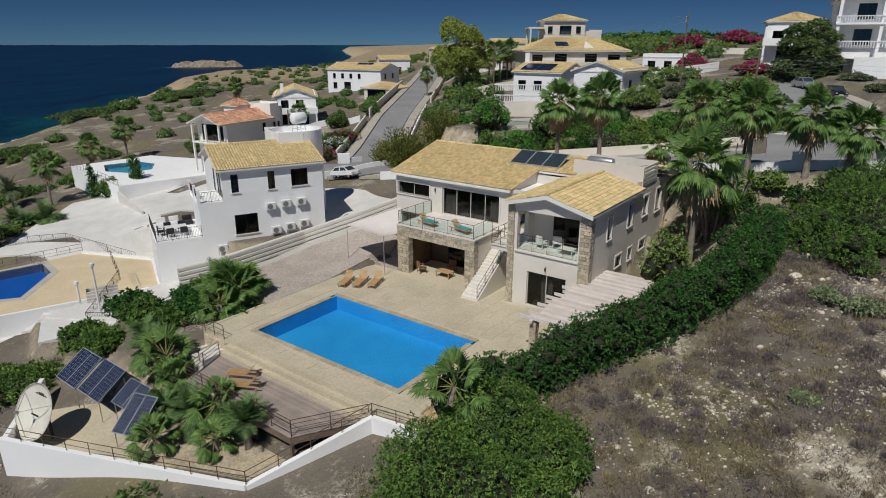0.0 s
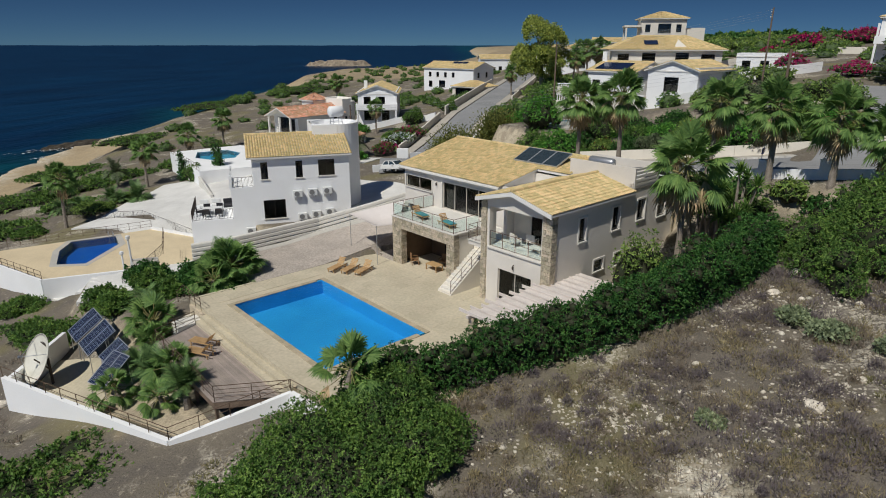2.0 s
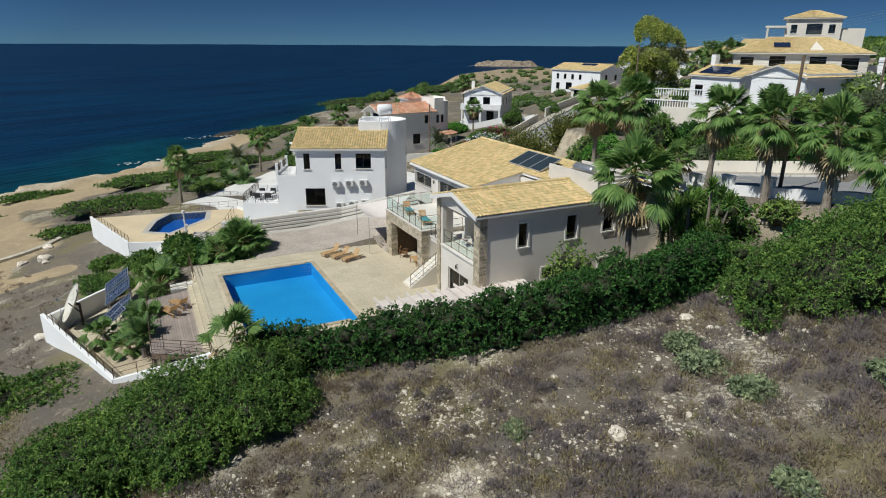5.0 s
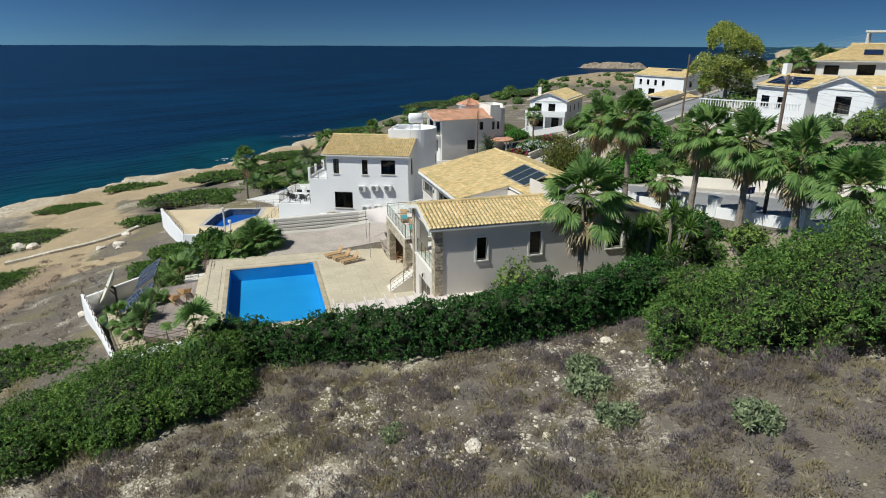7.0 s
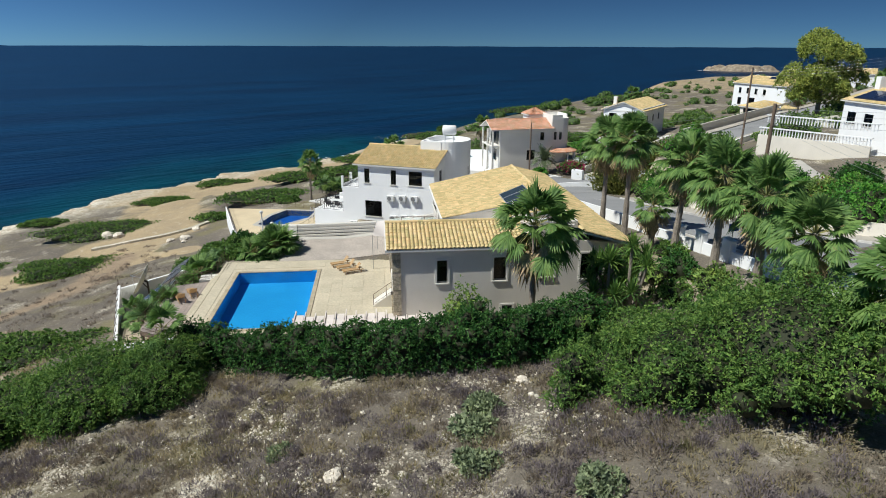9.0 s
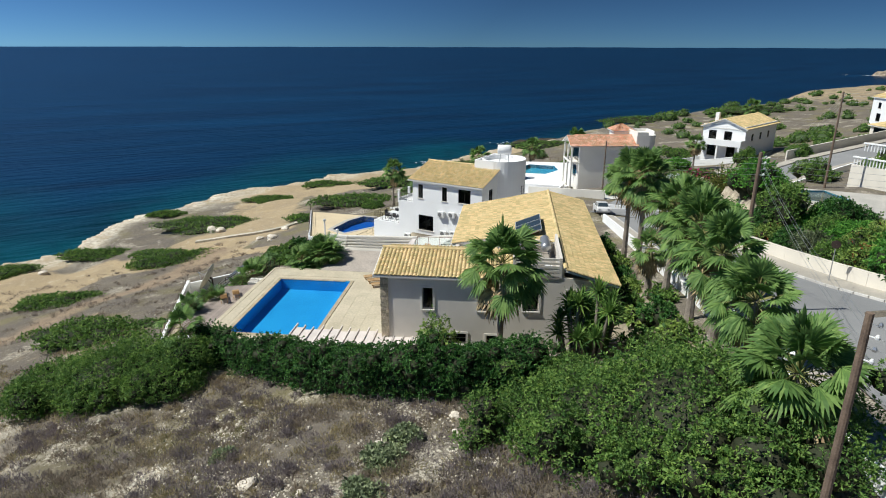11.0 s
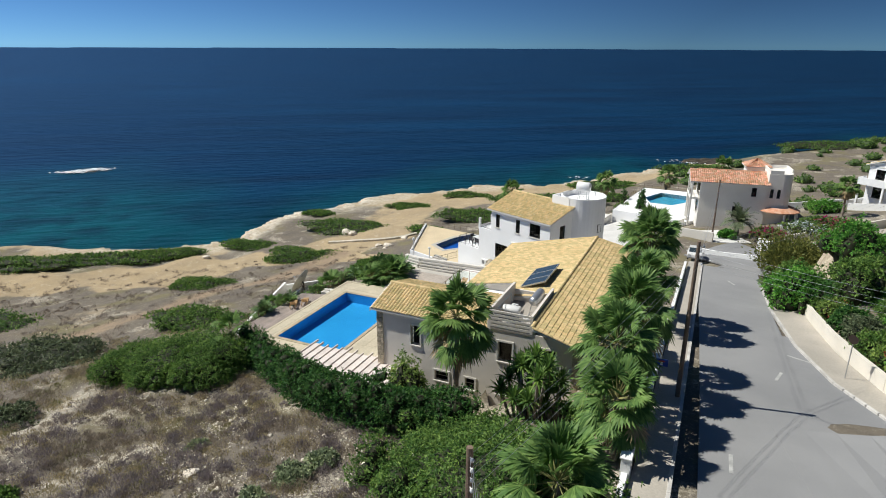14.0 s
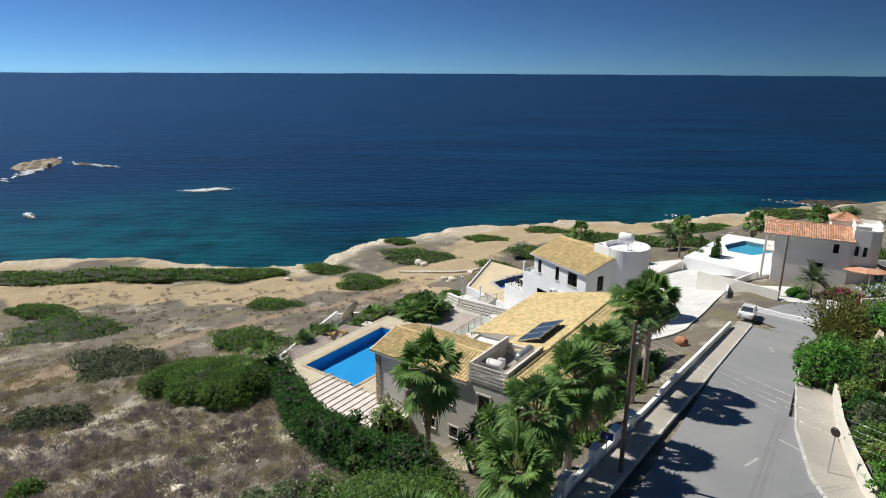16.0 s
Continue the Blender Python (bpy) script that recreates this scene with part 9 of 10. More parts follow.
railing(st, [(-0.6, -3.85, -0.75), (-4.8, -3.85, -1.8)], h=0.9, rails=(0.3, 0.65, 1.0), gap=1.4)
# pale bare soil of the lower garden
tagged(drape("garden_bed", xy_of(-6.5, -12.2), xy_of(8.7, -7.4), xy_of(9.4, -5.7), xy_of(-6.0, -5.2), GARDEN_SOIL, lift=0.06, thick=0.3), "pale bare soil bed in the lower garden", "soil", kind="structure")
# stone-faced garden bank under the panels
tagged(drape("garden_path", xy_of(-11, -9.5), xy_of(-4.8, -12.6), xy_of(2.0, -9.6), xy_of(-5, -6.8), PAVER, lift=0.08, thick=0.25), "crazy paving in the lower garden", "paving", kind="structure")


def pv_panel(m, w, d, label, tall=1.2):
    ob = thing("photovoltaic_array", m, label, "solar array", "solar arrays in the lower garden")
    boxpart("panel", (0, w, 0, d, 0, 0.05), PANEL_GLASS, ob, m=pose(0, 0, 0.5, 34, 0, 0))
    bm = bmesh.new()
    nx = 2
    for i in range(nx + 1):
        x = (w - 0.05) * i / nx
        bm_box(bm, x, x + 0.05, 0, d, 0.045, 0.065)
    for y in (0, d - 0.04):
        bm_box(bm, 0.05, w - 0.05, y, y + 0.04, 0.045, 0.065)
    part("frame_bars", bm, PANEL_LINE, ob, m=pose(0, 0, 0.5, 34, 0, 0))
    bm = bmesh.new()
    for i in range(1, 12):
        x = w * i / 12
        if i != 6:
            bm_box(bm, x - 0.006, x + 0.006, 0.04, d - 0.04, 0.051, 0.056)
    for i in range(1, 10):
        y = d * i / 10
        bm_box(bm, 0.05, w - 0.05, y - 0.006, y + 0.006, 0.0515, 0.0565)
    tagged(part("cell_line", bm, PANEL_LINE, ob), kind="stuff").matrix_basis = pose(0, 0, 0.5, 34, 0, 0)
    for x in (0.15, w - 0.15):
        bm = bmesh.new()
        bm_rod(bm, (x, d * 0.8, -0.9), (x, d * 0.75, 0.5 + d * 0.75 * 0.53), 0.03, 5)
        bm_rod(bm, (x, 0.1, -0.9), (x, 0.1, 0.55), 0.03, 5)
        part("stand_leg", bm, STEEL, ob)
    return ob


for u, v, z, a, w, d in ((-9.2, -8.7, -3.05, 0, 2.5, 2.3), (-6.55, -8.6, -3.05, 0, 2.6, 2.3), (-3.4, -8.1, -3.0, 2, 2.2, 1.7), (-0.9, -9.4, -3.3, 18, 1.7, 2.4)):
    pv_panel(VILLA @ pose(u, v, z, 0, 0, a), w, d, "blue tilted photovoltaic panel on a steel stand")
sd = thing("satellite_dish", VILLA @ pose(-6.1, -10.6, -4.5, 0, 0, -20), "large weathered white satellite dish on a pole", "satellite dish")
R = 1.65
bm = bmesh.new()
prof = [(R * i / 10, 0.32 * (i / 10) ** 2) for i in range(11)]
bm_lathe(bm, [(max(0.01, r), z) for r, z in prof] + [(R, 0.36), (R - 0.03, 0.36)] + [(max(0.01, r - 0.02), z + 0.03) for r, z in prof[::-1]], 40)
tilt = pose(0, -0.35, 1.75, 62, 0, 28)
part("reflector", bm, DISH_PAINT, sd, m=tilt, smooth=True)
bm = bmesh.new()
for a in (0.5, 2.6, 4.7):
    bm_rod(bm, (R * 0.93 * math.cos(a), R * 0.93 * math.sin(a), 0.3), (0, 0, 1.25), 0.02, 5)
bm_lathe(bm, [(0.0, 1.15), (0.09, 1.17), (0.09, 1.4), (0.0, 1.42)], 10)
part("feed_arm", bm, STEEL, sd, m=tilt)
bm = bmesh.new()
bm_rod(bm, (0, 0, -0.4), (0, 0, 1.7), 0.09, 10)
bm_rod(bm, (0, 0, 0.9), (0.25, -0.7, 1.9), 0.05, 6)
bm_rod(bm, (0, 0, 1.65), (0, -0.3, 1.75), 0.12, 8)
part("mount", bm, IRON, sd)
bm = bmesh.new()
for i in range(8):
    x = -0.55 + i * 0.15
    bm_box(bm, x, x + 0.10, 0.95, 1.14, 0.165, 0.185)
part("lettering_bar", bm, IRON, sd, "dark bars of worn lettering", m=tilt)

# ---- street things ----
def car(m, paint, label, dark=False):
    """A hatchback: body with wheel arches, glazed cabin, wheels, lights and mirrors."""
    ob = thing("car", m, label, "car", "parked cars")
    side = [(-2.05, 0.38), (-2.1, 0.62), (-2.05, 0.86), (-1.3, 0.98), (1.35, 1.0), (1.95, 0.92), (2.08, 0.7), (2.05, 0.38)]
    bm = bmesh.new()
    L = [bm.verts.new((x, -0.84, z)) for x, z in side]
    Rr = [bm.verts.new((x, 0.84, z)) for x, z in side]
    n = len(side)
    for i in range(n):
        bm.faces.new((L[i], L[(i + 1) % n], Rr[(i + 1) % n], Rr[i]))
    bm.faces.new(L[::-1])
    bm.faces.new(Rr)
    bmesh.ops.bevel(bm, geom=bm.edges[:], offset=0.06, segments=2, affect="EDGES")
    part("body", bm, paint, ob)
    cab = [(-1.35, 0.97), (-0.62, 1.46), (1.1, 1.48), (1.75, 1.0)]
    bm = bmesh.new()
    L = [bm.verts.new((x, -0.76 + (0.1 if z > 1.2 else 0), z)) for x, z in cab]
    Rr = [bm.verts.new((x, 0.76 - (0.1 if z > 1.2 else 0), z)) for x, z in cab]
    for i in range(4):
        bm.faces.new((L[i], L[(i + 1) % 4], Rr[(i + 1) % 4], Rr[i]))
    bm.faces.new(L[::-1])
    bm.faces.new(Rr)
    part("cabin", bm, paint, ob)

    def pane(kind, quad, inset=0.07):
        q = [Vector(p) for p in quad]
        c = sum(q, Vector()) / 4
        nrm = (q[1] - q[0]).cross(q[2] - q[1]).normalized()
        if nrm.dot(c - Vector((0.2, 0, 1.1))) < 0:
            nrm = -nrm
        q = [p + (c - p).normalized() * inset for p in q]
        bm = bmesh.new()
        lo = [bm.verts.new(p - nrm * 0.01) for p in q]
        hi = [bm.verts.new(p + nrm * 0.008) for p in q]
        bm.faces.new(hi)
        bm.faces.new(lo[::-1])
        for i in range(4):
            bm.faces.new((lo[i], lo[(i + 1) % 4], hi[(i + 1) % 4], hi[i]))
        bmesh.ops.recalc_face_normals(bm, faces=bm.faces[:])
        part(kind, bm, COLLECTOR, ob, "dark tinted glass")

    pane("windscreen", [(-1.35, -0.76, 0.97), (-1.35, 0.76, 0.97), (-0.62, 0.66, 1.46), (-0.62, -0.66, 1.46)])
    pane("rear_window", [(1.75, -0.76, 1.0), (1.75, 0.76, 1.0), (1.1, 0.66, 1.48), (1.1, -0.66, 1.48)])
    for y in (-1, 1):
        pane("side_window", [(-1.2, 0.755 * y, 0.99), (0.22, 0.755 * y, 0.99), (0.22, 0.66 * y, 1.465), (-0.6, 0.665 * y, 1.455)], 0.06)
        pane("side_window", [(0.26, 0.755 * y, 0.99), (1.6, 0.755 * y, 1.0), (1.08, 0.665 * y, 1.47), (0.26, 0.66 * y, 1.465)], 0.06)
    boxpart("roof", (-0.68, 1.16, -0.68, 0.68, 1.455, 1.51), paint, ob, bevel=0.02)
    for x in (-1.35, 1.3):
        for y in (-0.8, 0.62):
            bm = bmesh.new()
            bm_lathe(bm, [(0.0, 0.0), (0.2, 0.0), (0.32, 0.01), (0.33, 0.09), (0.32, 0.18), (0.2, 0.19), (0.0, 0.19)], 18)
            wh = part("wheel", bm, RUBBER, ob, m=pose(x, y + 0.19, 0.33, 90, 0, 0))
            bm = bmesh.new()
            bm_lathe(bm, [(0.0, -0.012), (0.19, -0.008), (0.2, 0.0)], 14)
            bm_lathe(bm, [(0.2, 0.19), (0.19, 0.198), (0.0, 0.202)], 14)
            part("rim", bm, STEEL, wh)
    for y in (-0.72, 0.46):
        boxpart("headlight", (-2.13, -2.0, y, y + 0.26, 0.66, 0.8), PANEL_LINE, ob, "clear headlight")
        boxpart("tail_light", (1.98, 2.1, y, y + 0.26, 0.74, 0.9), FLOWER_RED, ob, "red tail light")
    for y in (-0.98, 0.86):
        boxpart("mirror", (-0.85, -0.7, y, y + 0.12, 0.95, 1.07), paint, ob)
    boxpart("number_plate", (-2.125, -2.1, -0.25, 0.25, 0.45, 0.56), PLASTIC_WHITE, ob, "plain white plate")
    boxpart("bumper", (-2.16, -2.0, -0.78, 0.78, 0.3, 0.45), GREY_GRILLE, ob)
    return ob


cx, cy = -12.2, 82.4
sl = math.degrees(math.atan(0.145))
car(pose(cx, cy, float(street_h(cx, cy)) + 0.02, 0, 0, -36.4) @ pose(0, 0, 0, 0, -sl, 0) @ pose(0, 0, 0, 0, 0, 180), CAR_WHITE, "white hatchback parked at the street's end")
car(pose(52.1, 84.8, float(branch_h(52.1, 84.8)) + 0.03, 0, 0, 80), CAR_BLACK, "black hatchback parked on the upper street")
car(pose(53.2, 94.2, float(branch_h(53.2, 94.2)) + 0.03, 0, 0, 88), CAR_SILVER, "silver hatchback parked on the upper street")


def utility_pole(x, y, h, label, turn=0, base=None):
    ob = thing("utility_pole", pose(x, y, float(ground(x, y)) if base is None else base, 0, 0, turn), label, "utility pole", "utility poles")
    bm = bmesh.new()
    bm_rod(bm, (0, 0, -0.8), (0, 0, h), 0.14, 10, 0.095)
    part("shaft", bm, WOOD_POLE, ob)
    for i in range(4):
        bm = bmesh.new()
        bm_rod(bm, (0.0, 0, h - 0.25 - i * 0.32), (0.28, 0, h - 0.25 - i * 0.32), 0.018, 5)
        bm_lathe(bm, [(0.0, -0.02), (0.05, 0.0), (0.06, 0.06), (0.03, 0.12), (0.0, 0.13)], 8, (0.28, 0, h - 0.27 - i * 0.32))
        part("insulator", bm, PLASTIC_WHITE if i % 2 else STEEL, ob)
    return ob


polesxy = [(39.9, 39.1, None, 16.3), (26.6, 54.75, None, 16.9), (-21.5, 91.5, None, 8.6), (8.3, 97.0, None, 17.5), (37.0, 99.0, None, 22.0)]
tops = []
for k, (x, y, b, t) in enumerate(polesxy):
    g = float(ground(x, y))
    utility_pole(x, y, t - g, "tarred timber utility pole with pale insulators", 30 * k)
    tops.append((x, y, t))


def wires(a, b, sag, label="thin sagging overhead wires between poles"):
    cu = bpy.data.curves.new("overhead_wire", "CURVE")
    cu.dimensions, cu.bevel_depth, cu.bevel_resolution = "3D", 0.006, 0
    for i in range(4):
        sp = cu.splines.new("POLY")
        sp.points.add(18)
        for j in range(19):
            f = j / 18
            x, y, z = (a[c] + (b[c] - a[c]) * f for c in range(3))
            sp.points[j].co = (x + 0.1 * (i % 2), y + 0.06 * i, z - 0.25 - 0.32 * i - sag * 4 * f * (1 - f), 1)
    cu.materials.append(STEEL)
    return tagged(new("overhead_wire", cu), label, "wire", "overhead wires")


wires(tops[0], tops[1], 0.35)
wires(tops[1], tops[2], 0.9)
wires(tops[1], tops[3], 0.6)
wires(tops[1], (46.0, 66.0, 18.0), 0.5)
wires(tops[0], (66.0, 34.0, 18.5), 0.5)
wires(tops[3], tops[4], 0.5)
bm = bmesh.new()
bm_rod(bm, (0, 0, -0.3), (0, 0, 2.9), 0.035, 8)
so = thing("road_sign", pose(25.0, 67.8, float(street_h(25.0, 67.8)) + 0.1, 0, 0, 20), "round road sign seen from its grey back", "road sign")
part("post", bm, STEEL, so)
bm = bmesh.new()
bm_lathe(bm, [(0.01, 0), (0.3, 0), (0.3, 0.02), (0.01, 0.02)], 20)
part("plate", bm, IRON, so, m=pose(0, -0.04, 2.75, 90, 0, 0))
sx, sy = xy_of(20.3, 34.75)
sg = thing("street_sign", pose(sx, sy, float(street_h(sx, sy)) + 0.9, 0, 0, 60), "small blue no-through-road sign by the street wall", "sign")
boxpart("plate", (-0.35, 0.35, -0.015, 0.015, 0.75, 1.2), SIGN_BLUE, sg)
bm = bmesh.new()
bm_rod(bm, (0, 0.03, -1.0), (0, 0.03, 1.2), 0.03, 6)
part("post", bm, STEEL, sg)
boxpart("white_bar", (-0.06, 0.06, -0.02, -0.0155, 0.82, 1.02), PLASTIC_WHITE, sg)
boxpart("red_bar", (-0.17, 0.17, -0.022, -0.0155, 1.02, 1.11), FLOWER_RED, sg)
# jar and boulder in the forecourt by the street
jx, jy = xy_of(-10.5, 31.4)
jar = thing("terracotta_jar", pose(jx, jy, float(ground(jx, jy)) + 0.55, 0, 70, 20), "large terracotta jar lying on its side", "jar")
bm = bmesh.new()
bm_lathe(bm, [(0.01, -0.75), (0.3, -0.7), (0.55, -0.3), (0.58, 0.1), (0.42, 0.5), (0.26, 0.62), (0.32, 0.72), (0.26, 0.72), (0.2, 0.6), (0.01, 0.3)], 20)
part("body", bm, TERRACOTTA, jar, smooth=True)

# ---- stones, scrub, shore and islets ----
def rock_mesh(seed, flat=0.6):
    bm = bmesh.new()
    bmesh.ops.create_icosphere(bm, subdivisions=2, radius=1)
    for v in bm.verts:
        d = noise.noise_vector(v.co * 1.1 + Vector((seed * 3.1, 0, 0)))
        v.co += Vector(d) * 0.38
        v.co.z *= flat
    me = bpy.data.meshes.new("rock")
    bm.to_mesh(me)
    bm.free()
    return me


RK = [rock_mesh(i, 0.5 + 0.1 * (i % 3)) for i in range(4)]
rr = random.Random(44)
for k, (x, y, s) in enumerate(((-71.9, 41.4, 1.5), (-69.5, 42.6, 1.1), (-53.5, 48.0, 0.9), (-56, 46.5, 0.7), (-59.5, 52.0, 0.8), (-52, 47.2, 0.5), (-66, 14, 0.8), (21.5, 27.5, 0.45), (24.5, 40.2, 0.5), (22.8, 38.0, 0.4), (-25, 31.2, 0.6), (36.5, 90.0, 1.4), (40.0, 86.0, 1.6))):
    ob = link("boulder", RK[k % 4], LIMESTONE, m=pose(x, y, float(ground(x, y)) + 0.15 * s, 0, 0, k * 41) @ Matrix.Diagonal((s, s * 0.8, s, 1)))
    tagged(ob, "pale weathered limestone boulder on dry ground", "boulder", "boulders")


def free_spot(x, y):
    u, v = uv_of(x, y)
    if -4 < u < float(np.interp(v, (-2.5, 0, 5.2, 10.2, 14.6, 18.6, 24, 25), (15, 16.4, 19.8, 23.0, 25.2, 26.2, 26.2, 33.5))) and -2.5 < v < 47:
        return False
    if -12 < u < 13 and -13 < v < 3:
        return False
    if u > 26 and 30 < v < 60:
        return False
    if -60 < x < -20 and y > 44:
        return False
    return True


# loose stones
V, F = [], []
base = [(v.co.x, v.co.y, v.co.z) for v in rock_mesh(9).vertices]
lo = bmesh.new()
bmesh.ops.create_icosphere(lo, subdivisions=1, radius=1)
bv = np.array([v.co[:] for v in lo.verts])
bf = np.array([[v.index for v in f.verts] for f in lo.faces])
lo.free()
gen = np.random.default_rng(3)
count = 0
patches = [(rr.uniform(2, 40), rr.uniform(2, 38)) for _ in range(16)] + [(12, 24), (9, 20), (16, 29), (20, 22), (15, 32), (22, 34), (8, 26)] + [(20.4, 26.6), (12.3, 29), (21.2, 37.3), (27, 36.3), (7.5, 19.5), (16.5, 24.2), (14, 27.5), (23, 29.3)] * 3
for _ in range(12000):
    if rr.random() < 0.86:
        px, py = rr.choice(patches)
        x, y = rr.gauss(px, 1.25), rr.gauss(py, 0.8)
    else:
        x, y = rr.uniform(-30, 45), rr.uniform(-10, 44)
    if not free_spot(x, y):
        continue
    s = 0.035 + 0.075 * rr.random() ** 2 + (0.2 * rr.random() if rr.random() < 0.03 else 0)
    jit = bv * (1 + 0.25 * gen.normal(size=bv.shape)) * np.array([s, s * 0.8, s * 0.6])
    V.append(jit + np.array([x, y, float(ground(x, y)) + s * 0.15]))
    F.append(bf + count)
    count += len(bv)
    if len(V) > 4400:
        break
tagged(link("loose_stones", np_mesh(np.concatenate(V), np.concatenate(F)), LIMESTONE), "scattered pale limestone rubble on dry soil", "stones", kind="stuff")

# dry scrub: soft low clumps
def scrub(name, mat, n, box, size, label, leaves=34, low=0.18, high=0.5, seed=1):
    r = np.random.default_rng(seed)
    P = []
    tries = 0
    while len(P) < n and tries < n * 5:
        tries += 1
        x, y = r.uniform(box[0], box[1]), r.uniform(box[2], box[3])
        clump = noise.noise(Vector((x * 0.22, y * 0.22, seed * 7.0))) + 0.5 * noise.noise(Vector((x * 0.7, y * 0.7, seed)))
        if clump < r.uniform(-0.35, 0.45) or not free_spot(x, y):
            continue
        P.append((x, y))
    P = np.array(P)
    z = ground(P[:, 0], P[:, 1])
    w = r.uniform(0.3, 1.25, len(P)) * (0.6 + 0.4 * r.random(len(P)))
    h = r.uniform(low, high, len(P))
    N = len(P) * leaves
    k = np.repeat(np.arange(len(P)), leaves)
    d = r.normal(size=(N, 3))
    d[:, 2] = np.abs(d[:, 2]) + 0.05
    d /= np.linalg.norm(d, axis=1)[:, None]
    f = 0.55 + 0.5 * r.random(N)
    C = np.stack([P[k, 0] + d[:, 0] * w[k] * f, P[k, 1] + d[:, 1] * w[k] * f, z[k] + d[:, 2] * h[k] * f - 0.03], 1)
    up = d * 0.7 + np.array([0, 0, 0.8]) + 0.5 * r.normal(size=(N, 3))
    up /= np.linalg.norm(up, axis=1)[:, None]
    t = np.cross(up, r.normal(size=(N, 3)))
    t /= np.linalg.norm(t, axis=1)[:, None]
    s = size * (0.5 + r.random(N))[:, None]
    Vv = np.stack([C - t * s * 0.2, C + t * s * 0.2, C + up * s * 1.9], 1).reshape(-1, 3)
    tagged(link(name, np_mesh(Vv, np.arange(len(Vv)).reshape(-1, 3)), mat), label, "scrub", kind="stuff")


def twigs(name, a, b):
    return leaf(name, a, b, spread=0.14, rough=0.9, through_light=0.4)


scrub("dry_scrub", twigs("dry_brown_twigs", (0.33, 0.275, 0.205), (0.27, 0.225, 0.175)), 1500, (-2, 46, -8, 44), 0.085, "dry brown scrub and thistle clumps", 150, low=0.14, high=0.42, seed=1)
scrub("dry_grass", twigs("straw_grass", (0.42, 0.355, 0.205), (0.33, 0.28, 0.165)), 2600, (-14, 46, -10, 44), 0.10, "straw-coloured dry grass tufts", 60, low=0.10, high=0.28, seed=2)
scrub("dry_scrub", SCRUB, 1100, (-60, -6, -30, 44), 0.12, "dry brown scrub on the lower slope", 50, low=0.08, high=0.3, seed=3)
scrub("heather_scrub", twigs("mauve_grey_twigs", (0.275, 0.232, 0.228), (0.21, 0.18, 0.18)), 1000, (5, 46, 4, 44), 0.085, "grey-mauve twiggy scrub clumps", 190, low=0.28, high=0.62, seed=4)
scrub("olive_scrub", twigs("olive_twigs", (0.27, 0.255, 0.12), (0.21, 0.20, 0.10)), 420, (-10, 46, -8, 44), 0.09, "olive-green low scrub clumps", 110, low=0.12, high=0.34, seed=6)
for k, (x, y, w, h) in enumerate(((24.1, 33.1, 2.4, 0.8), (26.0, 31.4, 1.9, 0.7), (30.7, 32.6, 1.9, 0.9), (23.0, 35.0, 2.2, 0.8), (17.5, 27.0, 1.2, 0.4), (27.5, 26.0, 1.6, 0.6))):
    shrub("thistle_shrub", mound(random.Random(800 + k), w, w, h, 7), 3600, 0.11, THISTLE_LEAF, "loose grey-green shrub on stony ground", "shrub", "small wild shrubs", 800 + k, pose(x, y, float(ground(x, y)) - 0.05), sprig=0.95, clump=0.0)

# long pale kerb of an old path on the slope
masonry("path_edge", [(-66.0, 37.5), (-63.0, 42.5), (-60.5, 52.0), (-61.5, 56.5)], 0.35, 0.8, LIMESTONE, "low pale concrete edge of an old path", "kerb", base=-0.4)


def isle(name, x, y, w, d, h, turn, label, seed, mat=None):
    n = 56
    vs, fs = [], []
    for j in range(n + 1):
        for i in range(n + 1):
            a, b = 2 * i / n - 1, 2 * j / n - 1
            q = Vector((a * 2.2 + seed, b * 2.2, 0))
            r = math.hypot(a, b) + 0.28 * noise.noise(q * 1.3) + 0.1 * noise.noise(q * 4)
            z = h * (1 - smooth(0.5, 0.95, np.array(r))) * (0.75 + 0.45 * noise.noise(q * 2)) + 0.12 * h * noise.noise(q * 7) - 0.5 - 3 * smooth(0.8, 1.1, np.array(r))
            vs.append((a * w / 2, b * d / 2, float(z)))
    for j in range(n):
        for i in range(n):
            k = j * (n + 1) + i
            fs.append((k, k + 1, k + n + 2, k + n + 1))
    ob = link(name, shape(vs, fs), mat or CLIFF, m=pose(x, y, SEA, 0, 0, turn))
    return tagged(ob, label, "islet", "islets and reefs")




isle("islet", -372, 1010, 112, 44, 10, 20, "rocky brown islet far out at sea", 3)
isle("islet", -258, -157, 50, 24, 2.2, 15, "low pale rock shelf with white surf", 5)
isle("reef", -262, -136, 18, 7, 1.2, 60, "dark broken reef awash in surf", 7, DARK_ROCK)
isle("reef", -255, -120, 12, 5, 0.9, 60, "dark broken reef awash in surf", 6, DARK_ROCK)
isle("reef", -145, -90, 9, 4, 0.9, 40, "dark broken reef awash in surf", 8, DARK_ROCK)
isle("reef", -190, -46, 14, 5, 0.7, 108, "dark reef just under white surf", 9, DARK_ROCK)
isle("reef", -162, 196, 36, 14, 2.0, 70, "low dark rocks off the shore", 10, DARK_ROCK)
isle("reef", -130, 118, 18, 7, 1.6, 60, "low pale rocks off the shore", 11)


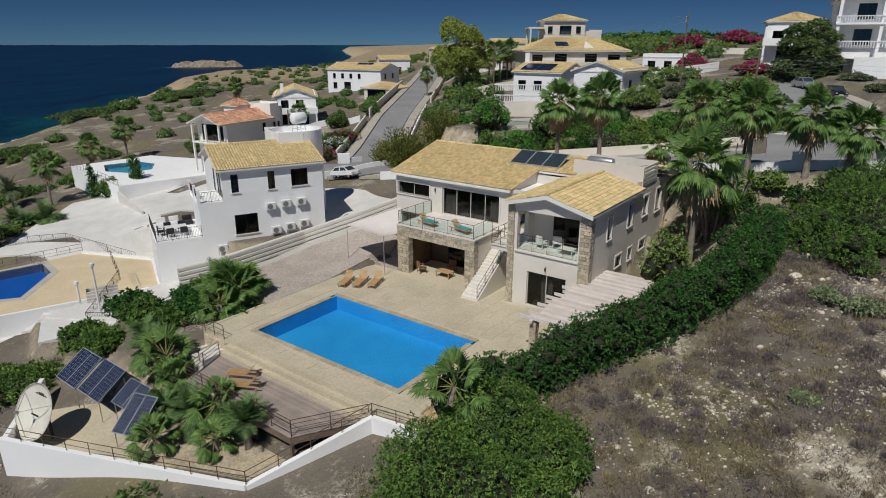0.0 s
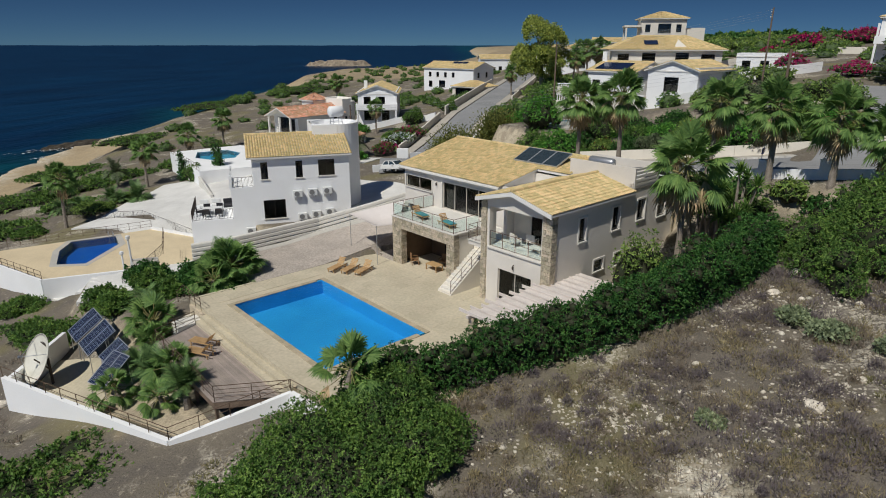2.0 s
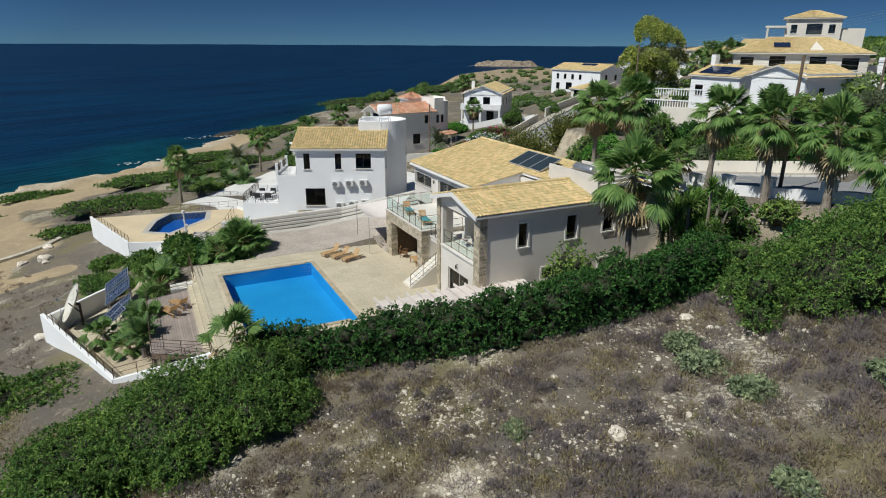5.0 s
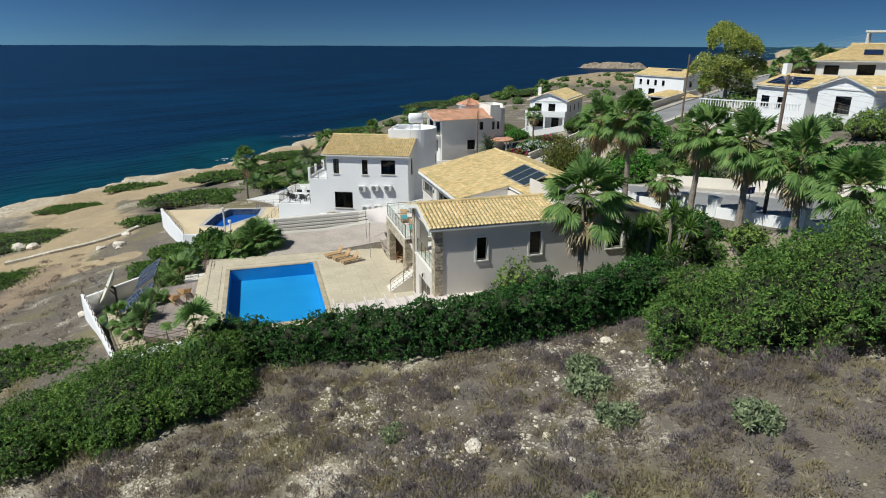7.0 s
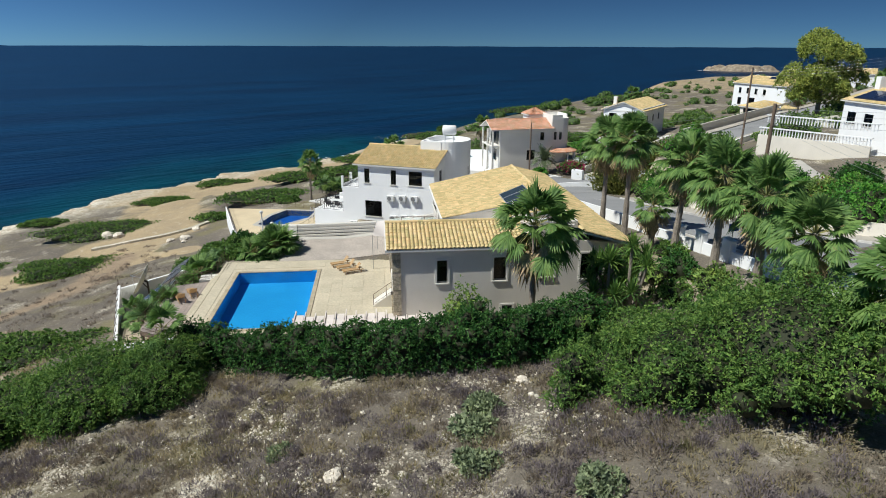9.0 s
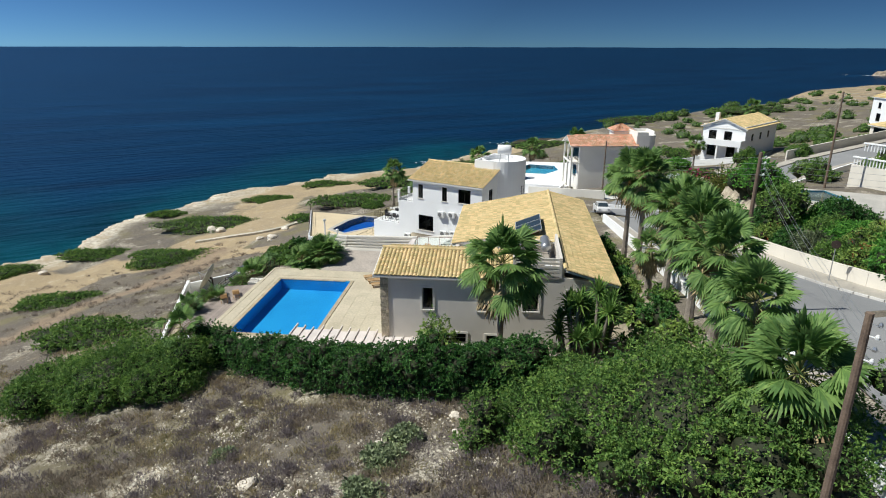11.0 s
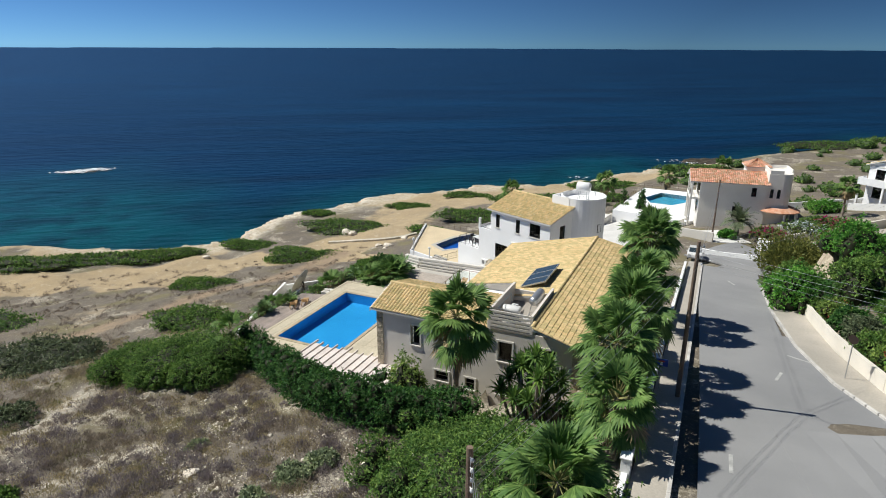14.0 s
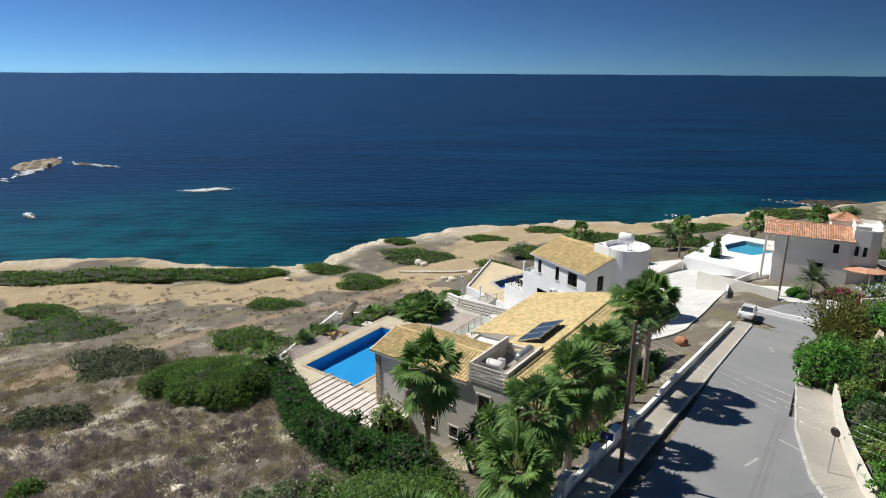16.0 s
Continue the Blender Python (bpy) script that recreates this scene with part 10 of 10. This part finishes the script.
def surf(x, y, w, d, turn, n, seed):
    """Broken foam: many small flat flakes on the water."""
    r = np.random.default_rng(seed)
    a = r.normal(size=n) * 0.3
    b = r.normal(size=n) * 0.22 + 0.18 * np.sin(a * 5)
    t = radians(turn)
    X, Y = a * w, b * d
    P = np.stack([x + X * math.cos(t) - Y * math.sin(t), y + X * math.sin(t) + Y * math.cos(t), np.full(n, SEA + 0.12) + 0.25 * r.random(n)], 1)
    s = (0.12 + 0.42 * r.random(n) ** 2) * max(1.0, min(2.6, w / 28))
    ang = r.uniform(0, 6.28, n)
    V = []
    for k in range(5):
        q = ang + k * 1.2566
        V.append(P + np.stack([np.cos(q) * s * 1.4, np.sin(q) * s * 0.8, 0.1 * r.normal(size=n) * s], 1))
    V = np.stack(V, 1).reshape(-1, 3)
    tagged(link("surf", np_mesh(V, np.arange(len(V)).reshape(-1, 5)), FOAM), "white broken surf over a reef", "surf", kind="stuff")


surf(-191.5, -47, 10.5, 5.0, 108, 1500, 1)
surf(-250, -152, 46, 8, 15, 900, 2)
surf(-261, -134, 18, 5, 60, 350, 3)
surf(-255, -119, 12, 3, 60, 160, 7)
surf(-145, -90, 9, 2, 40, 120, 4)
surf(-162, 196, 34, 8, 70, 350, 5)
surf(-382, 995, 90, 12, 15, 500, 6)
for y, dx, n in ((145, 9, 70), (185, 10, 120), (230, 11, 140), (270, 12, 120)):
    surf(float(shore(y)) - dx, y, 34, 3, 80, n, int(y))

# ---- slabs of the pool terrace ----
SLAB = bpy.data.meshes.new("slab")
b2 = bmesh.new()
bm_box(b2, 0.004, 0.926, 0.004, 0.926, -0.02, 0.004, bevel=0.003)
b2.to_mesh(SLAB)
b2.free()
pr = random.Random(61)
for i in range(24):
    for j in range(18):
        u, v = -2.88 + i * 0.93, -1.58 + j * 0.93
        if v + 0.93 > 13.86 + (4.4 if 7.7 < u < 9.4 else 0) or u + 0.93 > 19.42:
            continue
        if u + 0.93 > -0.30 and u < 12.36 and v + 0.93 > -0.34 and v < 7.46:
            continue
        link("slab", SLAB, PAVER, terrace, m=pose(u, v, pr.uniform(-0.002, 0.003), pr.uniform(-0.15, 0.15), pr.uniform(-0.15, 0.15), 0))
